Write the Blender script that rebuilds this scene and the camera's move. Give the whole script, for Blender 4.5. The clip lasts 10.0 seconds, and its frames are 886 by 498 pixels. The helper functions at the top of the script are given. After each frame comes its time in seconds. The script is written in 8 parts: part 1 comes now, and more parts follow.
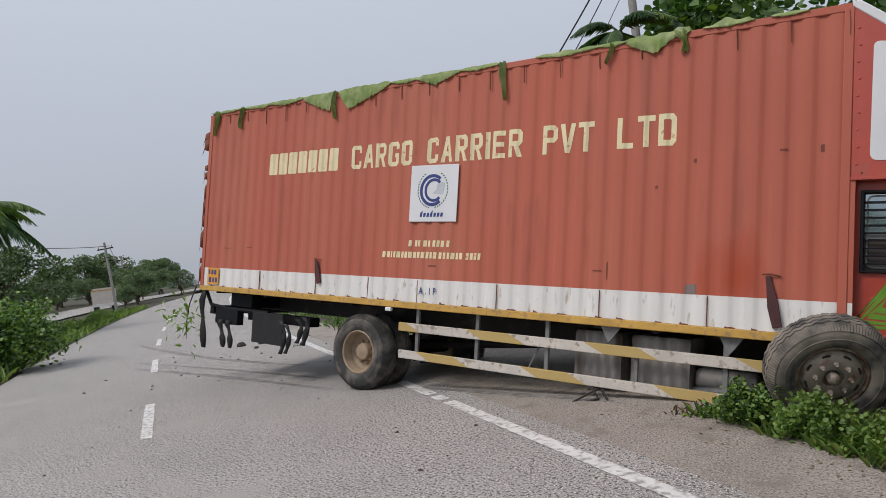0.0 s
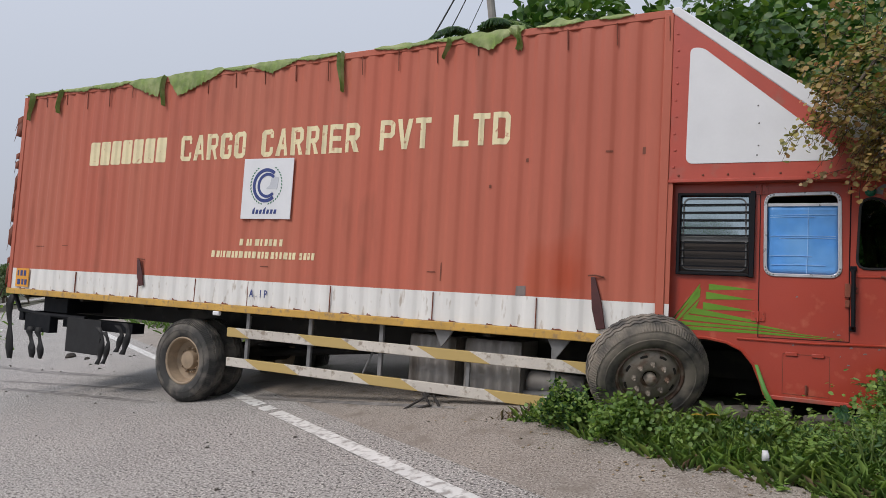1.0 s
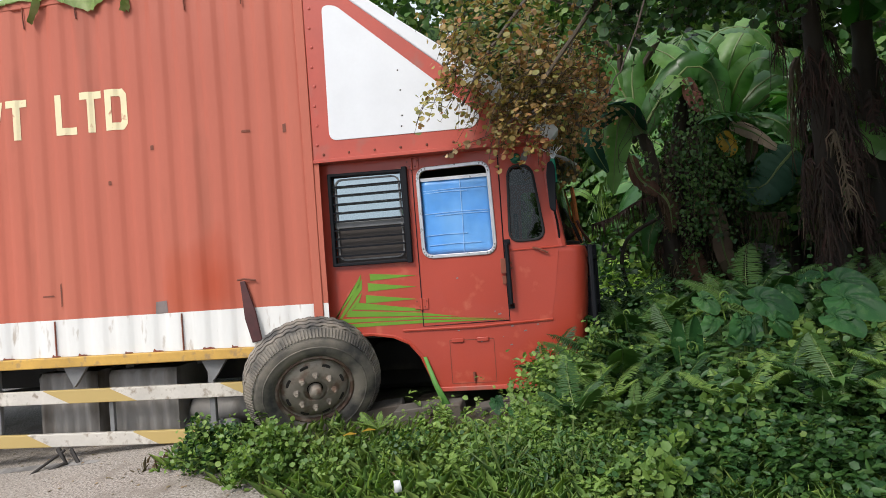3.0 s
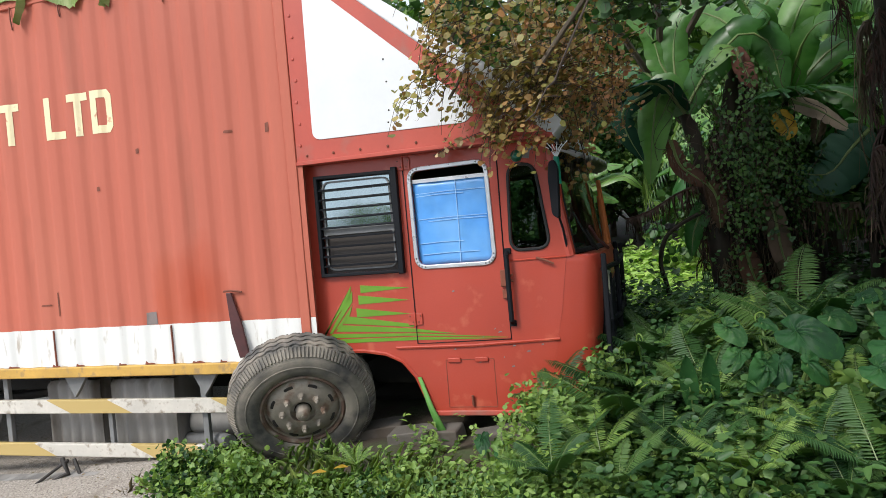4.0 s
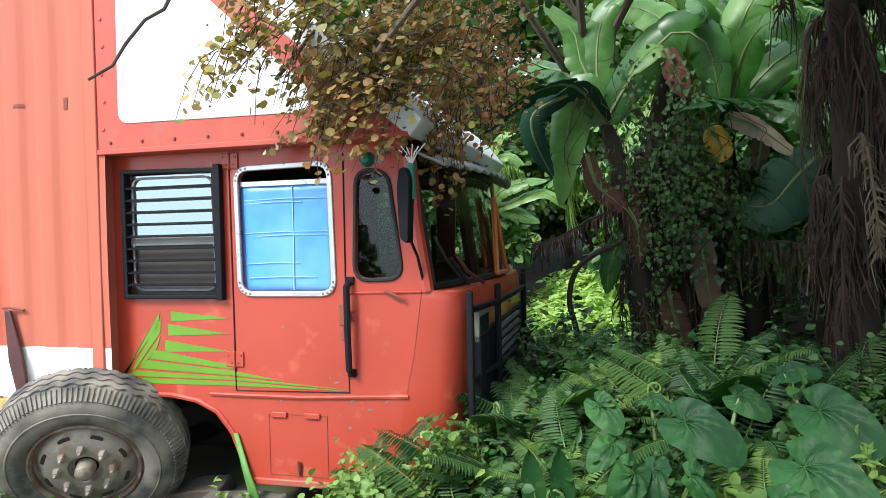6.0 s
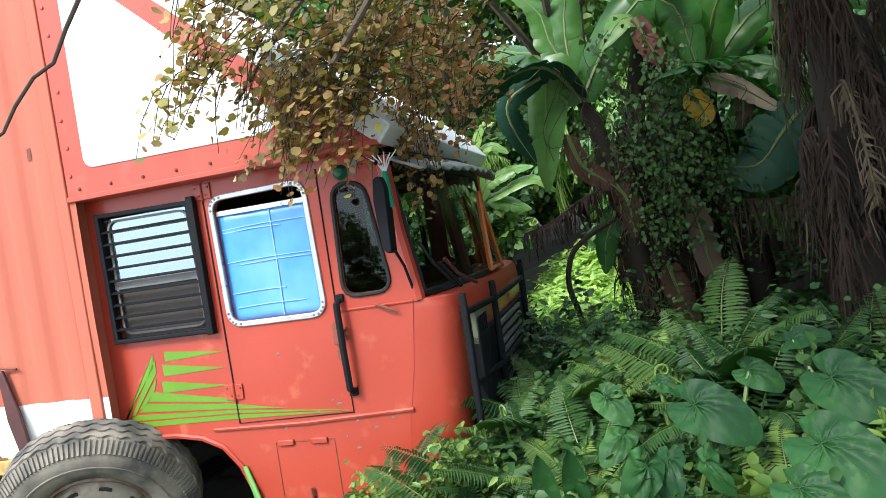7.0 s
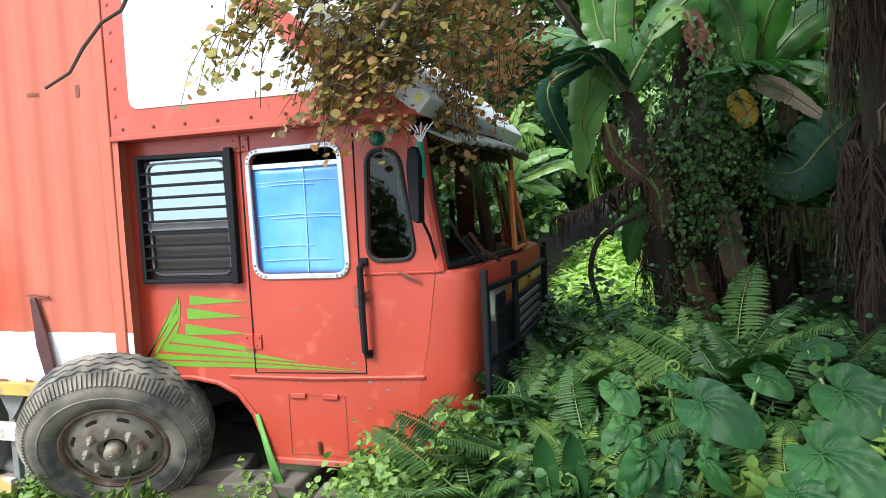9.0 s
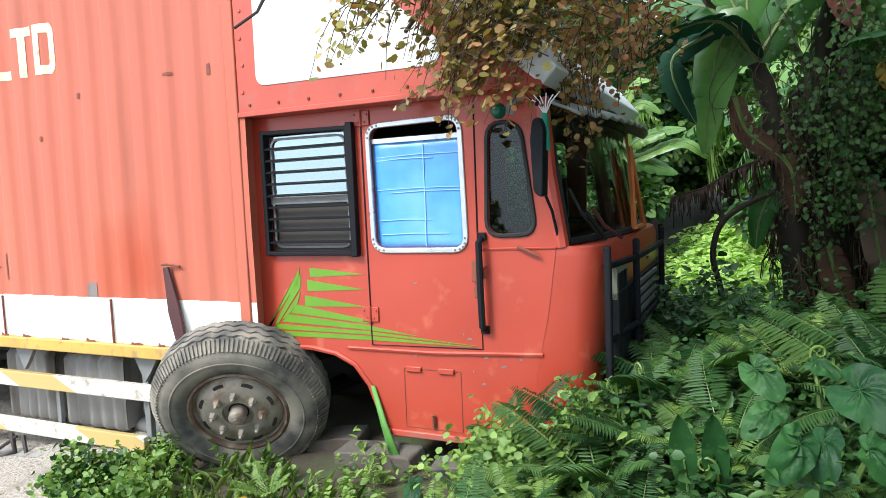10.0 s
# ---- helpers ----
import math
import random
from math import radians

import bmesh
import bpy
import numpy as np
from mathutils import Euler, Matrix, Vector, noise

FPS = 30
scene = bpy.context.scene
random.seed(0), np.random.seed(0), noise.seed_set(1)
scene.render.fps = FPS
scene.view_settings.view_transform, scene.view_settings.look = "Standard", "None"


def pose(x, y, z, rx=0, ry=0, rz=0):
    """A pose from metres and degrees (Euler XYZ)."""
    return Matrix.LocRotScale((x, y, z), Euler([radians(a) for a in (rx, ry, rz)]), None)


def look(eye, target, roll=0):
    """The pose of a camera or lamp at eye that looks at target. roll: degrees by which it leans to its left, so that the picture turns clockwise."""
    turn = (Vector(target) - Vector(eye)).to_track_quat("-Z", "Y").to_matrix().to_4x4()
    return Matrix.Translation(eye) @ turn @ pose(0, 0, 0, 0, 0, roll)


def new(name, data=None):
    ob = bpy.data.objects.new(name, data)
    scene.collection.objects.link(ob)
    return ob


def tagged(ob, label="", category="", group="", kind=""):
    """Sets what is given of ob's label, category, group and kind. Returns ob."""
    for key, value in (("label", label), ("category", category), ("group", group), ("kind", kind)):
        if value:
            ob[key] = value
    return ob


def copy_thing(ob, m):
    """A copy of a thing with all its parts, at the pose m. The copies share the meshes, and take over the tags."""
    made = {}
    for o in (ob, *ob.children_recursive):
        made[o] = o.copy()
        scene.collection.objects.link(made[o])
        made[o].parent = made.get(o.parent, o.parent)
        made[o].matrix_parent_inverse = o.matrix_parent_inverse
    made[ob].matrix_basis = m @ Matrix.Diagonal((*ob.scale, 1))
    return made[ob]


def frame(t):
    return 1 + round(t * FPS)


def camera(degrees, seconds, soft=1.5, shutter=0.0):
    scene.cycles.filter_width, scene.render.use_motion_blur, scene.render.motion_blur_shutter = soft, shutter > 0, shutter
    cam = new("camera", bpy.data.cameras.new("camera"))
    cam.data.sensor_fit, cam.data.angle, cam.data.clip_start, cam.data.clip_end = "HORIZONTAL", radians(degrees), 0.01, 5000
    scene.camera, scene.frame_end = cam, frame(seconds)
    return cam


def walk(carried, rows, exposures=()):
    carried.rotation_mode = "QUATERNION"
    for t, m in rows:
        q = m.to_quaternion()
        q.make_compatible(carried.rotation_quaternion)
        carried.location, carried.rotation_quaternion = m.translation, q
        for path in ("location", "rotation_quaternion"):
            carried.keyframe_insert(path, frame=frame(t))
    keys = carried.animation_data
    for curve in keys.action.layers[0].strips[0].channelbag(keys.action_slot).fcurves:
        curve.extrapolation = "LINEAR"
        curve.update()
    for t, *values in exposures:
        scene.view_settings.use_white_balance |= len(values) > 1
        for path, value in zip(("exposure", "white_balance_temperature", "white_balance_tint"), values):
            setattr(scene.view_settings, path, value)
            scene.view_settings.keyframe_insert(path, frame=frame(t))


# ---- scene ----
cam = camera(66.1, 10.0, soft=0.65)
# seconds, eye (m), a point ahead (m), roll (degrees)
PATH = [
    (0, (0.974, -6.601, 1.74), (-0.24, -5.011, 1.747), -6.8),
    (0.5, (1.061, -6.31, 1.691), (-0.059, -4.654, 1.651), -6.6),
    (1, (1.187, -5.997, 1.575), (0.267, -4.221, 1.571), -6.0),
    (1.5, (1.366, -5.67, 1.471), (0.852, -3.738, 1.446), -10.1),
    (2, (1.539, -5.381, 1.495), (1.095, -3.435, 1.381), -9.5),
    (2.5, (1.727, -5.091, 1.512), (1.443, -3.113, 1.426), -6.5),
    (2.7, (1.782, -4.977, 1.542), (1.544, -2.995, 1.425), -10.4),
    (3.8, (2.429, -4.198, 1.74), (1.87, -2.306, 1.416), -12.5),
    (4, (2.5, -4.078, 1.722), (1.905, -2.185, 1.479), -13.2),
    (4.5, (2.612, -3.876, 1.614), (1.991, -1.991, 1.364), -12.0),
    (5, (2.735, -3.441, 1.56), (2.226, -1.525, 1.301), -11.6),
    (5.5, (2.856, -3.14, 1.612), (2.38, -1.208, 1.406), -11.7),
    (5.7, (2.907, -3.046, 1.564), (2.37, -1.133, 1.339), -8.7),
    (6.8, (3.024, -2.81, 1.588), (2.497, -0.898, 1.335), -15.9),
    (7, (3.033, -2.814, 1.591), (2.488, -0.908, 1.333), -17.0),
    (7.5, (3.041, -2.799, 1.592), (2.405, -0.919, 1.34), -14.0),
    (8, (3.03, -2.802, 1.587), (2.315, -0.953, 1.326), -13.3),
    (8.5, (3.034, -2.835, 1.593), (2.382, -0.974, 1.255), -11.7),
    (9, (3.04, -2.856, 1.599), (2.413, -0.983, 1.284), -11.4),
    (9.5, (2.997, -2.874, 1.586), (2.235, -1.057, 1.242), -12.1),
    (10, (2.882, -2.869, 1.556), (2.006, -1.096, 1.259), -11.6),
]
EXPOSURES = [(0.0, -0.5, 6500, 13), (1.0, -0.4, 6500, 13), (1.5, -0.1, 6500, 12), (2.5, 0.2, 6500, 11), (4.0, 0.45, 6350, 8), (5.0, 0.7, 6200, 6), (5.5, 0.98, 6150, 5), (7.0, 1.24, 6150, 4), (8.5, 1.27, 6150, 4), (10.0, 1.13, 6100, 4)]
walk(cam, [(t, look(eye, target, roll)) for t, eye, target, roll in PATH], EXPOSURES)

# ---- light: bright hazy overcast ----
SUN_UP, SUN_ROUND = 54.0, 205.0
world = bpy.data.worlds.new("world")
scene.world = world
world.use_nodes = True
wn, wl = world.node_tree.nodes, world.node_tree.links
sky = wn.new("ShaderNodeTexSky")
sky.sky_type = "NISHITA"
sky.sun_disc = False
sky.sun_elevation, sky.sun_rotation = radians(SUN_UP), radians(SUN_ROUND)
sky.dust_density, sky.air_density = 4.0, 1.0
haze = wn.new("ShaderNodeMixRGB")
haze.inputs[0].default_value = 0.8
haze.inputs[2].default_value = (7.0, 7.6, 8.5, 1)
wl.new(sky.outputs[0], haze.inputs[1])
# a hazy overcast: brighter towards the zenith
tex, sep, rise, glow = (wn.new("ShaderNode" + k) for k in ("TexCoord", "SeparateXYZ", "MapRange", "VectorMath"))
wl.new(tex.outputs["Generated"], sep.inputs[0])
for k, w in zip((1, 2, 3, 4), (0.0, 1.0, 0.9, 1.75)):
    rise.inputs[k].default_value = w
wl.new(sep.outputs[2], rise.inputs[0])
glow.operation = "SCALE"
wl.new(haze.outputs[0], glow.inputs[0])
wl.new(rise.outputs[0], glow.inputs["Scale"])
wl.new(glow.outputs[0], wn["Background"].inputs[0])
wn["Background"].inputs[1].default_value = 0.106
sun = new("sun", bpy.data.lights.new("sun", "SUN"))
sun.data.energy, sun.data.angle, sun.data.color = 2.15, radians(16), (1.0, 0.95, 0.88)
sd = Vector((math.sin(radians(SUN_ROUND)) * math.cos(radians(SUN_UP)), math.cos(radians(SUN_ROUND)) * math.cos(radians(SUN_UP)), math.sin(radians(SUN_UP))))
sun.matrix_world = look(sd * 50, (0, 0, 0))


# ---- materials ----
def mat(name, color, rough=0.6, metal=0.0, vary=0.15, grain=40.0, blotch=2.0, bump=0.1, dirt=None, dirt_amount=0.0, dirt_scale=3.0,
        stretch=(1, 1, 1), speck=None, leafy=0.0, rand=0.0, island=0.0, spec=0.5, coat=0.0, tint=None):
    """A surface with variation at two scales, fine relief, stains, and for leaves light that shines through."""
    m = bpy.data.materials.new(name)
    m.use_nodes = True
    n, l = m.node_tree.nodes, m.node_tree.links
    bs, out = n["Principled BSDF"], n["Material Output"]
    tc = n.new("ShaderNodeTexCoord")
    mp = n.new("ShaderNodeMapping")
    mp.inputs["Scale"].default_value = stretch
    l.new(tc.outputs["Object"], mp.inputs[0])

    def noise_at(scale, detail=4.0):
        t = n.new("ShaderNodeTexNoise")
        t.inputs["Scale"].default_value, t.inputs["Detail"].default_value = scale, detail
        l.new(mp.outputs[0], t.inputs["Vector"])
        return t.outputs[0]

    def mixed(fac, a, b, kind="MIX"):
        x = n.new("ShaderNodeMixRGB")
        x.blend_type = kind
        for socket, value in zip(x.inputs, (fac, a, b)):
            if isinstance(value, (int, float)):
                socket.default_value = value
            elif isinstance(value, tuple):
                socket.default_value = (*value, 1)
            else:
                l.new(value, socket)
        return x.outputs[0]

    def ranged(value, a, b, lo, hi):
        r = n.new("ShaderNodeMapRange")
        for k, w in zip((1, 2, 3, 4), (a, b, lo, hi)):
            r.inputs[k].default_value = w
        l.new(value, r.inputs[0])
        return r.outputs[0]

    fine, wide = noise_at(grain), noise_at(blotch, 6)
    dark, light = tuple(c * (1 - vary) for c in color), tuple(min(1, c * (1 + vary)) for c in color)
    col = mixed(ranged(wide, 0.3, 0.7, 0, 1), dark, light)
    col = mixed(ranged(fine, 0.3, 0.7, 0, vary), col, tuple(c * 0.55 for c in color))
    if speck:
        col = mixed(ranged(noise_at(speck[0], 2), 0.51, 0.60, 0, speck[1]), col, speck[2])
        col = mixed(ranged(noise_at(speck[0] * 1.7, 2), 0.55, 0.64, 0, speck[1]), col, speck[3])
    if tint:
        col = mixed(ranged(noise_at(blotch * 0.6, 3), 0.45, 0.7, 0, 0.7), col, tint)
    if dirt:
        col = mixed(ranged(noise_at(dirt_scale, 8), 0.62 - 0.3 * dirt_amount, 0.72 - 0.15 * dirt_amount, 0, 0.9), col, dirt)
    for amount, node, socket in ((rand, "ShaderNodeObjectInfo", "Random"), (island, "ShaderNodeNewGeometry", "Random Per Island")):
        if amount:
            hs = n.new("ShaderNodeHueSaturation")
            src = n.new(node).outputs[socket]
            l.new(ranged(src, 0, 1, 1 - amount, 1 + amount), hs.inputs["Value"])
            l.new(ranged(src, 0, 1, 0.5 + 0.06 * amount, 0.5 - 0.06 * amount), hs.inputs["Hue"])
            l.new(col, hs.inputs["Color"])
            col = hs.outputs[0]
    l.new(col, bs.inputs["Base Color"])
    l.new(ranged(wide, 0.3, 0.7, max(0.02, rough - 0.1), min(1, rough + 0.1)), bs.inputs["Roughness"])
    bs.inputs["Metallic"].default_value = metal
    bs.inputs["Specular IOR Level"].default_value = spec
    bs.inputs["Coat Weight"].default_value = coat
    if bump:
        b = n.new("ShaderNodeBump")
        b.inputs["Strength"].default_value, b.inputs["Distance"].default_value = bump, 0.01
        l.new(fine, b.inputs["Height"])
        l.new(b.outputs[0], bs.inputs["Normal"])
    if leafy:
        tr, mx = n.new("ShaderNodeBsdfTranslucent"), n.new("ShaderNodeMixShader")
        l.new(mixed(1.0, col, (1.0, 1.15, 0.5), "MULTIPLY"), tr.inputs[0])
        mx.inputs[0].default_value = leafy
        l.new(bs.outputs[0], mx.inputs[1])
        l.new(tr.outputs[0], mx.inputs[2])
        l.new(mx.outputs[0], out.inputs[0])
    return m


def glass(name, color=(0.8, 0.9, 0.9), rough=0.03, ior=1.45):
    m = bpy.data.materials.new(name)
    m.use_nodes = True
    n, l = m.node_tree.nodes, m.node_tree.links
    gl, tp, mx, fr = n.new("ShaderNodeBsdfGlossy"), n.new("ShaderNodeBsdfTransparent"), n.new("ShaderNodeMixShader"), n.new("ShaderNodeFresnel")
    gl.inputs["Roughness"].default_value, fr.inputs[0].default_value = rough, ior
    tp.inputs[0].default_value = (*color, 1)
    l.new(fr.outputs[0], mx.inputs[0])
    l.new(tp.outputs[0], mx.inputs[1])
    l.new(gl.outputs[0], mx.inputs[2])
    l.new(mx.outputs[0], n["Material Output"].inputs[0])
    return m


RED_BOX = mat("oxide red box paint", (0.455, 0.122, 0.078), 0.6, spec=0.3, vary=0.07, grain=60, blotch=0.9, bump=0.05, dirt=(0.37, 0.105, 0.066), dirt_amount=0.1, stretch=(1, 1, 0.22), tint=(0.47, 0.16, 0.10))


def stained(m, x, z, rx, rz, color):
    """A rust bloom of its own shape soaked into a paint, round (x, z)."""
    n, l = m.node_tree.nodes, m.node_tree.links
    bs = n["Principled BSDF"]
    base = bs.inputs["Base Color"].links[0].from_socket
    tc, mp, ns, ad, ln, mr, mx = (n.new("ShaderNode" + k) for k in ("TexCoord", "Mapping", "TexNoise", "VectorMath", "VectorMath", "MapRange", "MixRGB"))
    mp.vector_type = "TEXTURE"
    mp.inputs["Location"].default_value, mp.inputs["Scale"].default_value = (x, 0, z), (rx, 8, rz)
    l.new(tc.outputs["Object"], mp.inputs[0])
    ns.inputs["Scale"].default_value = 3
    l.new(tc.outputs["Object"], ns.inputs["Vector"])
    ad.operation, ln.operation = "ADD", "LENGTH"
    l.new(mp.outputs[0], ad.inputs[0])
    l.new(ns.outputs[1], ad.inputs[1])
    l.new(ad.outputs[0], ln.inputs[0])
    for k, w in zip((1, 2, 3, 4), (0.45, 1.5, 0.85, 0.0)):
        mr.inputs[k].default_value = w
    l.new(ln.outputs["Value"], mr.inputs[0])
    l.new(mr.outputs[0], mx.inputs[0])
    l.new(base, mx.inputs[1])
    mx.inputs[2].default_value = (*color, 1)
    l.new(mx.outputs[0], bs.inputs["Base Color"])


stained(RED_BOX, -0.78, 0.36, 0.2, 0.36, (0.38, 0.055, 0.018))
stained(RED_BOX, -1.12, 0.30, 0.1, 0.3, (0.42, 0.085, 0.04))
RED_CAB = mat("cab red paint", (0.395, 0.05, 0.027), 0.38, vary=0.10, grain=90, blotch=1.6, bump=0.03, dirt=(0.47, 0.10, 0.055), dirt_amount=0.05, dirt_scale=7, coat=0.15)
RED_TRIM = mat("fairing red paint", (0.44, 0.07, 0.045), 0.5, vary=0.12, blotch=2.5, bump=0.05, dirt=(0.3, 0.12, 0.09), dirt_amount=0.25)
WHITE_BAND = mat("chalky white band paint", (0.72, 0.71, 0.68), 0.6, vary=0.06, blotch=2, bump=0.06, dirt=(0.40, 0.34, 0.28), dirt_amount=0.08, dirt_scale=14, stretch=(1, 1, 0.3))
WHITE = mat("white sheet paint", (0.70, 0.71, 0.73), 0.5, vary=0.04, blotch=3, bump=0.03)
YELLOW = mat("worn yellow paint", (0.56, 0.33, 0.07), 0.6, vary=0.18, blotch=3, bump=0.1, dirt=(0.30, 0.19, 0.09), dirt_amount=0.25, dirt_scale=16)
CREAM = mat("cream lettering paint", (0.78, 0.68, 0.42), 0.6, vary=0.08, blotch=6, bump=0.05, dirt=(0.5, 0.2, 0.12), dirt_amount=0.02, dirt_scale=12)
NAVY = mat("navy print", (0.03, 0.05, 0.2), 0.5, vary=0.05)
GREEN_PRINT = mat("dark green print", (0.03, 0.16, 0.08), 0.5, vary=0.05)
GREEN_PAINT = mat("bright green paint", (0.12, 0.265, 0.015), 0.45, vary=0.08, blotch=8)
RUBBER = mat("dusty tyre rubber", (0.045, 0.044, 0.042), 0.85, vary=0.25, grain=120, blotch=6, bump=0.2, dirt=(0.15, 0.135, 0.115), dirt_amount=0.6, dirt_scale=5)
RUBBER_DUSTY = mat("grey dust-coated tyre rubber", (0.075, 0.072, 0.068), 0.9, vary=0.25, grain=120, blotch=6, bump=0.2, dirt=(0.28, 0.245, 0.20), dirt_amount=0.85, dirt_scale=5)
RUBBER_DARK = mat("black rubber", (0.008, 0.008, 0.009), 0.7, vary=0.2, blotch=5, bump=0.1)
RIM = mat("dusty grey wheel steel", (0.33, 0.285, 0.235), 0.65, 0.15, vary=0.2, blotch=9, bump=0.15, dirt=(0.2, 0.12, 0.08), dirt_amount=0.35, dirt_scale=10)
RIM_RUST = mat("rust-brown wheel flange", (0.15, 0.09, 0.065), 0.75, 0.1, vary=0.3, blotch=9, bump=0.2, dirt=(0.26, 0.22, 0.18), dirt_amount=0.4, dirt_scale=8)
RIM_TAN = mat("dusty tan wheel steel", (0.33, 0.25, 0.17), 0.7, 0.1, vary=0.2, blotch=9, bump=0.15)
CHASSIS = mat("grimy chassis steel", (0.02, 0.018, 0.016), 0.75, 0.2, vary=0.3, blotch=4, bump=0.2, dirt=(0.06, 0.05, 0.04), dirt_amount=0.3)
GREY_TANK = mat("dusty grey tank", (0.34, 0.32, 0.30), 0.6, 0.1, vary=0.2, blotch=4, bump=0.1, dirt=(0.1, 0.08, 0.06), dirt_amount=0.35, stretch=(1, 1, 0.3))
GUARD_STEEL = mat("grey steel bracket", (0.2, 0.2, 0.2), 0.6, 0.3, vary=0.2, blotch=8)
BLACK = mat("black painted frame", (0.007, 0.008, 0.011), 0.65, spec=0.2, vary=0.2, blotch=8, bump=0.03)
DARK_IN = mat("dark cab lining", (0.03, 0.025, 0.022), 0.8, vary=0.2, blotch=3)
BROWN_IN = mat("brown cab lining", (0.12, 0.05, 0.025), 0.7, vary=0.2, blotch=3)
STEEL_TRIM = mat("bare aluminium window trim", (0.62, 0.62, 0.64), 0.35, 0.7, vary=0.1, blotch=9, bump=0.05)
BLUE = mat("blue plastic sheet", (0.085, 0.31, 0.74), 0.4, vary=0.14, grain=15, blotch=5, bump=0.12, tint=(0.20, 0.45, 0.80), coat=0.1)
BLUE_PALE = mat("pale crease in blue sheet", (0.32, 0.55, 0.86), 0.35, vary=0.05)
GLASS = glass("window glass", (0.35, 0.42, 0.40), 0.02, 1.52)
GLASS_DARK = glass("windscreen glass", (0.75, 0.8, 0.78))
TARP = mat("faded green tarpaulin", (0.21, 0.30, 0.075), 0.6, vary=0.3, grain=45, blotch=9, bump=0.25, tint=(0.42, 0.46, 0.22), leafy=0.15)
STRAP = mat("dark red rubber strap", (0.075, 0.02, 0.02), 0.6, vary=0.3, blotch=12, bump=0.1)
RUST = mat("rusty torn sheet", (0.2, 0.06, 0.035), 0.8, vary=0.3, blotch=6, bump=0.3)
ORANGE = mat("orange plate", (0.75, 0.33, 0.03), 0.5, vary=0.1)
ORANGE_WOOD = mat("orange painted rods", (0.55, 0.16, 0.04), 0.5, vary=0.15)
STAIN = mat("greyed primer patch", (0.2, 0.16, 0.15), 0.7, vary=0.15, blotch=20)


# ---- mesh helpers ----
class Shape:
    """A growing mesh: corners, faces, and a material number for each face."""

    def __init__(self):
        self.v, self.f, self.m, self.slot = [], [], [], 0

    def add(self, verts, faces):
        k = len(self.v)
        self.v += [tuple(p) for p in verts]
        self.f += [tuple(i + k for i in q) for q in faces]
        self.m += [self.slot] * len(faces)
        return self

    def box(self, x0, x1, y0, y1, z0, z1):
        p = [(x, y, z) for x in (x0, x1) for y in (y0, y1) for z in (z0, z1)]
        return self.add(p, [(0, 1, 3, 2), (4, 6, 7, 5), (0, 4, 5, 1), (2, 3, 7, 6), (0, 2, 6, 4), (1, 5, 7, 3)])

    def prism(self, outline, a, b, axis="y"):
        """An outline (two numbers a point) drawn out along an axis from a to b."""
        put = {"y": lambda p, s: (p[0], s, p[1]), "x": lambda p, s: (s, p[0], p[1]), "z": lambda p, s: (p[0], p[1], s)}[axis]
        n = len(outline)
        return self.add([put(p, s) for s in (a, b) for p in outline],
                        [tuple(range(n))[::-1], tuple(range(n, 2 * n))] + [(i, (i + 1) % n, n + (i + 1) % n, n + i) for i in range(n)])

    def lathe(self, profile, n=32, centre=(0, 0, 0), closed=False):
        """A profile of (radius, along) turned round the local y axis."""
        cx, cy, cz = centre
        k = len(profile)
        v = [(cx + r * math.cos(2 * math.pi * i / n), cy + a, cz + r * math.sin(2 * math.pi * i / n)) for i in range(n) for r, a in profile]
        last = k if closed else k - 1
        return self.add(v, [(i * k + j, i * k + (j + 1) % k, ((i + 1) % n) * k + (j + 1) % k, ((i + 1) % n) * k + j) for i in range(n) for j in range(last)])

    def tube(self, points, radius, n=8, caps=True):
        """A round rod through points; radius one number or one a point."""
        pts = [Vector(p) for p in points]
        rad = radius if isinstance(radius, (list, tuple)) else [radius] * len(pts)
        v, side = [], None
        for i, p in enumerate(pts):
            d = (pts[min(i + 1, len(pts) - 1)] - pts[max(i - 1, 0)]).normalized()
            side = (side - d * side.dot(d)).normalized() if side else d.orthogonal().normalized()
            up = d.cross(side)
            v += [p + (side * math.cos(a) + up * math.sin(a)) * rad[i] for a in (2 * math.pi * j / n for j in range(n))]
        f = [(i * n + j, i * n + (j + 1) % n, (i + 1) * n + (j + 1) % n, (i + 1) * n + j) for i in range(len(pts) - 1) for j in range(n)]
        if caps:
            f += [tuple(range(n))[::-1], tuple(range(len(v) - n, len(v)))]
        return self.add(v, f)

    def sheet(self, rows):
        """A skin over rows of points of equal length."""
        k = len(rows[0])
        return self.add([p for r in rows for p in r], [(i * k + j, i * k + j + 1, (i + 1) * k + j + 1, (i + 1) * k + j) for i in range(len(rows) - 1) for j in range(k - 1)])


def mesh_of(shape, name, materials, smooth=35, solid=True):
    me = bpy.data.meshes.new(name)
    me.from_pydata(shape.v, [], shape.f)
    for m in materials if isinstance(materials, (list, tuple)) else [materials]:
        me.materials.append(m)
    me.polygons.foreach_set("material_index", shape.m)
    if solid:
        bm = bmesh.new()
        bm.from_mesh(me)
        bmesh.ops.recalc_face_normals(bm, faces=bm.faces)
        bm.to_mesh(me)
        bm.free()
    me.polygons.foreach_set("use_smooth", [True] * len(me.polygons))
    if smooth < 180:
        me.set_sharp_from_angle(angle=radians(smooth))
    me.update()
    return me


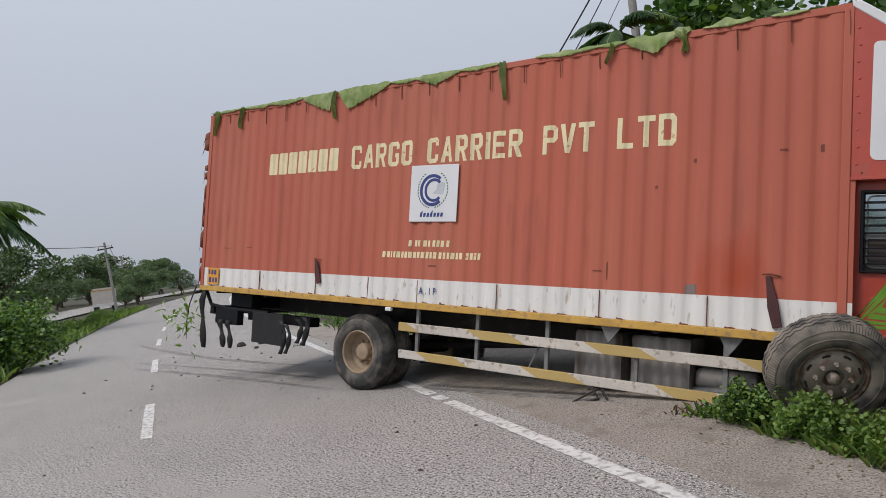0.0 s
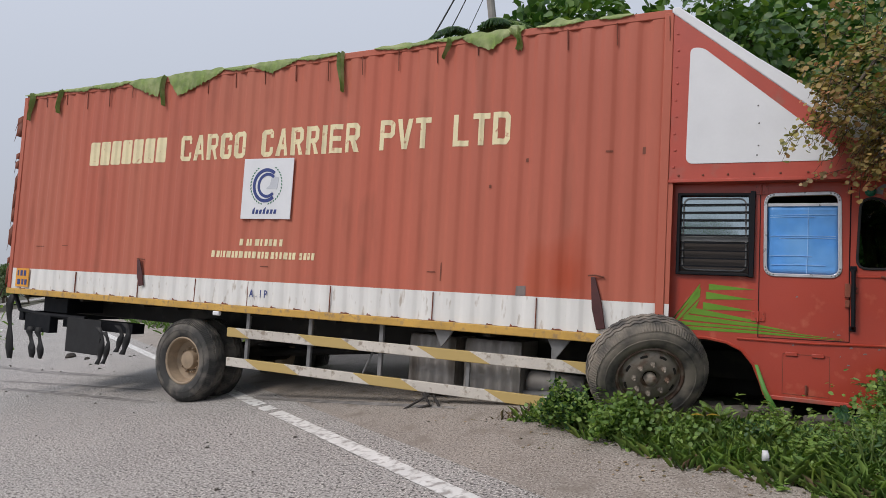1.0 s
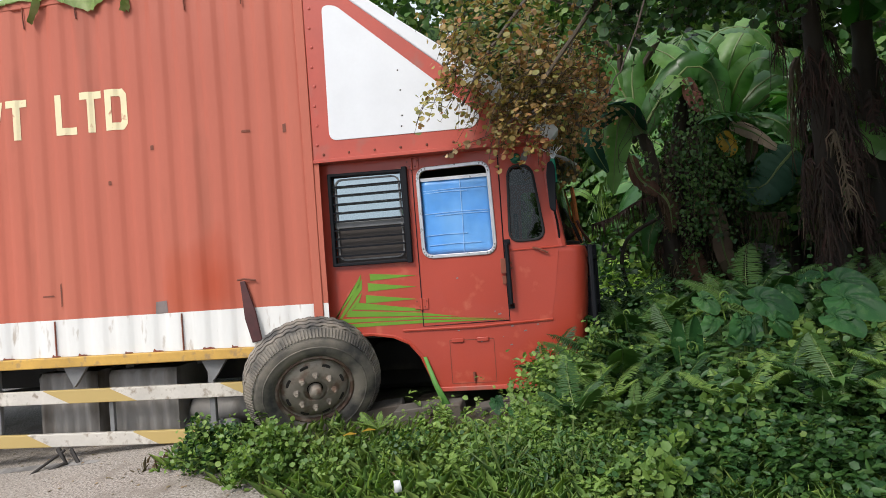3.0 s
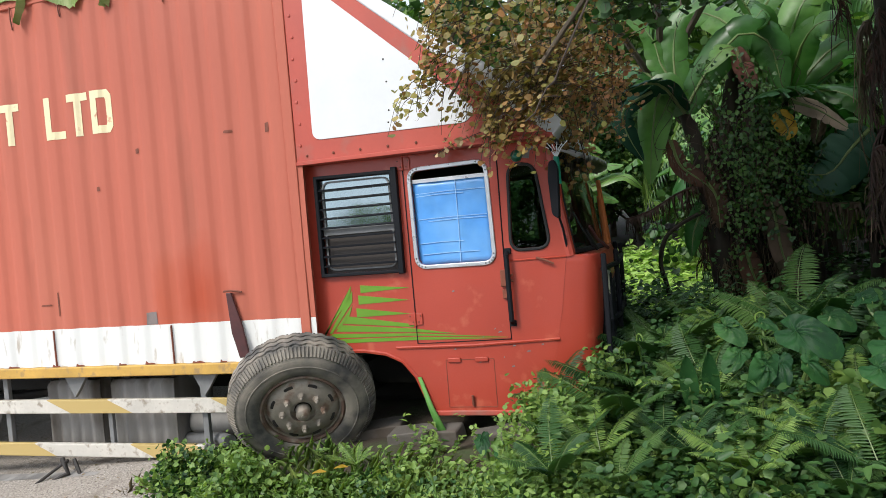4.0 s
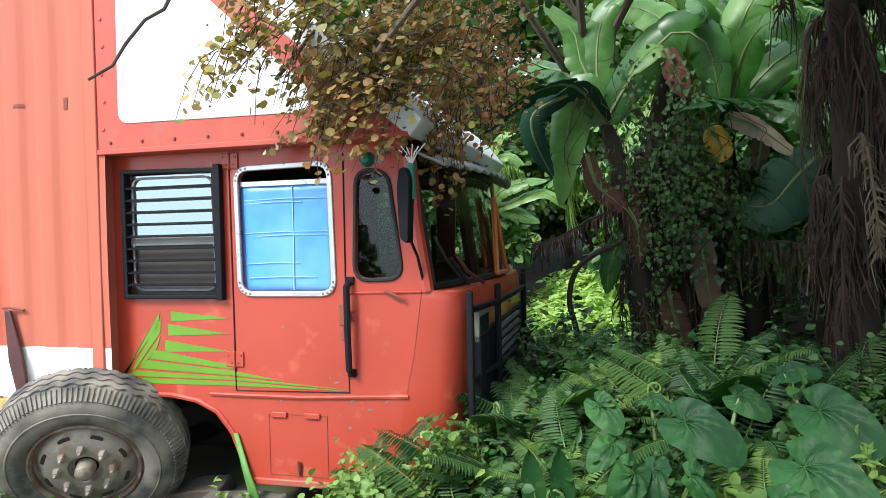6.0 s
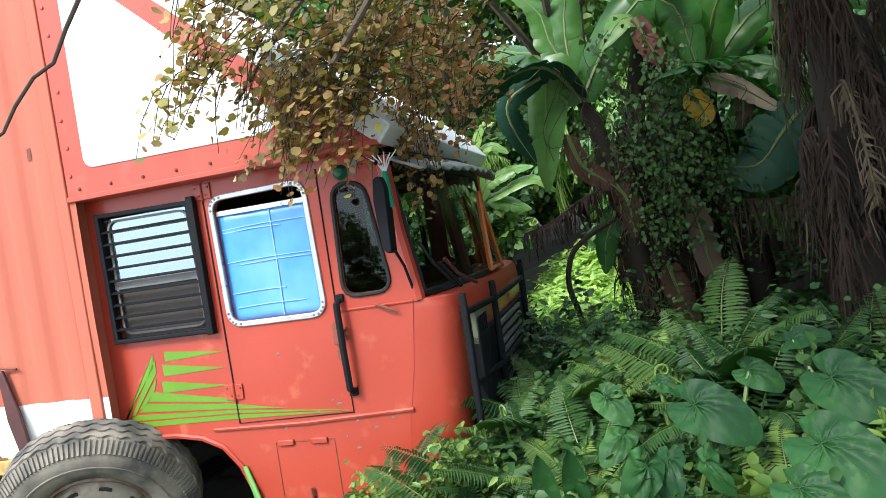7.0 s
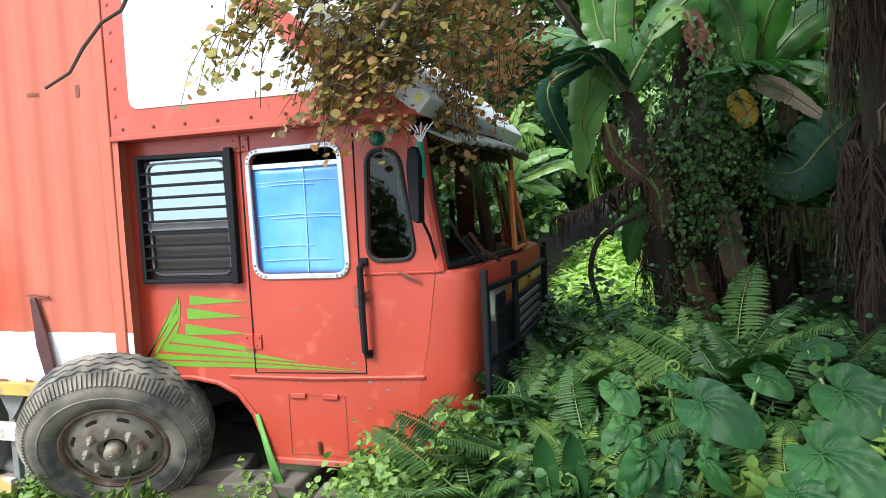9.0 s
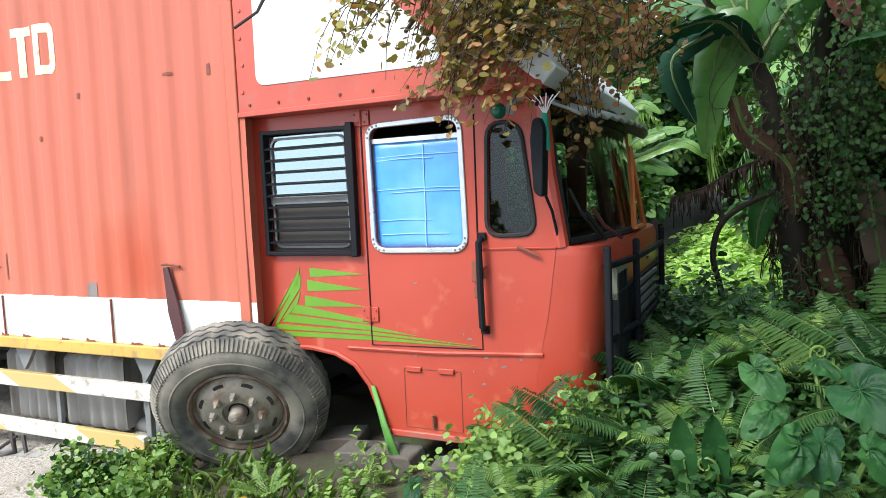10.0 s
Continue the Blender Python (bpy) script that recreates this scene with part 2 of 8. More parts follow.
def part(name, shape, materials, parent=None, label="", bevel=0.0, at=None, thick=0.0, smooth=35):
    """Links a shape, or a mesh, as one object under a thing or a part."""
    me = shape if isinstance(shape, bpy.types.Mesh) else mesh_of(shape, name, materials, smooth)
    ob = new(name, me)
    if parent:
        ob.parent = parent
    if at is not None:
        ob.matrix_basis = at
    if thick:
        s = ob.modifiers.new("thickness", "SOLIDIFY")
        s.thickness, s.offset = thick, 0
    if bevel:
        b = ob.modifiers.new("rounded", "BEVEL")
        b.width, b.segments, b.limit_method, b.angle_limit = bevel, 2, "ANGLE", radians(40)
    return tagged(ob, label)


def thing(name, label, category, at=Matrix(), group="", kind=""):
    ob = new(name)
    ob.empty_display_size = 0.2
    ob.matrix_basis = at
    return tagged(ob, label, category, group, kind)


def pierced(outer, holes, y0, y1):
    """A flat panel in the x-z plane with real openings, y0 to y1 thick, as a mesh."""
    bm = bmesh.new()
    edges = []
    for loop in (outer, *holes):
        vs = [bm.verts.new((x, y0, z)) for x, z in loop]
        edges += [bm.edges.new((vs[i], vs[(i + 1) % len(vs)])) for i in range(len(vs))]
    got = bmesh.ops.triangle_fill(bm, edges=edges, use_beauty=True, use_dissolve=False)
    faces = [g for g in got["geom"] if isinstance(g, bmesh.types.BMFace)]
    ext = bmesh.ops.extrude_face_region(bm, geom=faces)
    bmesh.ops.translate(bm, vec=(0, y1 - y0, 0), verts=[g for g in ext["geom"] if isinstance(g, bmesh.types.BMVert)])
    bmesh.ops.recalc_face_normals(bm, faces=bm.faces)
    me = bpy.data.meshes.new("panel")
    bm.to_mesh(me)
    bm.free()
    return me


def rounded(corners, r, n=4):
    """A polygon with its corners rounded by r."""
    out, k = [], len(corners)
    for i in range(k):
        p, a, b = Vector(corners[i]), Vector(corners[i - 1]), Vector(corners[(i + 1) % k])
        rr = min(r, (a - p).length * 0.45, (b - p).length * 0.45)
        s, e = p + (a - p).normalized() * rr, p + (b - p).normalized() * rr
        out += [tuple((s * (1 - t) ** 2 + p * 2 * t * (1 - t) + e * t * t)) for t in (j / n for j in range(n + 1))]
    return out


def ring(outline, grow, y0, y1):
    """A frame that follows an outline in the x-z plane, grow wide outwards, as a shape."""
    k = len(outline)
    cx, cz = sum(p[0] for p in outline) / k, sum(p[1] for p in outline) / k
    outer = []
    for i in range(k):
        a, b = Vector(outline[i - 1]), Vector(outline[(i + 1) % k])
        d = (b - a).normalized()
        nrm = Vector((d.y, -d.x))
        if nrm.dot(Vector((outline[i][0] - cx, outline[i][1] - cz))) < 0:
            nrm = -nrm
        outer.append((outline[i][0] + nrm.x * grow, outline[i][1] + nrm.y * grow))
    s = Shape()
    v = [(p[0], y, p[1]) for y in (y0, y1) for loop in (outline, outer) for p in loop]
    f = []
    for i in range(k):
        j = (i + 1) % k
        f += [(i, j, k + j, k + i), (2 * k + i, 3 * k + i, 3 * k + j, 2 * k + j), (k + i, k + j, 3 * k + j, 3 * k + i), (i, 2 * k + i, 2 * k + j, j)]
    return s.add(v, f)


# ---- road and ground ----
ALONG, ACROSS = Vector((-0.864, 0.503)), Vector((0.503, 0.864))   # the road's run and its right-hand side
LINE = -2.328                                                    # where the right edge line lies across


def on_road(u, v, z=0.0):
    """A place u metres on along the road and v metres to the right of its edge line."""
    p = ALONG * u + ACROSS * (v + LINE)
    return (p.x, p.y, z)


def road_uv(x, y):
    return Vector((x, y)).dot(ALONG), Vector((x, y)).dot(ACROSS) - LINE


def smoothstep(a, b, t):
    t = max(0.0, min(1.0, (t - a) / (b - a)))
    return t * t * (3 - 2 * t)


def ground_z(x, y):
    u, v = road_uv(x, y)
    right = -0.14 * smoothstep(1.6, 3.4, v) - 0.95 * smoothstep(4.2, 9, v)
    left = -0.05 * smoothstep(-6.4, -6.9, v) if v < -6.4 else 0
    bump = 0.05 * noise.noise(Vector((x * 0.7, y * 0.7, 0))) * (1 if (v > 1.4 or v < -6.5) else 0)
    return -0.03 + right + left + bump


ASPHALT = mat("worn grey asphalt", (0.325, 0.305, 0.285), 0.85, vary=0.14, grain=70, blotch=0.6, bump=0.6, dirt=(0.34, 0.315, 0.29), dirt_amount=0.2, dirt_scale=0.7, speck=(38, 1.0, (0.07, 0.064, 0.057), (0.64, 0.61, 0.56)))
SHOULDER = mat("dusty shoulder", (0.30, 0.262, 0.225), 0.9, vary=0.18, grain=60, blotch=1.2, bump=0.6, dirt=(0.2, 0.17, 0.14), dirt_amount=0.25, speck=(45, 0.9, (0.13, 0.11, 0.09), (0.48, 0.44, 0.39)))
LINE_PAINT = mat("worn white road paint", (0.66, 0.65, 0.62), 0.7, vary=0.1, grain=50, blotch=4, bump=0.3, dirt=(0.27, 0.25, 0.23), dirt_amount=0.45, dirt_scale=14)
EARTH = mat("dark leaf-littered earth", (0.06, 0.045, 0.03), 0.95, vary=0.35, grain=30, blotch=1.5, bump=0.6, dirt=(0.05, 0.075, 0.025), dirt_amount=0.5)

g = Shape()
xs = sorted(set([-400, -250, -160, -110, -80, -60, -50] + [-40 + i * 2 for i in range(16)] + [-8 + i * 0.5 for i in range(48)] + [16, 18, 21, 25, 30, 40, 60, 100, 200, 400]))
ys = sorted(set([-400, -200, -100, -60, -40, -30, -24, -20, -16, -13] + [-10 + i * 0.5 for i in range(48)] + [14 + i * 2 for i in range(18)] + [55, 70, 90, 120, 180, 280, 420]))
g.sheet([[(x, y, ground_z(x, y)) for y in ys] for x in xs])
tagged(part("ground", g, EARTH, smooth=180), "dark earth verge and fields under the plants", "ground", kind="structure")

U = [-60, -40, -25, -15, -10] + list(range(-8, 30)) + [34, 40, 48, 58, 70, 90, 120, 160, 220]


def bend(u):
    return 0.0011 * max(0, u - 12) ** 2


def strip(name, v0, v1, z, material, label, category, ragged=0.0, us=U):
    s = Shape()
    rows = []
    for i, u in enumerate(us):
        rr = (1.7 * smoothstep(0.5, 1.6, u) * (1 - smoothstep(9, 12, u)) if ragged else 0) + ragged * (noise.noise(Vector((u * 1.3, v1, 0))) + 0.5 * noise.noise(Vector((u * 4.1, v1, 3))))
        rows.append([on_road(u, v0 + bend(u), z), on_road(u, (v0 + v1) / 2 + bend(u), z), on_road(u, v1 + rr + bend(u), z)])
    s.sheet(rows)
    return tagged(part(name, s, material, thick=0), label, category, kind="structure")


fine = [-12 + i * 0.25 for i in range(160)] + list(range(28, 220, 6))
strip("road", -6.35, 0.35, 0.0, ASPHALT, "grey worn asphalt carriageway with faint tyre marks", "road")
strip("pavement", 0.346, 1.42, 0.001, SHOULDER, "dusty paved shoulder broken along its grassy edge", "road shoulder", 0.12, fine)
strip("far_road", -20.0, -12.5, 0.05, ASPHALT, "pale far carriageway beyond the planted median", "road")


def painted(name, u0, u1, v, w, label):
    s = Shape()
    n = max(2, int((u1 - u0) / 0.12))
    rows = []
    for i in range(n + 1):
        u = u0 + (u1 - u0) * i / n
        e = [0.012 * noise.noise(Vector((u * 5, v + k, 7))) for k in (0, 9)]
        rows.append([on_road(u, v - w / 2 + e[0] + bend(u), 0.005), on_road(u, v + w / 2 + e[1] + bend(u), 0.005)])
    s.sheet(rows)
    return tagged(part(name, s, LINE_PAINT), label, "road marking", "road markings", "structure")


for u0, u1 in ((-6, 3.2), (3.35, 3.62), (3.75, 24.0), (24.0, 60.0)):
    painted("edge_line", u0, u1, 0.0, 0.15, "worn solid white edge line on asphalt")
for k in range(9):
    painted("lane_dash", 4.48 + k * 6.45, 6.93 + k * 6.45, -3.27, 0.13, "white dashed lane line on asphalt")


# ---- the lorry, built in its own axes: x ahead, y to its far side, z up, from the front foot of the box's red paint ----
TRUCK = pose(0.101, 0.119, 0.889, -7.586, 6.480, 0)
WIDE, REAR, TOP = 2.40, -9.45, 2.62
lorry = thing("lorry", "red box lorry run off the road, nose down in the verge", "lorry", TRUCK)


def rib_line():
    """The corrugated outline of a side wall: x and depth, rear to front."""
    pts, x = [], REAR + 0.06
    while x < -0.10:
        pts += [(x, 0.0), (x + 0.065, 0.0), (x + 0.08, 0.002), (x + 0.105, 0.014), (x + 0.12, 0.0175), (x + 0.165, 0.0175), (x + 0.18, 0.015), (x + 0.205, 0.003)]
        x += 0.22
    return [(REAR, 0.0)] + pts + [(-0.06, 0.0), (0.0, 0.0)]


RIBS = rib_line()


def wall_y(x, z):
    """How deep the dented, corrugated side lies at a place."""
    d = float(np.interp(x, [p[0] for p in RIBS], [p[1] for p in RIBS]))
    edge = min(1, max(0, (TOP - z) * 4), max(0, (z + 0.3) * 4))
    return d + edge * (0.010 * noise.noise(Vector((x * 0.8, z * 0.9, 2))) + 0.004 * noise.noise(Vector((x * 3, z * 2.2, 5))))


def painted_on(name, outlines, material, lift=0.003):
    """Paint that follows the ribs of the side: outlines cut at every rib edge and laid on the sheet."""
    bm = bmesh.new()
    for o in outlines:
        f = bm.faces.new([bm.verts.new((x, 0, z)) for x, z in o])
        f.normal_update()
        bmesh.ops.triangulate(bm, faces=[f])
    xs = [v.co.x for v in bm.verts]
    for x, _ in RIBS:
        if min(xs) < x < max(xs):
            bmesh.ops.bisect_plane(bm, geom=bm.verts[:] + bm.edges[:] + bm.faces[:], dist=1e-5, plane_co=(x, 0, 0), plane_no=(1, 0, 0))
    for v in bm.verts:
        v.co.y = wall_y(v.co.x, v.co.z) - lift
    bmesh.ops.recalc_face_normals(bm, faces=bm.faces)
    me = bpy.data.meshes.new(name)
    bm.to_mesh(me)
    bm.free()
    me.materials.append(material)
    return part(name, me, None, cargo)


def side_wall(z_levels, slots, flip=False):
    s = Shape()
    prof = RIBS
    rows = []
    for z in z_levels:
        row = []
        for x, d in prof:
            dent = 0.010 * noise.noise(Vector((x * 0.8, z * 0.9, 2))) + 0.004 * noise.noise(Vector((x * 3, z * 2.2, 5)))
            edge = min(1, max(0, (TOP - z) * 4), max(0, (z + 0.3) * 4))
            y = d + dent * edge
            row.append((x, WIDE - y if flip else y, z))
        rows.append(row)
    k = len(prof)
    s.sheet(rows)
    s.m = [slots[i] for i in range(len(rows) - 1) for _ in range(k - 1)]
    # inner skin and rims
    s.slot = 0
    yi = WIDE - 0.055 if flip else 0.055
    z0, z1 = z_levels[0], z_levels[-1]
    top = len(s.v) - k
    s.v += [(REAR, yi, z0), (0.0, yi, z0), (0.0, yi, z1), (REAR, yi, z1)]
    e = top + k
    s.f += [(e, e + 1, e + 2, e + 3), (0, e, e + 3, top), (k - 1, top + k - 1, e + 2, e + 1)]
    s.m += [0, 0, 0]
    return s


levels = [-0.30, -0.15, 0.0] + [0.2 * i for i in range(1, 13)] + [2.56]
cargo = part("cargo_box", side_wall(levels, [1, 1] + [0] * 13), [RED_BOX, WHITE_BAND], lorry, "corrugated oxide-red steel box with a white foot band", smooth=25)
part("far_side_wall", side_wall([-0.30, 0.0, 1.2, 2.56], [1, 0, 0], True), [RED_BOX, WHITE_BAND], lorry, smooth=25)
part("top_rail", Shape().box(REAR, 0.0, -0.004, 0.07, 2.56, 2.635).box(REAR, 0.0, WIDE - 0.07, WIDE + 0.004, 2.56, 2.635), RED_BOX, cargo, bevel=0.008)
part("box_roof", Shape().box(REAR, 0.0, 0.06, WIDE - 0.06, 2.57, 2.625), RED_BOX, lorry)
part("box_front_wall", Shape().box(-0.06, 0.0, 0.06, WIDE - 0.06, -0.3, 2.57), RED_BOX, lorry)
part("box_floor", Shape().box(REAR, 0.0, 0.06, WIDE - 0.06, -0.33, -0.26), CHASSIS, lorry)
part("corner_post", Shape().box(REAR - 0.05, REAR + 0.035, -0.012, 0.09, -0.30, 2.60), RED_BOX, cargo, bevel=0.008)
part("corner_post", Shape().box(-0.06, 0.015, -0.010, 0.125, -0.30, 2.60), RED_BOX, cargo, bevel=0.006)
part("bottom_rail", Shape().box(REAR - 0.05, -0.42, -0.02, 0.09, -0.385, -0.302), YELLOW, cargo, "worn yellow-painted rail along the box foot", bevel=0.008)
part("bottom_rail", Shape().box(REAR - 0.05, 0.0, WIDE - 0.09, WIDE + 0.02, -0.385, -0.302), YELLOW, lorry, bevel=0.008)
for side in (0, 1):
    part("rear_door", Shape().box(REAR - 0.05, REAR - 0.01, 0.10 + side * 1.11, 1.19 + side * 1.11, -0.28, 2.55), RED_BOX, cargo, bevel=0.01)
# torn sheet along the rear corner
rng = random.Random(4)
for i in range(10):
    z = -0.2 + 0.27 * i + rng.uniform(-0.12, 0.12)
    a, h = rng.choice((0.03, 0.05, 0.08, 0.16)), rng.uniform(0.08, 0.4)
    s = Shape().sheet([[(REAR - 0.045, 0.0, z), (REAR - 0.05, -0.012, z + h)], [(REAR - 0.05 - a * 0.6, -0.03, z + h * 0.1), (REAR - 0.05 - a * 0.5, -0.035, z + h * 0.75)],
                       [(REAR - 0.05 - a, -0.02, z - 0.06), (REAR - 0.05 - a * 0.8, -0.01, z + h * 0.35)]])
    part("torn_edge", s, RUST, cargo, thick=0.004)
# seams, dents and patches on the white band
for x in (-7.94, -6.66, -5.62, -4.75, -3.55, -2.26, -1.15):
    part("band_seam", Shape().box(x - 0.004, x + 0.003, -0.004, 0.01, -0.30, -0.01), RUST, cargo)
rng = random.Random(8)
for i in range(26):
    x = REAR + 0.3 + i * 0.34 + rng.uniform(-0.1, 0.1)
    w = rng.uniform(0.04, 0.13)
    part("rust_scab", Shape().prism([(x, -0.299), (x + w, -0.299), (x + w * 0.95, -0.292), (x + w * 0.6, -0.288 + rng.uniform(-0.004, 0.004)), (x + w * 0.3, -0.29), (x + w * 0.1, -0.284 + rng.uniform(0.0, 0.012))], -0.005, 0.004), RUST, cargo)
for x, z, w, h in ((-1.37, 0.0, 0.11, 0.10), (-2.35, 0.19, 0.10, 0.012), (-2.2, 0.10, 0.014, 0.2), (-4.6, 0.17, 0.14, 0.014), (-8.9, 0.33, 0.2, 0.012), (-8.3, 0.35, 0.12, 0.01), (-1.33, 1.3, 0.03, 0.04), (-0.55, 1.36, 0.07, 0.02), (-0.22, 1.33, 0.03, 0.07), (-1.7, 1.05, 0.03, 0.035)):
    painted_on("scuff_patch", [rounded([(x, z), (x + w, z + h * 0.05), (x + w * 0.96, z + h), (x + w * 0.04, z + h * 0.93)], 0.004)], STAIN if w > 0.1 and h > 0.05 else RUST, 0.004)
# tie hooks under the roof edge
rng = random.Random(2)
for i in range(20):
    x = REAR + 0.5 + i * 0.47
    part("hook_streak", Shape().tube([(x, -0.008, 2.57), (x + 0.006, -0.012, 2.47), (x + 0.01, -0.006, 2.36 + rng.uniform(-0.05, 0.06))], 0.006, 5), RUST, cargo)


# ---- writing on the box ----
def words(text, x0, x1, z0, z1, y, material, parent, bold=0.02, name="lettering", lean=0.0):
    """Words in the built-in font, stretched into a box on the side of the lorry."""
    cu = bpy.data.curves.new("text", "FONT")
    cu.body, cu.offset, cu.extrude, cu.shear, cu.space_character = text, bold, 0.0, lean, 1.2
    ob = bpy.data.objects.new("text", cu)
    scene.collection.objects.link(ob)
    dg = bpy.context.evaluated_depsgraph_get()
    raw = ob.evaluated_get(dg).to_mesh()
    co = [v.co.copy() for v in raw.vertices]
    faces = [tuple(p.vertices) for p in raw.polygons]
    bpy.data.objects.remove(ob)
    lx, hx = min(c.x for c in co), max(c.x for c in co)
    lz, hz = min(c.y for c in co), max(c.y for c in co)
    s = Shape().add([(x0 + (c.x - lx) / (hx - lx) * (x1 - x0), y, z0 + (c.y - lz) / (hz - lz) * (z1 - z0)) for c in co], faces)
    return part(name, s, material, parent)


# stencil letters: pieces of outline in a unit square
BOWL = [(0.3, 1), (0.8, 1), (1, 0.87), (1, 0.53), (0.8, 0.4), (0.3, 0.4), (0.3, 0.57), (0.66, 0.57), (0.7, 0.62), (0.7, 0.79), (0.66, 0.83), (0.3, 0.83)]
ROD = [(0, 0), (0.3, 0), (0.3, 1), (0, 1)]
HALF = [(0.5, 0), (0.5, 0.18), (0.34, 0.18), (0.3, 0.22), (0.3, 0.78), (0.34, 0.82), (0.5, 0.82), (0.5, 1), (0.18, 1), (0, 0.88), (0, 0.12), (0.18, 0)]
LEG = [(0, 0), (0.28, 0), (0.5, 0.7), (0.5, 1), (0.34, 1)]


def flipped(o):
    return [(1 - x, z) for x, z in o][::-1]


STENCIL = {"C": [[(0.18, 0), (0.82, 0), (1, 0.12), (1, 0.33), (0.7, 0.33), (0.7, 0.18), (0.3, 0.18), (0.3, 0.82), (0.7, 0.82), (0.7, 0.67), (1, 0.67), (1, 0.88), (0.82, 1), (0.18, 1), (0, 0.88), (0, 0.12)]],
           "G": [[(0.18, 0), (0.82, 0), (1, 0.12), (1, 0.52), (0.55, 0.52), (0.55, 0.36), (0.7, 0.36), (0.7, 0.18), (0.3, 0.18), (0.3, 0.82), (0.7, 0.82), (0.7, 0.69), (1, 0.69), (1, 0.88), (0.82, 1), (0.18, 1), (0, 0.88), (0, 0.12)]],
           "A": [LEG, flipped(LEG), [(0.355, 0.24), (0.645, 0.24), (0.588, 0.42), (0.412, 0.42)]], "R": [ROD, BOWL, [(0.40, 0.4), (0.72, 0.4), (1, 0), (0.67, 0)]], "O": [HALF, flipped(HALF)],
           "I": [[(0, 0), (1, 0), (1, 1), (0, 1)]], "E": [ROD, [(0.3, 0), (0.95, 0), (0.95, 0.18), (0.3, 0.18)], [(0.3, 0.42), (0.85, 0.42), (0.85, 0.59), (0.3, 0.59)], [(0.3, 0.82), (0.95, 0.82), (0.95, 1), (0.3, 1)]],
           "P": [ROD, BOWL], "V": [[(0, 1), (0.31, 1), (0.5, 0.34), (0.69, 1), (1, 1), (0.65, 0), (0.35, 0)]], "T": [[(0, 1), (0, 0.82), (0.35, 0.82), (0.35, 0), (0.65, 0), (0.65, 0.82), (1, 0.82), (1, 1)]],
           "L": [ROD, [(0.3, 0), (0.95, 0), (0.95, 0.18), (0.3, 0.18)]], "D": [ROD, [(0.3, 1), (0.8, 1), (1, 0.86), (1, 0.14), (0.8, 0), (0.3, 0), (0.3, 0.18), (0.66, 0.18), (0.7, 0.24), (0.7, 0.76), (0.66, 0.82), (0.3, 0.82)]]}
for text, x0, x1 in (("CARGO", -6.06, -4.95), ("CARRIER", -4.70, -3.30), ("PVT", -3.02, -2.40), ("LTD", -2.13, -1.51)):
    wide = [0.32 if c == "I" else 1.0 for c in text]
    unit_w = (x1 - x0) / (sum(wide) + 0.22 * (len(text) - 1))
    x = x0
    for c, w in zip(text, wide):
        painted_on("letter", [[(x + a * w * unit_w, 1.49 + b * 0.33) for a, b in o] for o in STENCIL[c]], CREAM)
        x += (w + 0.22) * unit_w
for i in range(7):   # a brand word, kept as plain blocks
    a = -7.85 + i * 0.222
    painted_on("painted_block", [rounded([(a, 1.49), (a + 0.175, 1.49), (a + 0.185, 1.82), (a + 0.01, 1.82)], 0.03)], CREAM)
rng = random.Random(11)
for x0, x1, z0, z1 in ((-4.94, -4.23, 0.42, 0.50), (-5.39, -3.77, 0.27, 0.35)):
    x = x0
    while x < x1 - 0.03:
        w = rng.choice((0.035, 0.045, 0.05))
        painted_on("small_print_bar", [[(x, z0), (x + w, z0), (x + w + 0.006, z1), (x + 0.006, z1)]], CREAM)
        x += w + rng.choice((0.02, 0.02, 0.025, 0.05))
words("A . I P", -4.72, -4.45, -0.19, -0.10, -0.006, NAVY, cargo, 0.015)
plate = part("rear_plate", Shape().prism([(-9.30, -0.27), (-9.0, -0.27), (-9.0, 0.0), (-9.30, 0.0)], -0.012, -0.002), ORANGE, cargo, "small orange plate with dark marks")
for x, z, w in ((-9.26, -0.11, 0.03), (-9.19, -0.11, 0.05), (-9.11, -0.11, 0.05), (-9.25, -0.24, 0.06), (-9.15, -0.24, 0.04), (-9.08, -0.24, 0.05)):
    part("plate_mark", Shape().box(x, x + w, -0.016, -0.012, z, z + 0.08), NAVY, plate)
sign = part("sign_board", Shape().prism([(-4.94, 0.74), (-4.18, 0.735), (-4.175, 1.455), (-4.935, 1.47)], -0.016, -0.006), WHITE, cargo, "white square sign with a round wreath emblem", bevel=0.003)


def arc_band(cx, cz, r0, r1, a0, a1, y0, y1, n=28):
    inner = [(cx + r0 * math.cos(radians(a0 + (a1 - a0) * i / n)), cz + r0 * math.sin(radians(a0 + (a1 - a0) * i / n))) for i in range(n + 1)]
    outer = [(cx + r1 * math.cos(radians(a0 + (a1 - a0) * i / n)), cz + r1 * math.sin(radians(a0 + (a1 - a0) * i / n))) for i in range(n + 1)]
    s, m = Shape(), n + 1
    s.add([(x, y, z) for y in (y0, y1) for x, z in inner + outer], [(i, i + 1, m + i + 1, m + i) for i in range(n)] + [(2 * m + i, 3 * m + i, 3 * m + i + 1, 2 * m + i + 1) for i in range(n)]
          + [(i, 2 * m + i, 2 * m + i + 1, i + 1) for i in range(n)] + [(m + i, m + i + 1, 3 * m + i + 1, 3 * m + i) for i in range(n)])
    return s


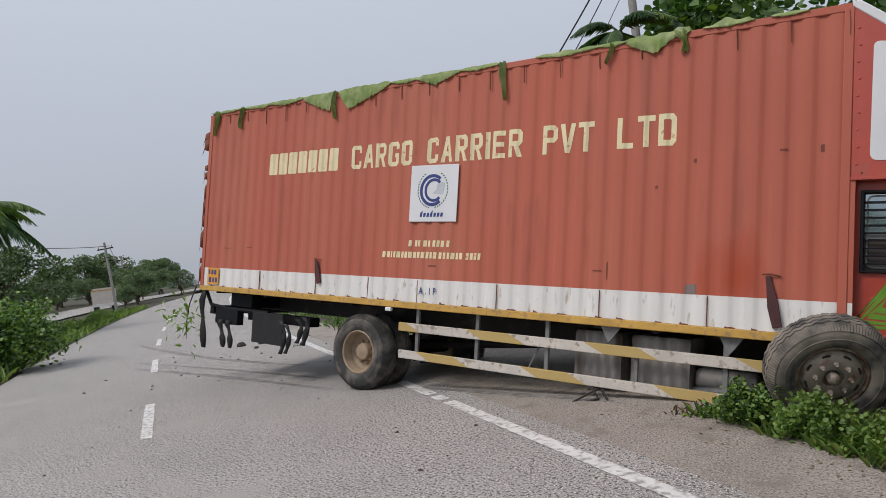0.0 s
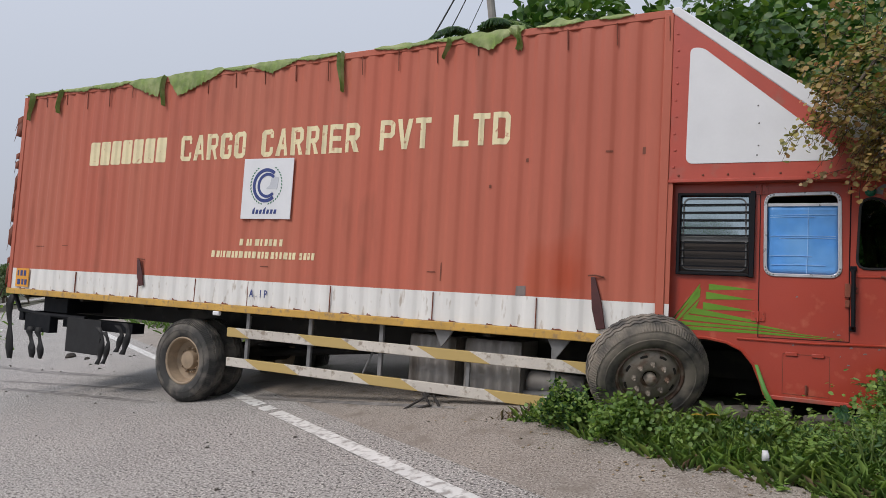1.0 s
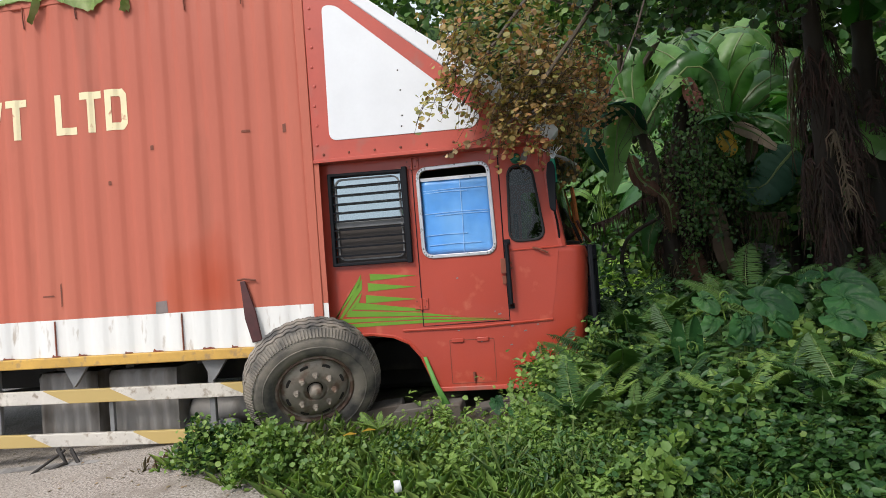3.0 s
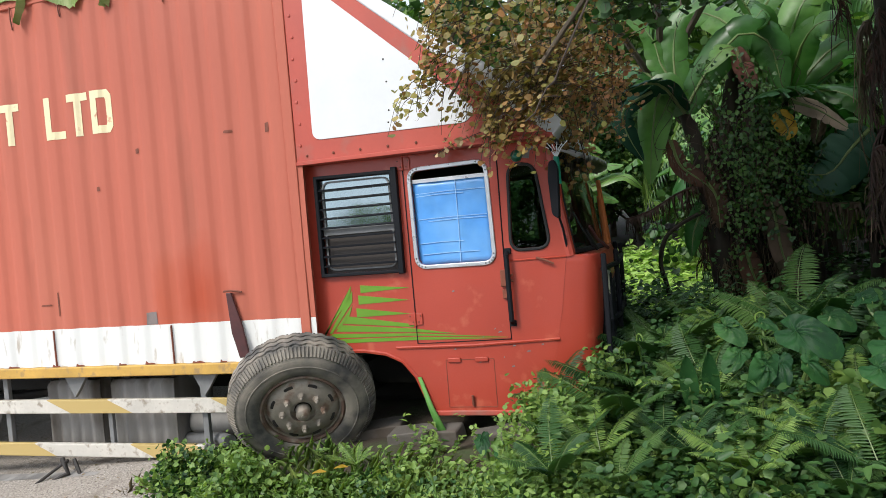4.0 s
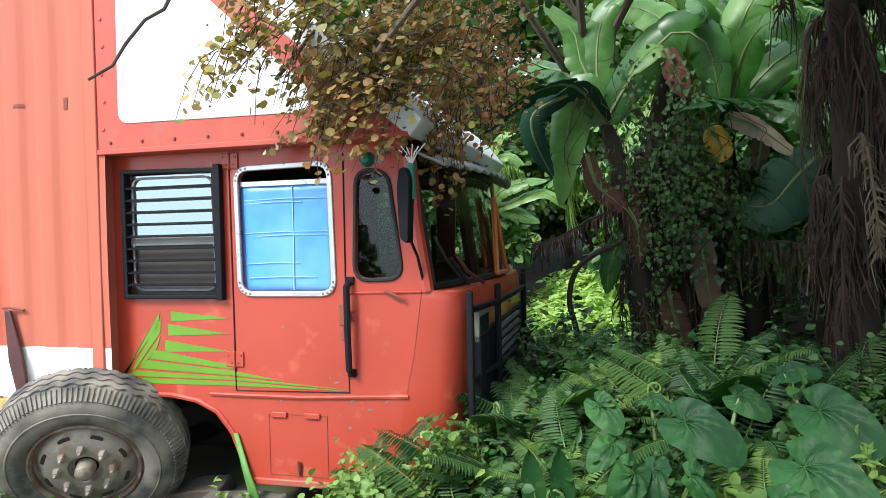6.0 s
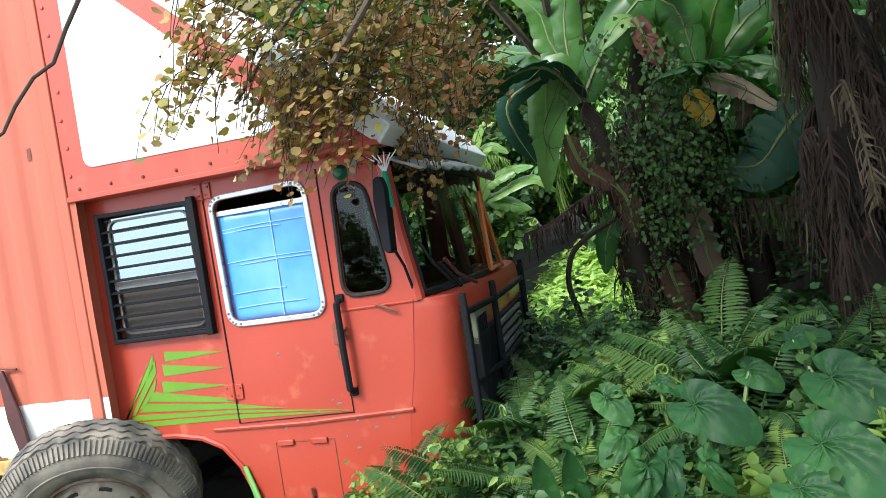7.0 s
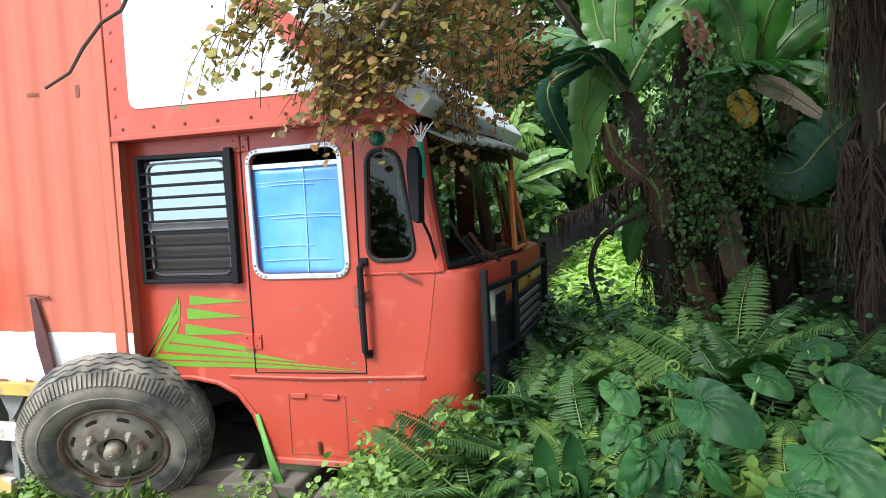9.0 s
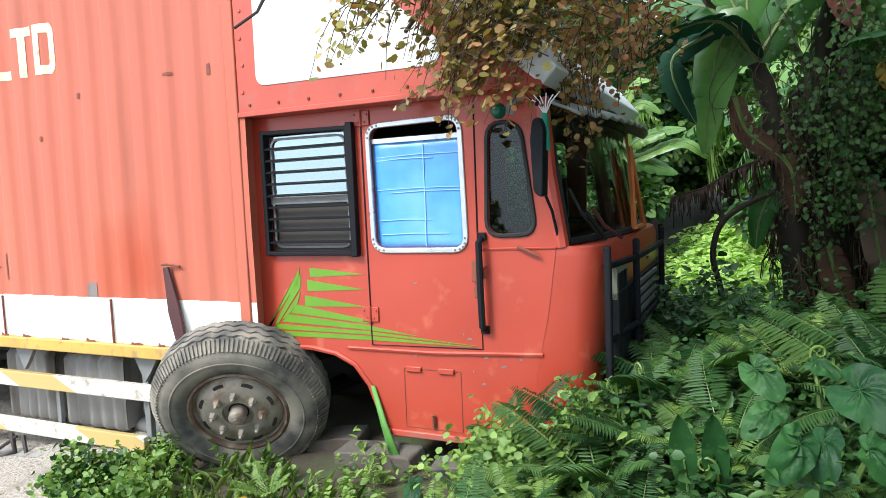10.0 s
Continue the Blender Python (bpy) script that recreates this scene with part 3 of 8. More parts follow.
EX, EZ = -4.57, 1.14
part("emblem_arc", arc_band(EX, EZ, 0.165, 0.205, 50, 310, -0.020, -0.016), NAVY, sign)
part("emblem_arc", arc_band(EX + 0.02, EZ, 0.115, 0.150, 45, 315, -0.020, -0.016), NAVY, sign)
part("emblem_blot", Shape().prism(rounded([(EX, EZ - 0.04), (EX + 0.17, EZ - 0.05), (EX + 0.19, EZ + 0.09), (EX + 0.08, EZ + 0.11), (EX + 0.06, EZ + 0.0)], 0.02), -0.019, -0.016), mat("pale grey print", (0.5, 0.52, 0.56), 0.5, vary=0.1), sign)
for k in range(30):
    sgn, a = (1, -80 + (k // 2) * 9.4) if k % 2 else (-1, -80 + (k // 2) * 9.4)
    px, pz = EX + sgn * 0.245 * math.cos(radians(a)), EZ + 0.01 + 0.245 * math.sin(radians(a))
    t = radians(a + 90)
    dx, dz = sgn * math.cos(t + 0.5) * 0.035, math.sin(t + 0.5) * 0.035
    part("emblem_leaf", Shape().prism([(px, pz), (px + dx * 0.5 - dz * 0.25, pz + dz * 0.5 + dx * 0.25), (px + dx, pz + dz), (px + dx * 0.5 + dz * 0.25, pz + dz * 0.5 - dx * 0.25)], -0.019, -0.016), GREEN_PRINT, sign)
rng = random.Random(6)
for i in range(7):
    x = EX - 0.19 + i * 0.055
    part("emblem_bar", Shape().prism([(x, 0.80), (x + 0.035, 0.80), (x + 0.045, 0.85 + (0.03 if i in (0, 3) else 0)), (x + 0.01, 0.85)], -0.019, -0.016), NAVY, sign)
# hanging straps
for x, z0, z1 in ((-6.65, -0.15, 0.2), (-0.61, -0.27, 0.21)):
    st = part("tie_strap", Shape().prism([(x - 0.02, z1), (x + 0.02, z1), (x + 0.09, (z0 + z1) / 2), (x + 0.13, z0 + 0.02), (x + 0.05, z0), (x + 0.0, (z0 + z1) / 2 - 0.05)], -0.035, -0.015), STRAP, cargo, "dark rubber tie strap hanging from a hook", bevel=0.006)
    part("strap_hook", Shape().tube([(x - 0.05, -0.01, z1 + 0.01), (x + 0.02, -0.03, z1 + 0.015), (x + 0.1, -0.012, z1)], 0.008, 6), RUST, st)

# ---- the fairing over the cab ----
for y0, y1 in ((-0.002, 0.04), (WIDE - 0.04, WIDE + 0.002)):
    part("fairing_side", Shape().prism([(0.018, 1.085), (1.80, 1.085), (0.018, 2.60)], y0, y1), RED_TRIM, lorry, "red-painted sheet cheek of the roof fairing", bevel=0.004)
fairing = part("fairing_roof", Shape().prism([(0.0, 2.60), (0.0, 2.645), (0.06, 2.645), (0.7, 2.12), (1.3, 1.66), (1.72, 1.33), (1.87, 1.14), (1.80, 1.06)], -0.012, WIDE + 0.012), WHITE, lorry, "sloped white sheet roof of the fairing", bevel=0.01)
part("fairing_panel", Shape().prism(rounded([(0.165, 2.26), (0.27, 2.25), (1.32, 1.30), (1.26, 1.215), (0.155, 1.225)], 0.07, 6), -0.007, 0.0), WHITE, lorry, "white painted panel with rounded corners", bevel=0.002)
part("fairing_ledge", Shape().box(0.016, 1.80, -0.012, 0.125, 1.062, 1.09), RED_TRIM, lorry, bevel=0.004)
for i in range(9):
    x = 0.10 + i * 0.2
    part("rivet", Shape().lathe([(0.0, -0.008), (0.008, -0.006), (0.01, 0.0)], 8, (x, -0.003, 1.125)), RUST, lorry)
for i in range(9):
    part("rivet", Shape().lathe([(0.0, -0.006), (0.01, -0.004), (0.012, 0.0)], 8, (0.055 + 0.01 * (i % 2), -0.003, 1.2 + i * 0.15)), RED_TRIM, lorry)
for x, z in ((0.72, 1.28), (0.73, 1.36), (0.72, 1.7), (0.73, 1.55)):
    part("rivet", Shape().lathe([(0.0, -0.004), (0.006, -0.003), (0.007, 0.0)], 6, (x, -0.007, z)), DARK_IN, lorry)

# ---- the cab ----
YC = 0.055
# the cab stands narrower than the box: drawn in by 5 cm a side, a little back and low
SET_IN = Matrix.Translation((-0.06, 1.2 * 0.044, -0.04)) @ Matrix.Diagonal((1, 0.956, 1, 1))
ARCH = [(0.88, -0.66), (0.85, -0.57), (0.79, -0.42), (0.70, -0.31), (0.58, -0.255), (0.42, -0.23), (0.016, -0.23)]
OUT = [(0.016, 1.10), (1.80, 1.10), (1.815, 0.9), (1.87, 0.34), (1.82, 0.0), (1.76, -0.27), (1.722, -0.66)] + ARCH
LOUVRE = [(0.178, 0.33), (0.735, 0.33), (0.722, 0.99), (0.178, 1.0)]
WINDOW = rounded([(0.875, 0.345), (1.39, 0.345), (1.375, 0.995), (0.865, 0.985)], 0.06)
QUARTER = rounded([(1.525, 0.41), (1.765, 0.415), (1.70, 0.945), (1.545, 0.955)], 0.07)
cab = part("cab", pierced(OUT, [LOUVRE, WINDOW, QUARTER], YC, YC + 0.03), None, lorry, "scuffed bright red cab with a wheel arch cut-out", at=SET_IN)
cab.data.materials.append(RED_CAB)
far = part("far_cab_side", pierced(OUT, [WINDOW, QUARTER], WIDE - YC - 0.03, WIDE - YC), None, lorry, at=SET_IN)
far.data.materials.append(RED_CAB)
part("cab_back", Shape().box(0.02, 0.05, 0.09, WIDE - 0.09, -0.25, 1.06), DARK_IN, cab)
part("cab_ceiling", Shape().box(0.02, 1.80, 0.086, WIDE - 0.086, 1.03, 1.055), DARK_IN, cab)
part("cab_floor", Shape().box(0.05, 1.80, 0.086, WIDE - 0.086, -0.26, -0.2), DARK_IN, cab)
for y in (0.35, 1.45):
    part("cab_seat", Shape().prism(rounded([(0.45, -0.2), (1.0, -0.2), (1.02, 0.06), (0.62, 0.03), (0.5, 0.75), (0.38, 0.75)], 0.05), y, y + 0.6), BROWN_IN, cab, "brown cab seat", bevel=0.02)
part("dashboard", Shape().prism(rounded([(1.62, -0.2), (1.86, -0.2), (1.88, 0.32), (1.72, 0.36), (1.6, 0.2)], 0.05), 0.1, WIDE - 0.1), DARK_IN, cab)
part("steering_wheel", Shape().lathe([(0.2 + 0.016 * math.cos(a), 0.016 * math.sin(a)) for a in (i * math.pi / 4 for i in range(8))], 28, (0, 0, 0), True).tube([(-0.2, 0, 0), (0.2, 0, 0)], 0.012, 6).tube([(0, 0, 0), (0, 0.3, 0)], 0.02, 6),
     RUBBER_DARK, cab, at=Matrix.Translation((1.5, 1.75, 0.4)) @ Euler((radians(90), 0, radians(-60))).to_matrix().to_4x4())
# nose and front
nose_plan = [(1.80, 0.056), (1.95, 0.065), (2.02, 0.10), (2.07, 0.2), (2.10, 0.5), (2.11, 1.2), (2.10, 1.9), (2.07, 2.2), (2.02, 2.30), (1.95, 2.335), (1.80, 2.344)]
s = Shape()
rows = []
for z, k in ((-0.60, -0.13), (-0.4, -0.07), (-0.1, -0.02), (0.15, 0.0), (0.29, -0.005), (0.335, -0.03), (0.345, -0.08)):
    rows.append([(x + k * (x - 1.8) * 2.5 if i not in (0, len(nose_plan) - 1) else (1.76 + 0.06 * (z + 0.27) / 0.6 if z < 0.33 else 1.84), y, z) for i, (x, y) in enumerate(nose_plan)])
s.sheet(rows)
k = len(nose_plan)
s.add(rows[-1], [tuple(range(k))])
nose = part("cab_nose", s, RED_CAB, lorry, "rounded red cab nose", smooth=50, at=SET_IN)
part("door_seam", Shape().tube([(1.80, 1.05, 0), (1.81, 1.0, 0)], 0.001, 4), BLACK, nose)


# wind-screen: two pillars and a bowed pane
def screen(y, z):
    """Where the bowed screen runs at a height and a place across."""
    k = (y - 1.2) / 1.14
    return (1.80 + 0.09 * (1.0 - z) / 0.65) + 0.16 * (1 - k * k)


s = Shape()
s.sheet([[(screen(y, z), y, z) for y in [0.12 + 2.16 * i / 12 for i in range(13)]] for z in (0.36, 0.52, 0.68, 0.84, 1.0)])
part("windscreen", s, GLASS_DARK, cab, "clear bowed windscreen in a black rubber seal").visible_shadow = False
edge = [(0.12 + 2.16 * i / 16, 0.36) for i in range(17)] + [(2.28, 0.36 + 0.64 * i / 5) for i in range(1, 6)] + [(2.28 - 2.16 * i / 16, 1.0) for i in range(1, 17)] + [(0.12, 1.0 - 0.64 * i / 5) for i in range(1, 6)]
part("screen_seal", Shape().tube([(screen(y, z) + 0.005, y, z) for y, z in edge], 0.022, 6), RUBBER_DARK, cab)
for y in (0.06, WIDE - 0.06):
    part("screen_pillar", Shape().tube([(1.82, y, 1.06), (1.84, y + (0.02 if y < 1 else -0.02), 0.7), (1.895, y + (0.02 if y < 1 else -0.02), 0.34)], 0.035, 8), RED_CAB, cab)
for i in (1, 2):
    y = 0.12 + 0.72 * i
    part("screen_post", Shape().tube([(screen(y, z) - 0.05, y, z) for z in (0.34, 0.7, 1.03)], 0.04 if i == 1 else 0.03, 8), BROWN_IN, cab)
part("screen_header", Shape().sheet([[(screen(y, 1.0) - 0.02, y, 0.99) for y in (0.06, 0.6, 1.2, 1.8, 2.34)], [(screen(y, 1.0) - 0.02, y, 1.08) for y in (0.06, 0.6, 1.2, 1.8, 2.34)]]), BLACK, cab, thick=0.04)
s = Shape()
nv = 30
s.sheet([[(screen(y, 1.0) - 0.1 + a * 0.26, y, 1.10 - a * (0.11 + 0.02 * (i % 2))) for i, y in enumerate([0.10 + 2.2 * j / nv for j in range(nv + 1)])] for a in (0, 0.4, 0.8, 1.0)])
part("sun_visor", s, mat("grey-white visor sheet", (0.45, 0.45, 0.45), 0.5, vary=0.2, dirt=(0.1, 0.1, 0.1), dirt_amount=0.4), cab, "scalloped white sheet visor over the windscreen", thick=0.012)
part("wiper", Shape().tube([(2.03, 0.30, 0.38), (1.98, 0.14, 0.5), (1.93, 0.10, 0.62)], 0.008, 6).tube([(2.05, 0.36, 0.36), (1.99, 0.2, 0.5)], 0.012, 6), RUBBER_DARK, cab)
part("wiper", Shape().tube([(2.12, 0.42, 0.36), (2.06, 0.28, 0.43), (2.02, 0.2, 0.52)], 0.010, 6), STRAP, cab)
for y, x in ((0.14, 2.08), (0.64, 2.14), (1.76, 2.14), (2.23, 2.08)):
    part("bull_bar_post", Shape().box(x, x + 0.035, y - 0.018, y + 0.018, -0.55, 0.34), BLACK, nose, bevel=0.01)
for z in (-0.42, -0.12, 0.24):
    part("bull_bar", Shape().tube([(2.09, 0.14, z), (2.16, 0.64, z), (2.17, 1.2, z), (2.16, 1.76, z), (2.09, 2.23, z)], 0.018, 8), BLACK, nose)
part("grille", Shape().box(2.04, 2.13, 0.26, 2.14, -0.5, 0.10), BLACK, nose, bevel=0.01)
for i in range(8):
    part("grille_slat", Shape().box(2.115, 2.145, 0.78, 1.62, -0.32 + i * 0.054, -0.295 + i * 0.054), GUARD_STEEL, nose)
name_plate = part("name_plate", Shape().box(2.095, 2.12, 0.26, 0.56, 0.06, 0.22), mat("dull plate", (0.2, 0.22, 0.16), 0.6), nose, "dull plate with worn dark marks")
for i in range(6):
    part("plate_mark", Shape().box(2.12, 2.124, 0.29 + i * 0.043, 0.315 + i * 0.043, 0.09, 0.19), BLACK, name_plate)
part("front_bumper", Shape().box(1.95, 2.12, 0.12, 2.28, -0.72, -0.52), BLACK, nose, bevel=0.03)
rods = part("warning_triangle", Shape().tube([(2.08, 1.1, 0.36), (2.04, 1.24, 0.86)], 0.018, 6).tube([(2.04, 1.24, 0.86), (2.08, 1.5, 0.36)], 0.018, 6).tube([(2.06, 1.2, 0.38), (2.03, 1.3, 0.74)], 0.014, 6).tube([(2.08, 1.1, 0.37), (2.08, 1.5, 0.37)], 0.014, 6), ORANGE_WOOD, nose, "leaning orange-painted rods")

# door
door = part("cab_door", Shape().tube([(0.812, YC - 0.002, 1.055), (0.818, YC - 0.002, -0.19), (1.472, YC - 0.002, -0.18), (1.465, YC - 0.002, 0.4), (1.468, YC - 0.002, 1.055)], 0.0045, 4), BLACK, cab, "dark shut line of the cab door")
for z in (1.045, -0.02):
    h = part("door_hinge", Shape().box(0.765, 0.812, YC - 0.010, YC - 0.001, z - 0.04, z + 0.04).box(0.820, 0.868, YC - 0.010, YC - 0.001, z - 0.04, z + 0.04).tube([(0.816, YC - 0.012, z - 0.045), (0.816, YC - 0.012, z + 0.045)], 0.009, 6), RED_CAB, cab, bevel=0.002)
    for dx in (0.78, 0.80, 0.84, 0.856):
        part("hinge_screw", Shape().lathe([(0, -0.005), (0.005, -0.004), (0.006, 0)], 6, (dx, YC - 0.01, z + (0.02 if dx in (0.78, 0.856) else -0.02))), RUST, h)
handle = part("grab_handle", Shape().tube([(1.49, YC - 0.01, 0.39), (1.49, YC - 0.055, 0.375), (1.492, YC - 0.06, 0.15), (1.494, YC - 0.055, -0.055), (1.494, YC - 0.005, -0.075)], 0.017, 8), BLACK, cab, "black upright grab handle")
for z in (0.40, -0.075):
    part("handle_foot", Shape().box(1.47, 1.515, YC - 0.02, YC, z - 0.02, z + 0.02), BLACK, handle, bevel=0.004)
part("door_latch", Shape().box(1.435, 1.475, YC - 0.03, YC, 0.17, 0.28).tube([(1.455, YC - 0.02, 0.2), (1.52, YC - 0.03, 0.25)], 0.009, 6).tube([(1.455, YC - 0.02, 0.25), (1.52, YC - 0.03, 0.2)], 0.009, 6).box(1.44, 1.47, YC - 0.02, YC, 0.09, 0.15), RUST, cab, bevel=0.004)
# door window: aluminium frame, blue sheet inside, a dark slot above it
part("window_frame", ring(WINDOW, 0.028, YC - 0.012, YC + 0.012), STEEL_TRIM, cab, "bare aluminium window frame with rivets", bevel=0.004)
for i in range(22):
    p = WINDOW[(i * len(WINDOW)) // 22]
    part("frame_rivet", Shape().lathe([(0, -0.004), (0.006, -0.003), (0.007, 0)], 6, (p[0] + (0.012 if p[0] > 1.13 else -0.012), YC - 0.012, p[1] + (0.012 if p[1] > 0.66 else -0.012))), GUARD_STEEL, cab)
blue = part("blue_sheet", Shape().sheet([[(x, YC + 0.025 + 0.006 * noise.noise(Vector((x * 7, z * 9, 1))), z) for x in [0.868 + 0.53 * i / 12 for i in range(13)]] for z in [0.345 + 0.565 * j / 14 for j in range(15)]]), BLUE, cab, "blue plastic sheet blocking the door window", thick=0.003, smooth=180)
part("sheet_edge", Shape().box(0.868, 1.392, YC + 0.012, YC + 0.026, 0.905, 0.93), STEEL_TRIM, blue)
for z, x0, x1 in ((0.83, 0.885, 1.37), (0.812, 0.885, 1.22), (0.655, 0.885, 1.37), (0.638, 0.96, 1.37), (0.49, 0.885, 1.2), (0.415, 0.9, 1.3)):
    part("sheet_crease", Shape().tube([(x0, YC + 0.021, z), ((x0 + x1) / 2, YC + 0.019, z + 0.006), (x1, YC + 0.021, z + 0.003)], 0.0028, 4), BLUE_PALE, blue)
part("sheet_crease", Shape().tube([(1.165, YC + 0.020, 0.35), (1.17, YC + 0.019, 0.6), (1.168, YC + 0.02, 0.9)], 0.003, 4), BLUE_PALE, blue)
# louvred window
lf = part("louvre_frame", ring(LOUVRE, 0.036, YC - 0.04, YC + 0.02), BLACK, cab, "black framed louvred window", bevel=0.006)
part("louvre_box", Shape().box(0.735, 0.775, YC - 0.044, YC, 0.30, 1.03), BLACK, lf, bevel=0.005)
for i in range(9):
    z = 0.385 + i * 0.067
    part("louvre_slat", Shape().prism([(YC - 0.032, z - 0.008), (YC - 0.012, z + 0.002), (YC - 0.013, z + 0.007), (YC - 0.033, z - 0.002)], 0.178, 0.728, "x"), BLACK, lf)
part("louvre_pane", Shape().box(0.178, 0.728, YC + 0.014, YC + 0.018, 0.64, 0.99), mat("mirror-like louvre glass", (0.42, 0.5, 0.52), 0.06, 0.9, vary=0.03, bump=0.0), lf, "glass pane that mirrors the sky")
part("louvre_inner_frame", ring(rounded([(0.205, 0.36), (0.705, 0.36), (0.695, 0.965), (0.205, 0.97)], 0.05), 0.012, YC + 0.002, YC + 0.012), GUARD_STEEL, lf)
part("louvre_back", Shape().box(0.178, 0.728, YC + 0.02, YC + 0.026, 0.33, 0.64), mat("dark brown louvre blind", (0.045, 0.035, 0.03), 0.6, vary=0.3, stretch=(1, 1, 8)), lf)
part("louvre_rail", Shape().box(0.178, 0.728, YC + 0.004, YC + 0.014, 0.60, 0.645), GUARD_STEEL, lf, bevel=0.003)
# quarter light
part("quarter_seal", ring(QUARTER, 0.02, YC - 0.012, YC + 0.012), RUBBER_DARK, cab, bevel=0.005)
part("quarter_pane", Shape().prism(QUARTER, YC + 0.012, YC + 0.016), GLASS, cab, "small side pane with rounded corners").visible_shadow = False
part("green_lamp", Shape().lathe([(0.0, -0.04), (0.02, -0.037), (0.036, -0.02), (0.04, 0.0)], 16, (1.60, YC, 1.015)), mat("green lamp lens", (0.01, 0.12, 0.07), 0.25, vary=0.1), cab, "small round green side lamp")
part("torn_sticker", Shape().prism([(1.63, 1.0), (1.68, 0.99), (1.69, 1.04), (1.73, 1.06), (1.69, 1.075), (1.65, 1.05)], YC - 0.004, YC), GUARD_STEEL, cab)
# mirror and the green brush hung on it
mir = part("wing_mirror", Shape().prism(rounded([(1.825, 0.61), (1.868, 0.58), (1.882, 0.90), (1.862, 0.95), (1.828, 0.94), (1.815, 0.85)], 0.025), -0.15, -0.06), BLACK, cab, "long black wing mirror", bevel=0.02)
part("mirror_arm", Shape().tube([(1.84, -0.1, 1.01), (1.83, -0.02, 1.05), (1.80, YC, 1.05)], 0.010, 6), BLACK, mir)
part("mirror_arm", Shape().tube([(1.85, -0.1, 0.64), (1.87, 0.0, 0.52), (1.88, YC, 0.40)], 0.008, 6), BLACK, mir)
brush = part("hanging_brush", Shape().tube([(1.875, -0.08, 0.80), (1.87, -0.08, 0.96), (1.872, -0.08, 0.97)], 0.018, 10), mat("green plastic", (0.0, 0.22, 0.13), 0.4, vary=0.1), cab, "green plastic brush with pale bristles")
for i in range(6):
    a = -0.1 + 0.045 * i
    part("bristle", Shape().tube([(1.872, -0.08, 0.96), (1.872 + (a - 0.02) * 0.3, -0.08, 1.02), (1.872 + (a - 0.02) * 0.7, -0.085, 1.05 + 0.01 * (i % 2))], 0.0035, 4), WHITE, brush)
# painted green flashes
def flash(*pts):
    part("green_flash", Shape().prism([(0.80 - (0.80 - x) * 1.07 if x < 0.80 else x, z) for x, z in pts], YC - 0.003, YC + 0.001), GREEN_PAINT, cab)


flash((0.45, 0.235), (0.45, 0.18), (0.79, 0.20))
flash((0.43, 0.165), (0.43, 0.10), (0.785, 0.115))
flash((0.41, 0.075), (0.41, 0.01), (0.785, 0.02))
flash((0.385, 0.235), (0.37, 0.15), (0.155, -0.115), (0.17, -0.115))
flash((0.39, 0.20), (0.385, 0.12), (0.22, -0.10), (0.20, -0.10))
flash((0.385, 0.10), (0.36, 0.03), (0.28, -0.06), (0.25, -0.07))
flash((0.35, 0.02), (0.31, -0.03), (0.80, -0.075), (0.80, -0.055))
flash((0.30, -0.04), (0.25, -0.085), (0.80, -0.11), (1.1, -0.13), (0.80, -0.085))
flash((0.23, -0.10), (0.16, -0.13), (0.80, -0.135), (1.45, -0.165), (0.80, -0.118))
flash((0.15, -0.14), (0.20, -0.17), (0.80, -0.165), (1.45, -0.172), (0.80, -0.143))
# lower flap, ridge, arch lip
part("step_flap", ring([(1.01, -0.63), (1.34, -0.63), (1.34, -0.31), (1.01, -0.31)], 0.005, YC - 0.003, YC + 0.002), RUST, cab, "square locker flap low on the cab")
for x in (1.07, 1.26):
    part("flap_hinge", Shape().box(x - 0.045, x + 0.045, YC - 0.014, YC, -0.325, -0.295), RED_CAB, cab, bevel=0.004)
part("flap_latch", Shape().tube([(1.18, YC - 0.012, -0.62), (1.18, YC - 0.02, -0.55)], 0.010, 6), RUST, cab)
part("cab_ridge", Shape().tube([(0.66, YC - 0.004, -0.215), (1.2, YC - 0.006, -0.215), (1.79, YC - 0.004, -0.19)], 0.010, 6), RED_CAB, cab)
part("cab_crease", Shape().tube([(1.47, YC - 0.002, 0.335), (1.87, YC - 0.002, 0.34)], 0.007, 6), RED_CAB, cab)
part("cab_sill", Shape().box(0.88, 1.66, YC - 0.012, YC + 0.05, -0.69, -0.655), RED_TRIM, cab, bevel=0.006)
part("arch_lip", Shape().tube([(x, YC - 0.004, z) for x, z in ARCH], 0.014, 6), RED_CAB, cab)
part("arch_lining", Shape().sheet([[(x, YC + 0.03, z) for x, z in ARCH], [(x, 0.75, z) for x, z in ARCH]]), CHASSIS, cab, thick=0.01)
part("arch_strip", Shape().sheet([[(0.80, YC - 0.01, -0.42), (0.825, YC - 0.01, -0.42)], [(0.86, YC - 0.03, -0.62), (0.90, YC - 0.03, -0.62)], [(0.96, YC - 0.09, -0.84), (1.03, YC - 0.09, -0.84)]]), mat("green rubber strip", (0.10, 0.26, 0.05), 0.6, vary=0.15), cab, "green strip trailing from the wheel arch", thick=0.01)
part("door_latch_wire", Shape().tube([(1.68, YC - 0.01, 0.345), (1.73, YC - 0.03, 0.33), (1.79, YC - 0.02, 0.30)], 0.008, 6), RUST, cab)
rng = random.Random(3)
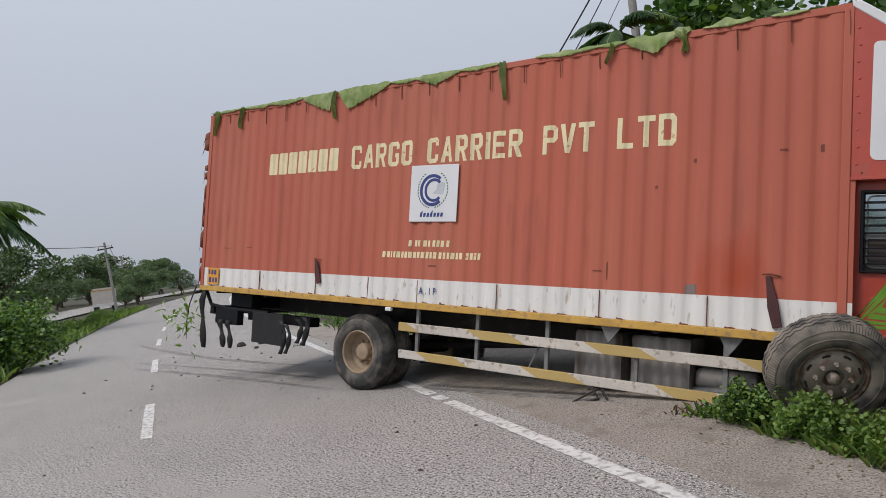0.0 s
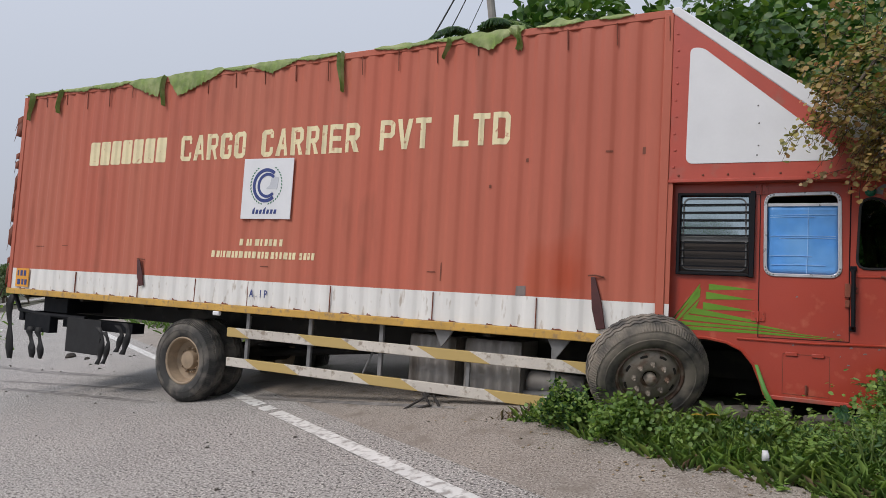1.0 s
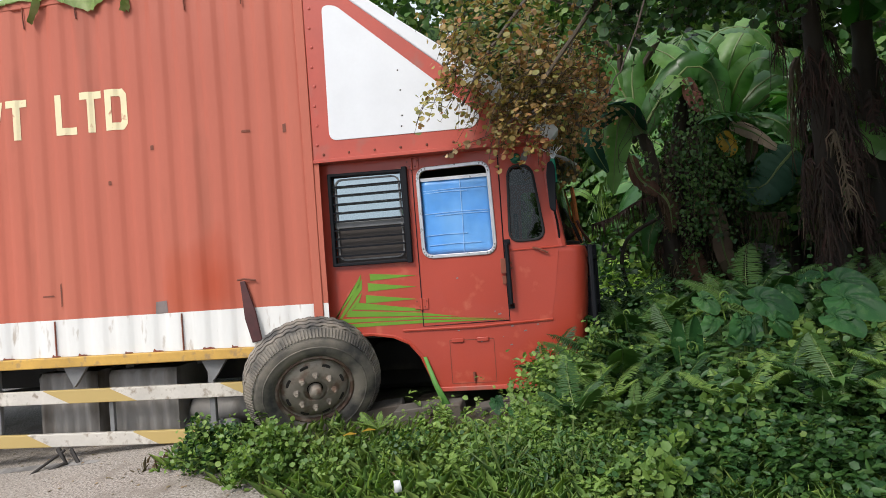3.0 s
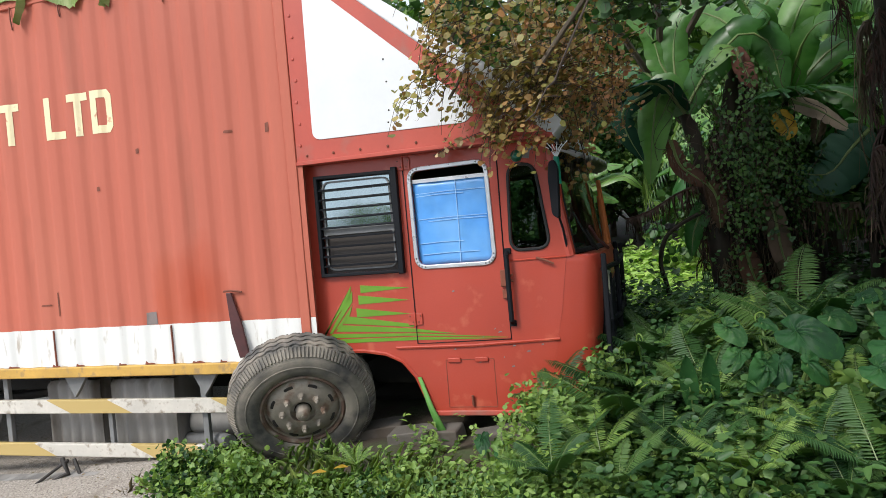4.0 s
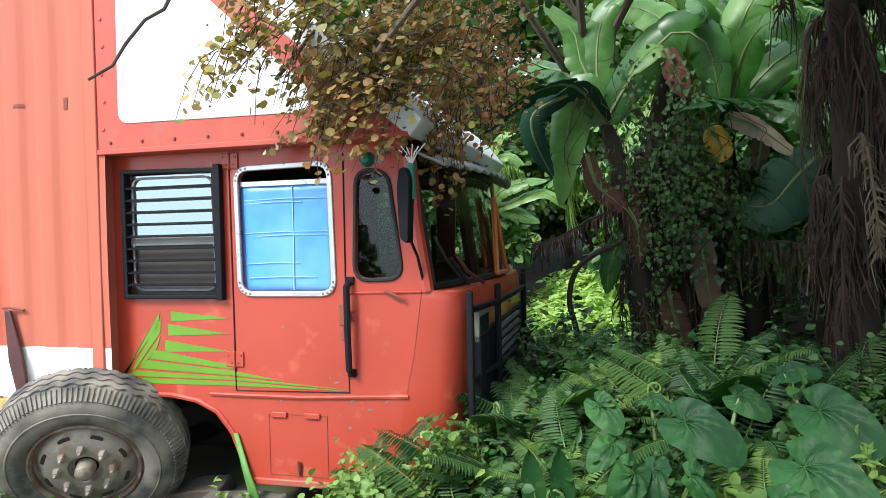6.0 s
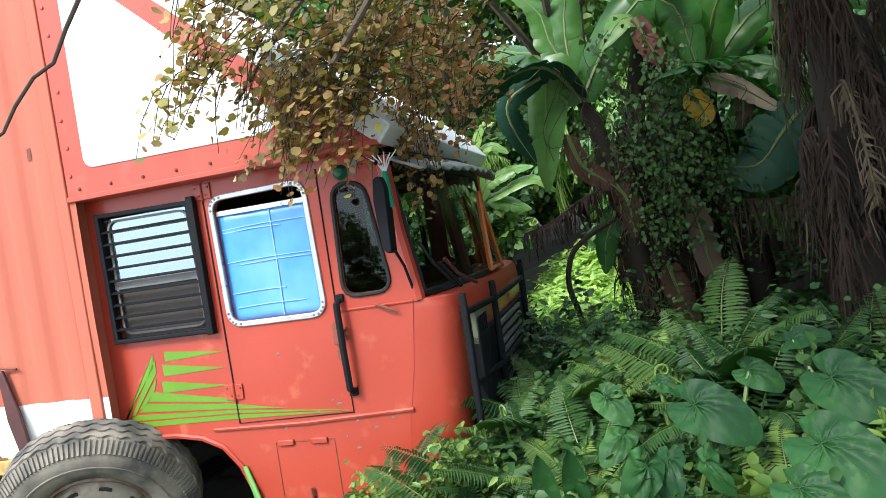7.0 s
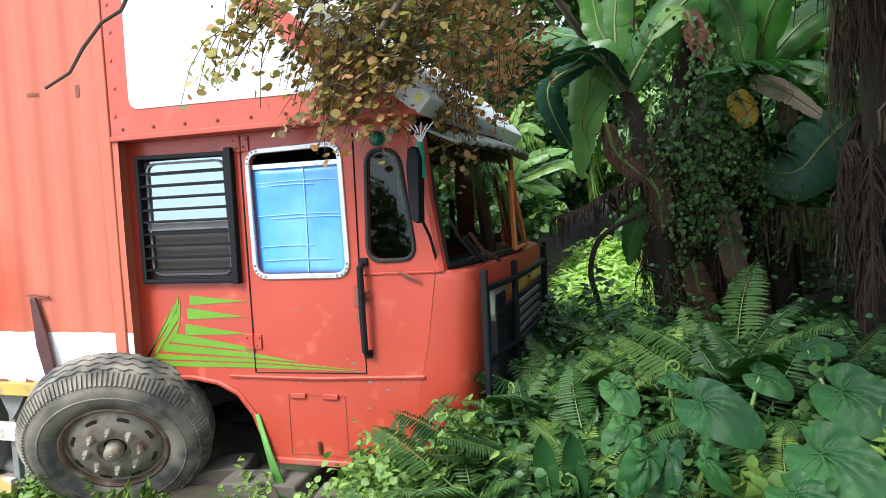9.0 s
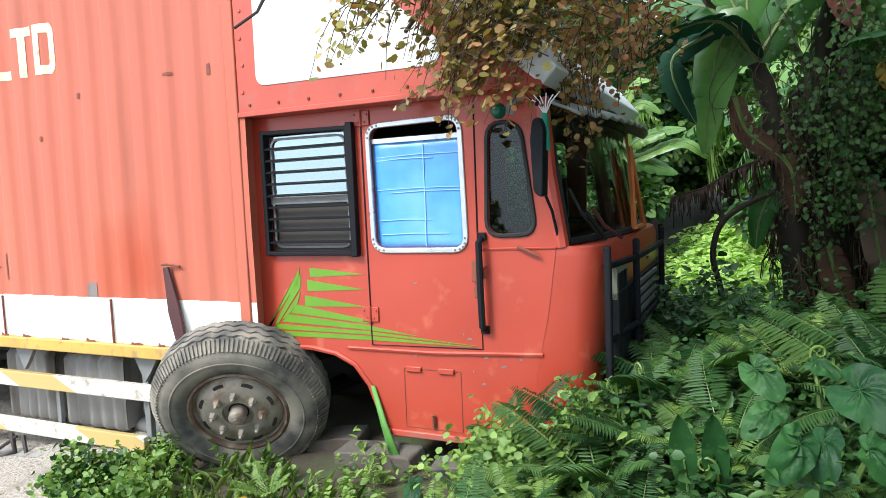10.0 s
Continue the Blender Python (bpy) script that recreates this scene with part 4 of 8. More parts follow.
for i in range(14):
    x, z = rng.uniform(0.9, 1.7), rng.choice((rng.uniform(-0.5, -0.1), rng.uniform(-0.26, -0.22), rng.uniform(0.0, 0.25)))
    w = rng.uniform(0.006, 0.03)
    part("paint_chip", Shape().prism([(x, z), (x + w, z + 0.004), (x + w * 0.8, z + 0.012), (x + w * 0.2, z + 0.01)], YC - 0.0025, YC), GUARD_STEEL, cab)


# ---- wheels ----
def make_wheel(name, rim_material, nuts, dished, at, label, rubber=None):
    """A lorry wheel; its outer face looks along -y, the rim's outer edge lies at y = 0."""
    R, rubber = 0.505, rubber or RUBBER
    w = part(name, Shape().lathe([(0.29, 0.0), (0.29, 0.25)], 40), rim_material, lorry, label, at=at)
    prof = [(0.285, 0.02), (0.30, -0.012), (0.36, -0.030), (0.42, -0.028), (0.455, -0.012), (0.478, 0.012), (0.495, 0.03), (R, 0.05), (R + 0.004, 0.12), (R, 0.20), (0.495, 0.22), (0.45, 0.262), (0.38, 0.275), (0.30, 0.26), (0.285, 0.23)]
    tyre = part("tyre", Shape().lathe(prof, 64), rubber, w, "dusty black ribbed tyre", smooth=60)
    lug = Shape()
    for i in range(120):
        a = 2 * math.pi * i / 120
        c, sn = math.cos(a), math.sin(a)
        c2, s2 = math.cos(a + 0.026), math.sin(a + 0.026)
        for (r0, y0), (r1, y1) in (((0.455, -0.012), (R + 0.004, 0.045)), ((0.46, 0.262), (R + 0.004, 0.205))):
            lug.add([(r0 * c, y0 - 0.004, r0 * sn), (r0 * c2, y0 - 0.004, r0 * s2), (r1 * c2, y1 - 0.002, r1 * s2), (r1 * c, y1 - 0.002, r1 * sn),
                     ((r0 + 0.008) * c, y0 - 0.008, (r0 + 0.008) * sn), ((r0 + 0.008) * c2, y0 - 0.008, (r0 + 0.008) * s2), ((r1 + 0.004) * c2, y1 - 0.005, (r1 + 0.004) * s2), ((r1 + 0.004) * c, y1 - 0.005, (r1 + 0.004) * sn)],
                    [(4, 5, 6, 7), (0, 1, 5, 4), (1, 2, 6, 5), (2, 3, 7, 6), (3, 0, 4, 7)])
    tagged(part("shoulder_lug", lug, rubber, tyre), kind="stuff")
    for k, y in enumerate((0.075, 0.125, 0.175)):
        rib, n = Shape(), 144
        inner = []
        for i in range(n):
            a, zig = 2 * math.pi * i / n, 0.008 * (1 if i % 4 < 2 else -1)
            for r, dy in ((R, -0.019), (R + 0.012, -0.017), (R + 0.012, 0.017), (R, 0.019)):
                inner.append((r * math.cos(a), y + dy + zig, r * math.sin(a)))
        rib.add(inner, [(i * 4 + j, i * 4 + j + 1, ((i + 1) % n) * 4 + j + 1, ((i + 1) % n) * 4 + j) for i in range(n) for j in range(3)])
        part("tread_rib", rib, rubber, tyre)
    part("sidewall_ring", Shape().lathe([(0.385 + 0.006 * math.cos(a), -0.031 + 0.004 * math.sin(a)) for a in (i * math.pi / 3 for i in range(6))], 64, (0, 0, 0), True), rubber, tyre)
    part("rim_flange", Shape().lathe([(0.265, 0.03), (0.268, 0.0), (0.282, -0.012), (0.295, -0.006), (0.297, 0.01)], 56), rim_material if dished else RIM_RUST, w)
    if dished:   # outer rear wheel: deep bowl
        part("disc", Shape().lathe([(0.27, 0.0), (0.262, 0.05), (0.24, 0.13), (0.19, 0.155), (0.12, 0.15), (0.118, 0.10), (0.105, 0.075), (0.06, 0.065), (0.0, 0.062)], 48), rim_material, w)
        y0, rn = 0.15, 0.15
    else:        # front wheel: domed disc
        part("disc", Shape().lathe([(0.268, 0.02), (0.255, 0.035), (0.235, 0.012), (0.20, -0.012), (0.15, -0.018), (0.09, -0.018), (0.088, 0.01), (0.06, 0.012)], 48), rim_material, w)
        part("hub_cap", Shape().lathe([(0.0, -0.070), (0.02, -0.070), (0.035, -0.066), (0.046, -0.058), (0.05, -0.04), (0.052, 0.012)], 28), rim_material, w)
        part("hub_ring", Shape().lathe([(0.0, -0.073), (0.012, -0.073), (0.014, -0.068)], 20), rim_material, w)
        y0, rn = -0.018, 0.142
        for i in range(8):
            a = 2 * math.pi * (i + 0.5) / 8
            m = Matrix.Rotation(-a, 4, "Y")
            hole = Shape().prism(rounded([(0.195, -0.03), (0.222, -0.034), (0.228, 0.0), (0.222, 0.034), (0.195, 0.03)], 0.01), -0.008, 0.0)
            part("hand_hole", hole, DARK_IN, w, at=m)
    for i in range(nuts):
        a = 2 * math.pi * i / nuts
        nx, nz = rn * math.cos(a), rn * math.sin(a)
        part("wheel_nut", Shape().lathe([(0.0, y0 - 0.055), (0.010, y0 - 0.053), (0.012, y0 - 0.035), (0.019, y0 - 0.033), (0.021, y0 - 0.008), (0.026, y0 - 0.004), (0.027, y0)], 6, (nx, 0, nz)), rim_material, w)
    return w


steer = Euler((radians(25.3), 0, 0)).to_matrix().to_4x4()
make_wheel("front_wheel", RIM, 8, False, Matrix.Translation((-0.07, -0.07, -0.64)) @ Matrix.Rotation(radians(26.6), 4, "Z") @ steer, "front wheel splayed outwards, dusty steel disc with eight nuts", RUBBER_DUSTY)
make_wheel("front_wheel", RIM, 8, False, Matrix.Translation((0.05, 2.38, -0.66)) @ Matrix.Rotation(radians(196), 4, "Z"), "far front wheel")
make_wheel("rear_wheel", RIM_TAN, 10, True, Matrix.Translation((-5.73, 0.0, -1.035)), "outer rear wheel with a dusty tan dished rim")
make_wheel("rear_wheel", RIM_TAN, 0, True, Matrix.Translation((-5.73, 0.33, -1.035)), "inner rear wheel of the pair")
make_wheel("rear_wheel", RIM_TAN, 0, True, Matrix.Translation((-5.73, 2.07, -1.035)) @ Matrix.Rotation(math.pi, 4, "Z"), "inner rear wheel of the far pair")
make_wheel("rear_wheel", RIM_TAN, 10, True, Matrix.Translation((-5.73, 2.40, -1.035)) @ Matrix.Rotation(math.pi, 4, "Z"), "outer rear wheel of the far pair")

# ---- underneath ----
for y in (0.78, 1.55):
    part("chassis_rail", Shape().box(REAR + 0.1, 1.7, y, y + 0.08, -0.66, -0.40), CHASSIS, lorry, bevel=0.01)
for i in range(16):
    x = REAR + 0.3 + i * 0.62
    part("cross_beam", Shape().box(x, x + 0.07, 0.08, WIDE - 0.08, -0.42, -0.335), CHASSIS, lorry)
part("rear_axle", Shape().tube([(-5.73, 0.3, -1.035), (-5.73, 1.0, -1.035), (-5.73, 1.2, -1.035), (-5.73, 1.4, -1.035), (-5.73, 2.1, -1.035)], [0.09, 0.11, 0.2, 0.11, 0.09], 14), CHASSIS, lorry)
part("front_axle", Shape().tube([(0.1, 0.3, -0.66), (0.1, 2.1, -0.7)], 0.06, 10), CHASSIS, lorry)
for y in (0.72, 1.62):
    part("leaf_spring", Shape().tube([(-6.5, y, -0.68), (-6.1, y, -0.84), (-5.73, y, -0.9), (-5.36, y, -0.84), (-4.96, y, -0.68)], 0.05, 6), CHASSIS, lorry)
part("drive_shaft", Shape().tube([(-5.7, 1.2, -1.0), (-2.9, 1.2, -0.7), (-0.5, 1.2, -0.55)], 0.05, 10), CHASSIS, lorry)
part("gearbox", Shape().box(-0.9, 1.2, 0.95, 1.5, -0.85, -0.25), CHASSIS, lorry, bevel=0.05)
for i, (x0, x1) in enumerate(((-2.62, -2.08), (-1.97, -1.36))):
    s = Shape()
    n = 5
    rows = []
    for z, k in ((-1.0, 0.03), (-0.97, 0.0), (-0.5, 0.0), (-0.46, 0.04)):
        row = []
        for j in range(n * 4 + 1):
            x = x0 + (x1 - x0) * j / (n * 4)
            row.append((x, 0.20 + k + (0.028 if j % 4 in (0, 3) else 0.0), z))
        rows.append(row)
    s.sheet(rows)
    s.add([(x0, 0.23, -0.98), (x1, 0.23, -0.98), (x1, 0.72, -0.98), (x0, 0.72, -0.98), (x0, 0.24, -0.46), (x1, 0.24, -0.46), (x1, 0.72, -0.46), (x0, 0.72, -0.46)], [(0, 3, 2, 1), (4, 5, 6, 7), (0, 4, 7, 3), (1, 2, 6, 5), (2, 3, 7, 6)])
    part("fuel_tank", s, GREY_TANK, lorry, "dusty grey ribbed tank slung under the box", smooth=50)
part("air_tank", Shape().lathe([(0.0, -0.3), (0.1, -0.29), (0.12, -0.26), (0.12, 0.26), (0.1, 0.29), (0.0, 0.3)], 20), GREY_TANK, lorry, at=Matrix.Translation((-1.05, 0.45, -0.86)) @ Matrix.Rotation(radians(90), 4, "Z"))
part("exhaust_pipe", Shape().tube([(-1.5, 0.4, -1.0), (-0.95, 0.2, -0.93), (-0.8, 0.1, -0.92)], 0.05, 12), GUARD_STEEL, lorry)


def striped():
    """White guard-rail paint with slanting yellow bars, chipped and dirty."""
    m = mat("guard rail paint", (0.56, 0.52, 0.46), 0.65, vary=0.14, blotch=4, bump=0.1, dirt=(0.26, 0.21, 0.16), dirt_amount=0.3, dirt_scale=16)
    n, l = m.node_tree.nodes, m.node_tree.links
    bs = n["Principled BSDF"]
    base = bs.inputs["Base Color"].links[0].from_socket
    tc, sp, ad, mu, fr, gt, mx = (n.new(k) for k in ("ShaderNodeTexCoord", "ShaderNodeSeparateXYZ", "ShaderNodeMath", "ShaderNodeMath", "ShaderNodeMath", "ShaderNodeMath", "ShaderNodeMixRGB"))
    l.new(tc.outputs["Object"], sp.inputs[0])
    mu.operation, mu.inputs[1].default_value = "MULTIPLY", 2.2
    l.new(sp.outputs[2], mu.inputs[0])
    l.new(sp.outputs[0], ad.inputs[0])
    l.new(mu.outputs[0], ad.inputs[1])
    fr.operation, fr.inputs[1].default_value = "WRAP", 0.0
    fr.inputs[2].default_value = 1.55
    l.new(ad.outputs[0], fr.inputs[0])
    gt.operation, gt.inputs[1].default_value = "GREATER_THAN", 0.95
    l.new(fr.outputs[0], gt.inputs[0])
    l.new(gt.outputs[0], mx.inputs[0])
    l.new(base, mx.inputs[1])
    mx.inputs[2].default_value = (0.46, 0.33, 0.12, 1)
    l.new(mx.outputs[0], bs.inputs["Base Color"])
    return m


STRIPED = striped()
guard = part("guard_rail", Shape().box(-5.06, -0.60, 0.03, 0.075, -0.685, -0.575), STRIPED, lorry, "white and yellow striped side guard rail", bevel=0.006)
part("guard_rail", Shape().box(-5.04, -0.98, 0.03, 0.075, -1.035, -0.93), STRIPED, lorry, bevel=0.006)
for x in (-4.78, -3.85, -2.9, -0.98):
    part("guard_post", Shape().box(x - 0.025, x + 0.025, 0.076, 0.115, -1.03, -0.385), GUARD_STEEL, lorry, bevel=0.005)
part("guard_post", Shape().box(-1.88, -1.84, 0.076, 0.11, -1.0, -0.69), GUARD_STEEL, lorry, bevel=0.005)
for x in (-2.13, -0.92):
    part("gusset", Shape().prism([(x - 0.12, -0.386), (x + 0.10, -0.386), (x + 0.02, -0.50), (x - 0.03, -0.56)], 0.05, 0.08), GUARD_STEEL, lorry)
part("guard_brace", Shape().tube([(-3.02, 0.12, -0.70), (-3.16, 0.12, -1.0)], 0.014, 6), GUARD_STEEL, lorry)
for root, thick_r in (([(-2.3, 0.0, -1.04), (-2.2, -0.05, -1.14), (-2.38, -0.1, -1.22)], 0.02), ([(-2.2, 0.02, -1.05), (-2.05, -0.06, -1.2), (-1.9, -0.05, -1.2)], 0.015), ([(-2.24, 0, -1.05), (-2.5, -0.15, -1.24), (-2.8, -0.1, -1.27)], 0.012)):
    part("snagged_root", Shape().tube(root, thick_r, 6), DARK_IN, lorry)
part("marker_lamp", Shape().box(-5.26, -5.16, -0.03, 0.02, -0.44, -0.39), WHITE, lorry, bevel=0.01)
# tail: bumper, lamps, flaps, hanging rags
part("rear_bumper", Shape().box(REAR + 0.05, REAR + 0.16, 0.15, WIDE - 0.15, -0.78, -0.64), BLACK, lorry, bevel=0.01)
part("tail_frame", Shape().tube([(REAR + 0.02, 0.08, -0.39), (REAR + 0.12, 0.12, -0.62), (REAR + 0.5, 0.15, -0.66), (REAR + 1.6, 0.15, -0.66)], 0.03, 8), BLACK, lorry)
part("lamp_box", Shape().box(-9.2, -8.6, 0.12, 0.25, -0.92, -0.66), BLACK, lorry, bevel=0.01)
part("spare_carrier", Shape().box(-8.9, -8.35, 0.2, 1.0, -0.62, -0.40).box(-8.5, -7.0, 0.25, 0.45, -0.82, -0.68), BLACK, lorry, bevel=0.01)
part("mud_flap", Shape().box(-8.18, -7.45, 0.1, 0.12, -1.14, -0.66), RUBBER_DARK, lorry, "black rubber mud flap", bevel=0.004)
for x, z0, z1, w in ((-9.5, -1.36, -0.4, 0.1), (-8.95, -1.30, -0.85, 0.09), (-8.75, -1.30, -0.85, 0.08), (-7.42, -1.26, -0.75, 0.07), (-7.05, -1.06, -0.7, 0.07), (-6.92, -1.08, -0.66, 0.08), (-7.3, -1.24, -0.8, 0.06)):
    n = 6
    part("hanging_rag", Shape().sheet([[(x + 0.05 * math.sin(i * 0.9 + x) - w / 2, 0.08 + 0.03 * math.sin(i * 1.7 + x), z1 + (z0 - z1) * i / n), (x + 0.05 * math.sin(i * 0.9 + x) + w / 2 * (1.3 if i > 3 else 1), 0.10, z1 + (z0 - z1) * i / n)] for i in range(n + 1)]), RUBBER_DARK, lorry, "black rag or rubber strip hanging under the tail", thick=0.008)

# ---- tarpaulin on the roof edge ----
tarp = thing("tarpaulin", "ragged faded green tarpaulin draped along the lorry roof edge", "tarpaulin", TRUCK.copy())


def tarp_piece(x0, x1, hump, drop, apex, seed):
    """A thin crumpled strip along the roof edge; it hangs over in a swag, lowest at apex (0 to 1)."""
    s, rows = Shape(), []
    n = max(12, int((x1 - x0) / 0.022))
    for i in range(n + 1):
        q = i / n
        x = x0 + (x1 - x0) * q
        taper = min(1, 7 * q, 7 * (1 - q))
        sag = max(0.0, 1 - (apex - q) / max(apex, 0.05) if q < apex else 1 - (q - apex) / max(1 - apex, 0.05))
        w1, w2, w3 = noise.noise(Vector((x * 7, seed, 0))), noise.noise(Vector((x * 19, seed, 4))), noise.noise(Vector((x * 43, seed, 7)))
        h = taper * hump * (0.55 + 0.7 * w1) + 0.006 * (1 + w2)
        d = drop * sag ** 0.8 * (1 + 0.25 * w2 + 0.15 * w3) + 0.018 * abs(w2) + 0.006
        fold = 0.016 * (1 if i % 4 < 2 else -1) * (0.4 + abs(w2) * 2)
        lean = (apex - q) * 0.12 * drop
        rows.append([(x, 0.3, 2.632), (x, 0.16, 2.637 + h * 0.5 + 0.3 * fold), (x, 0.05, 2.639 + h), (x, -0.008, 2.637 + h * 0.6)]
                    + [(x + lean * g, -0.014 - abs(w2) * 0.01 - 0.02 * g * (1 - g) + min(0.0, fold * g), 2.634 - d * g) for g in (0.15, 0.4, 0.7, 1.0)])
    s.sheet(rows)
    part("fold", s, TARP, tarp, smooth=28)


def tarp_tail(x, length, width, seed):
    """A knotted end that hangs down the side."""
    rr = random.Random(seed)
    n = 9
    rows = []
    for i in range(n + 1):
        q = i / n
        w = width * (0.55 + 0.5 * math.sin(2.5 * q + seed) ** 2) * (1 - 0.45 * q)
        cx = x + 0.03 * math.sin(q * 4 + seed)
        z = 2.642 - length * q
        rows.append([(cx - w, -0.012 - 0.01 * rr.random(), z + 0.02 * rr.random()), (cx - w * 0.4, -0.05 - 0.02 * rr.random(), z), (cx + w * 0.2, -0.015, z - 0.01), (cx + w * 0.6, -0.045 - 0.02 * rr.random(), z + 0.01), (cx + w, -0.012, z - 0.02 * rr.random())])
    part("hanging_end", Shape().sheet(rows), TARP, tarp, smooth=22)


for i, (x0, x1, hump, drop, apex) in enumerate((
        (-9.5, -8.6, 0.02, 0.03, 0.5), (-8.66, -7.9, 0.02, 0.05, 0.8), (-8.0, -7.1, 0.035, 0.06, 0.5), (-7.2, -6.42, 0.03, 0.25, 0.8), (-6.4, -5.36, 0.06, 0.27, 0.22),
        (-5.4, -4.85, 0.02, 0.04, 0.5), (-4.95, -4.22, 0.05, 0.12, 0.45), (-4.25, -3.6, 0.05, 0.03, 0.4), (-3.16, -2.3, 0.035, 0.04, 0.4), (-2.4, -2.05, 0.03, 0.03, 0.5),
        (-2.1, -1.5, 0.06, 0.17, 0.55), (-1.58, -1.40, 0.10, 0.06, 0.5), (-1.28, -0.80, 0.09, 0.02, 0.5), (-0.66, -0.34, 0.03, 0.02, 0.5))):
    tarp_piece(x0, x1, hump, drop, apex, i + 3)
for x, l, w, k in ((-9.3, 0.40, 0.045, 1), (-8.62, 0.34, 0.05, 2), (-6.44, 0.40, 0.04, 3), (-3.58, 0.46, 0.055, 4), (-1.47, 0.22, 0.07, 5), (-2.25, 0.22, 0.025, 7)):
    tarp_tail(x, l, w, k)


# ---- plants ----
LEAF_WEED = mat("weed leaf", (0.125, 0.22, 0.045), 0.55, vary=0.2, blotch=6, bump=0.0, leafy=0.3, island=0.35, tint=(0.14, 0.23, 0.06))
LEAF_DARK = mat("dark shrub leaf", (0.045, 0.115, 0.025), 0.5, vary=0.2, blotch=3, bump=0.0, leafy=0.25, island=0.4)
LEAF_LIME = mat("young bright leaf", (0.205, 0.325, 0.075), 0.5, vary=0.15, blotch=4, bump=0.0, leafy=0.35, island=0.25)
LEAF_OLIVE = mat("small olive leaf", (0.27, 0.25, 0.07), 0.5, vary=0.25, blotch=1.5, bump=0.0, leafy=0.3, island=0.45, tint=(0.26, 0.14, 0.04))
LEAF_RUST = mat("dying brown leaf", (0.36, 0.19, 0.065), 0.6, vary=0.25, blotch=2, bump=0.0, leafy=0.25, island=0.4, tint=(0.13, 0.12, 0.03))
LEAF_FERN = mat("fern green", (0.05, 0.125, 0.028), 0.55, vary=0.2, blotch=3, bump=0.0, leafy=0.3, rand=0.5)
LEAF_TARO = mat("waxy broad leaf", (0.022, 0.078, 0.024), 0.5, vary=0.22, grain=25, blotch=7, bump=0.08, leafy=0.2, rand=0.25, spec=0.2, tint=(0.04, 0.13, 0.03), speck=(22, 0.25, (0.02, 0.06, 0.02), (0.10, 0.2, 0.05)))
VEIN = mat("pale leaf vein", (0.04, 0.115, 0.04), 0.8, vary=0.1, spec=0.1)
LEAF_BANANA = mat("banana leaf", (0.07, 0.19, 0.042), 0.36, vary=0.3, grain=22, blotch=5, bump=0.12, leafy=0.35, rand=0.4, stretch=(1, 1, 1))
LEAF_DEAD = mat("dry brown banana leaf", (0.10, 0.075, 0.046), 0.85, vary=0.35, grain=25, blotch=3, bump=0.2, leafy=0.12, rand=0.4, tint=(0.16, 0.125, 0.08))
STEM = mat("fleshy green stem", (0.13, 0.2, 0.055), 0.5, vary=0.2, blotch=4, tint=(0.2, 0.2, 0.09))
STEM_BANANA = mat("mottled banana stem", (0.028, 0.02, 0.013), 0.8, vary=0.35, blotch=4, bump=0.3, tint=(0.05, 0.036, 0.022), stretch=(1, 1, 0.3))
BARK = mat("grey-brown bark", (0.11, 0.085, 0.06), 0.9, vary=0.3, grain=30, blotch=5, bump=0.5, stretch=(1, 1, 0.3))
TWIG = mat("dark twig", (0.05, 0.032, 0.022), 0.85, vary=0.3, blotch=5)
GRASS = mat("verge grass", (0.16, 0.27, 0.055), 0.6, vary=0.2, blotch=2, bump=0.0, leafy=0.3, island=0.4, tint=(0.18, 0.22, 0.06))
STRAW = mat("dry grass litter", (0.22, 0.17, 0.09), 0.9, vary=0.3, blotch=4, bump=0.0, island=0.4)
LEAF_YELLOW = mat("yellowed leaf", (0.48, 0.30, 0.03), 0.6, vary=0.2, blotch=3, leafy=0.3)
LEAF_MID = mat("tree leaf green", (0.07, 0.15, 0.035), 0.5, vary=0.2, blotch=3, bump=0.0, leafy=0.3, island=0.4)
# distance haze is put into this pale leaf colour
LEAF_FAR = mat("far tree leaf with haze in colour", (0.16, 0.22, 0.11), 0.6, vary=0.25, blotch=0.4, bump=0.0, leafy=0.2, island=0.4)

OVAL = np.array([(0, 0, 0), (0.3, 0.42, 0.10), (0.72, 0.36, 0.06), (1, 0, -0.10), (0.72, -0.36, 0.06), (0.3, -0.42, 0.10)])
ROUND = np.array([(0, 0, 0), (0.25, 0.48, 0.06), (0.75, 0.48, 0.06), (1, 0, -0.02), (0.75, -0.48, 0.06), (0.25, -0.48, 0.06)])
LANCE = np.array([(0, 0, 0), (0.25, 0.2, 0.05), (0.65, 0.15, 0.0), (1, 0, -0.16), (0.65, -0.15, 0.0), (0.25, -0.2, 0.05)])
LEAF_FACES = np.array([(0, 3, 2, 1), (0, 5, 4, 3)])


def leaves(base, way, up, length, form):
    """Many folded leaves at once: corners and faces. way: the tip's direction; up: the upper side."""
    base, way, up = (np.asarray(a, float) for a in (base, way, up))
    way = way / np.maximum(np.linalg.norm(way, axis=1, keepdims=True), 1e-6)
    side = np.cross(up, way)
    side /= np.maximum(np.linalg.norm(side, axis=1, keepdims=True), 1e-6)
    up = np.cross(way, side)
    L = np.asarray(length, float).reshape(-1, 1, 1)
    v = base[:, None, :] + L * (form[None, :, 0:1] * way[:, None, :] + form[None, :, 1:2] * side[:, None, :] + form[None, :, 2:3] * up[:, None, :])
    n = len(base)
    f = (LEAF_FACES[None] + (np.arange(n) * len(form))[:, None, None]).reshape(-1, 4)
    return v.reshape(-1, 3), f


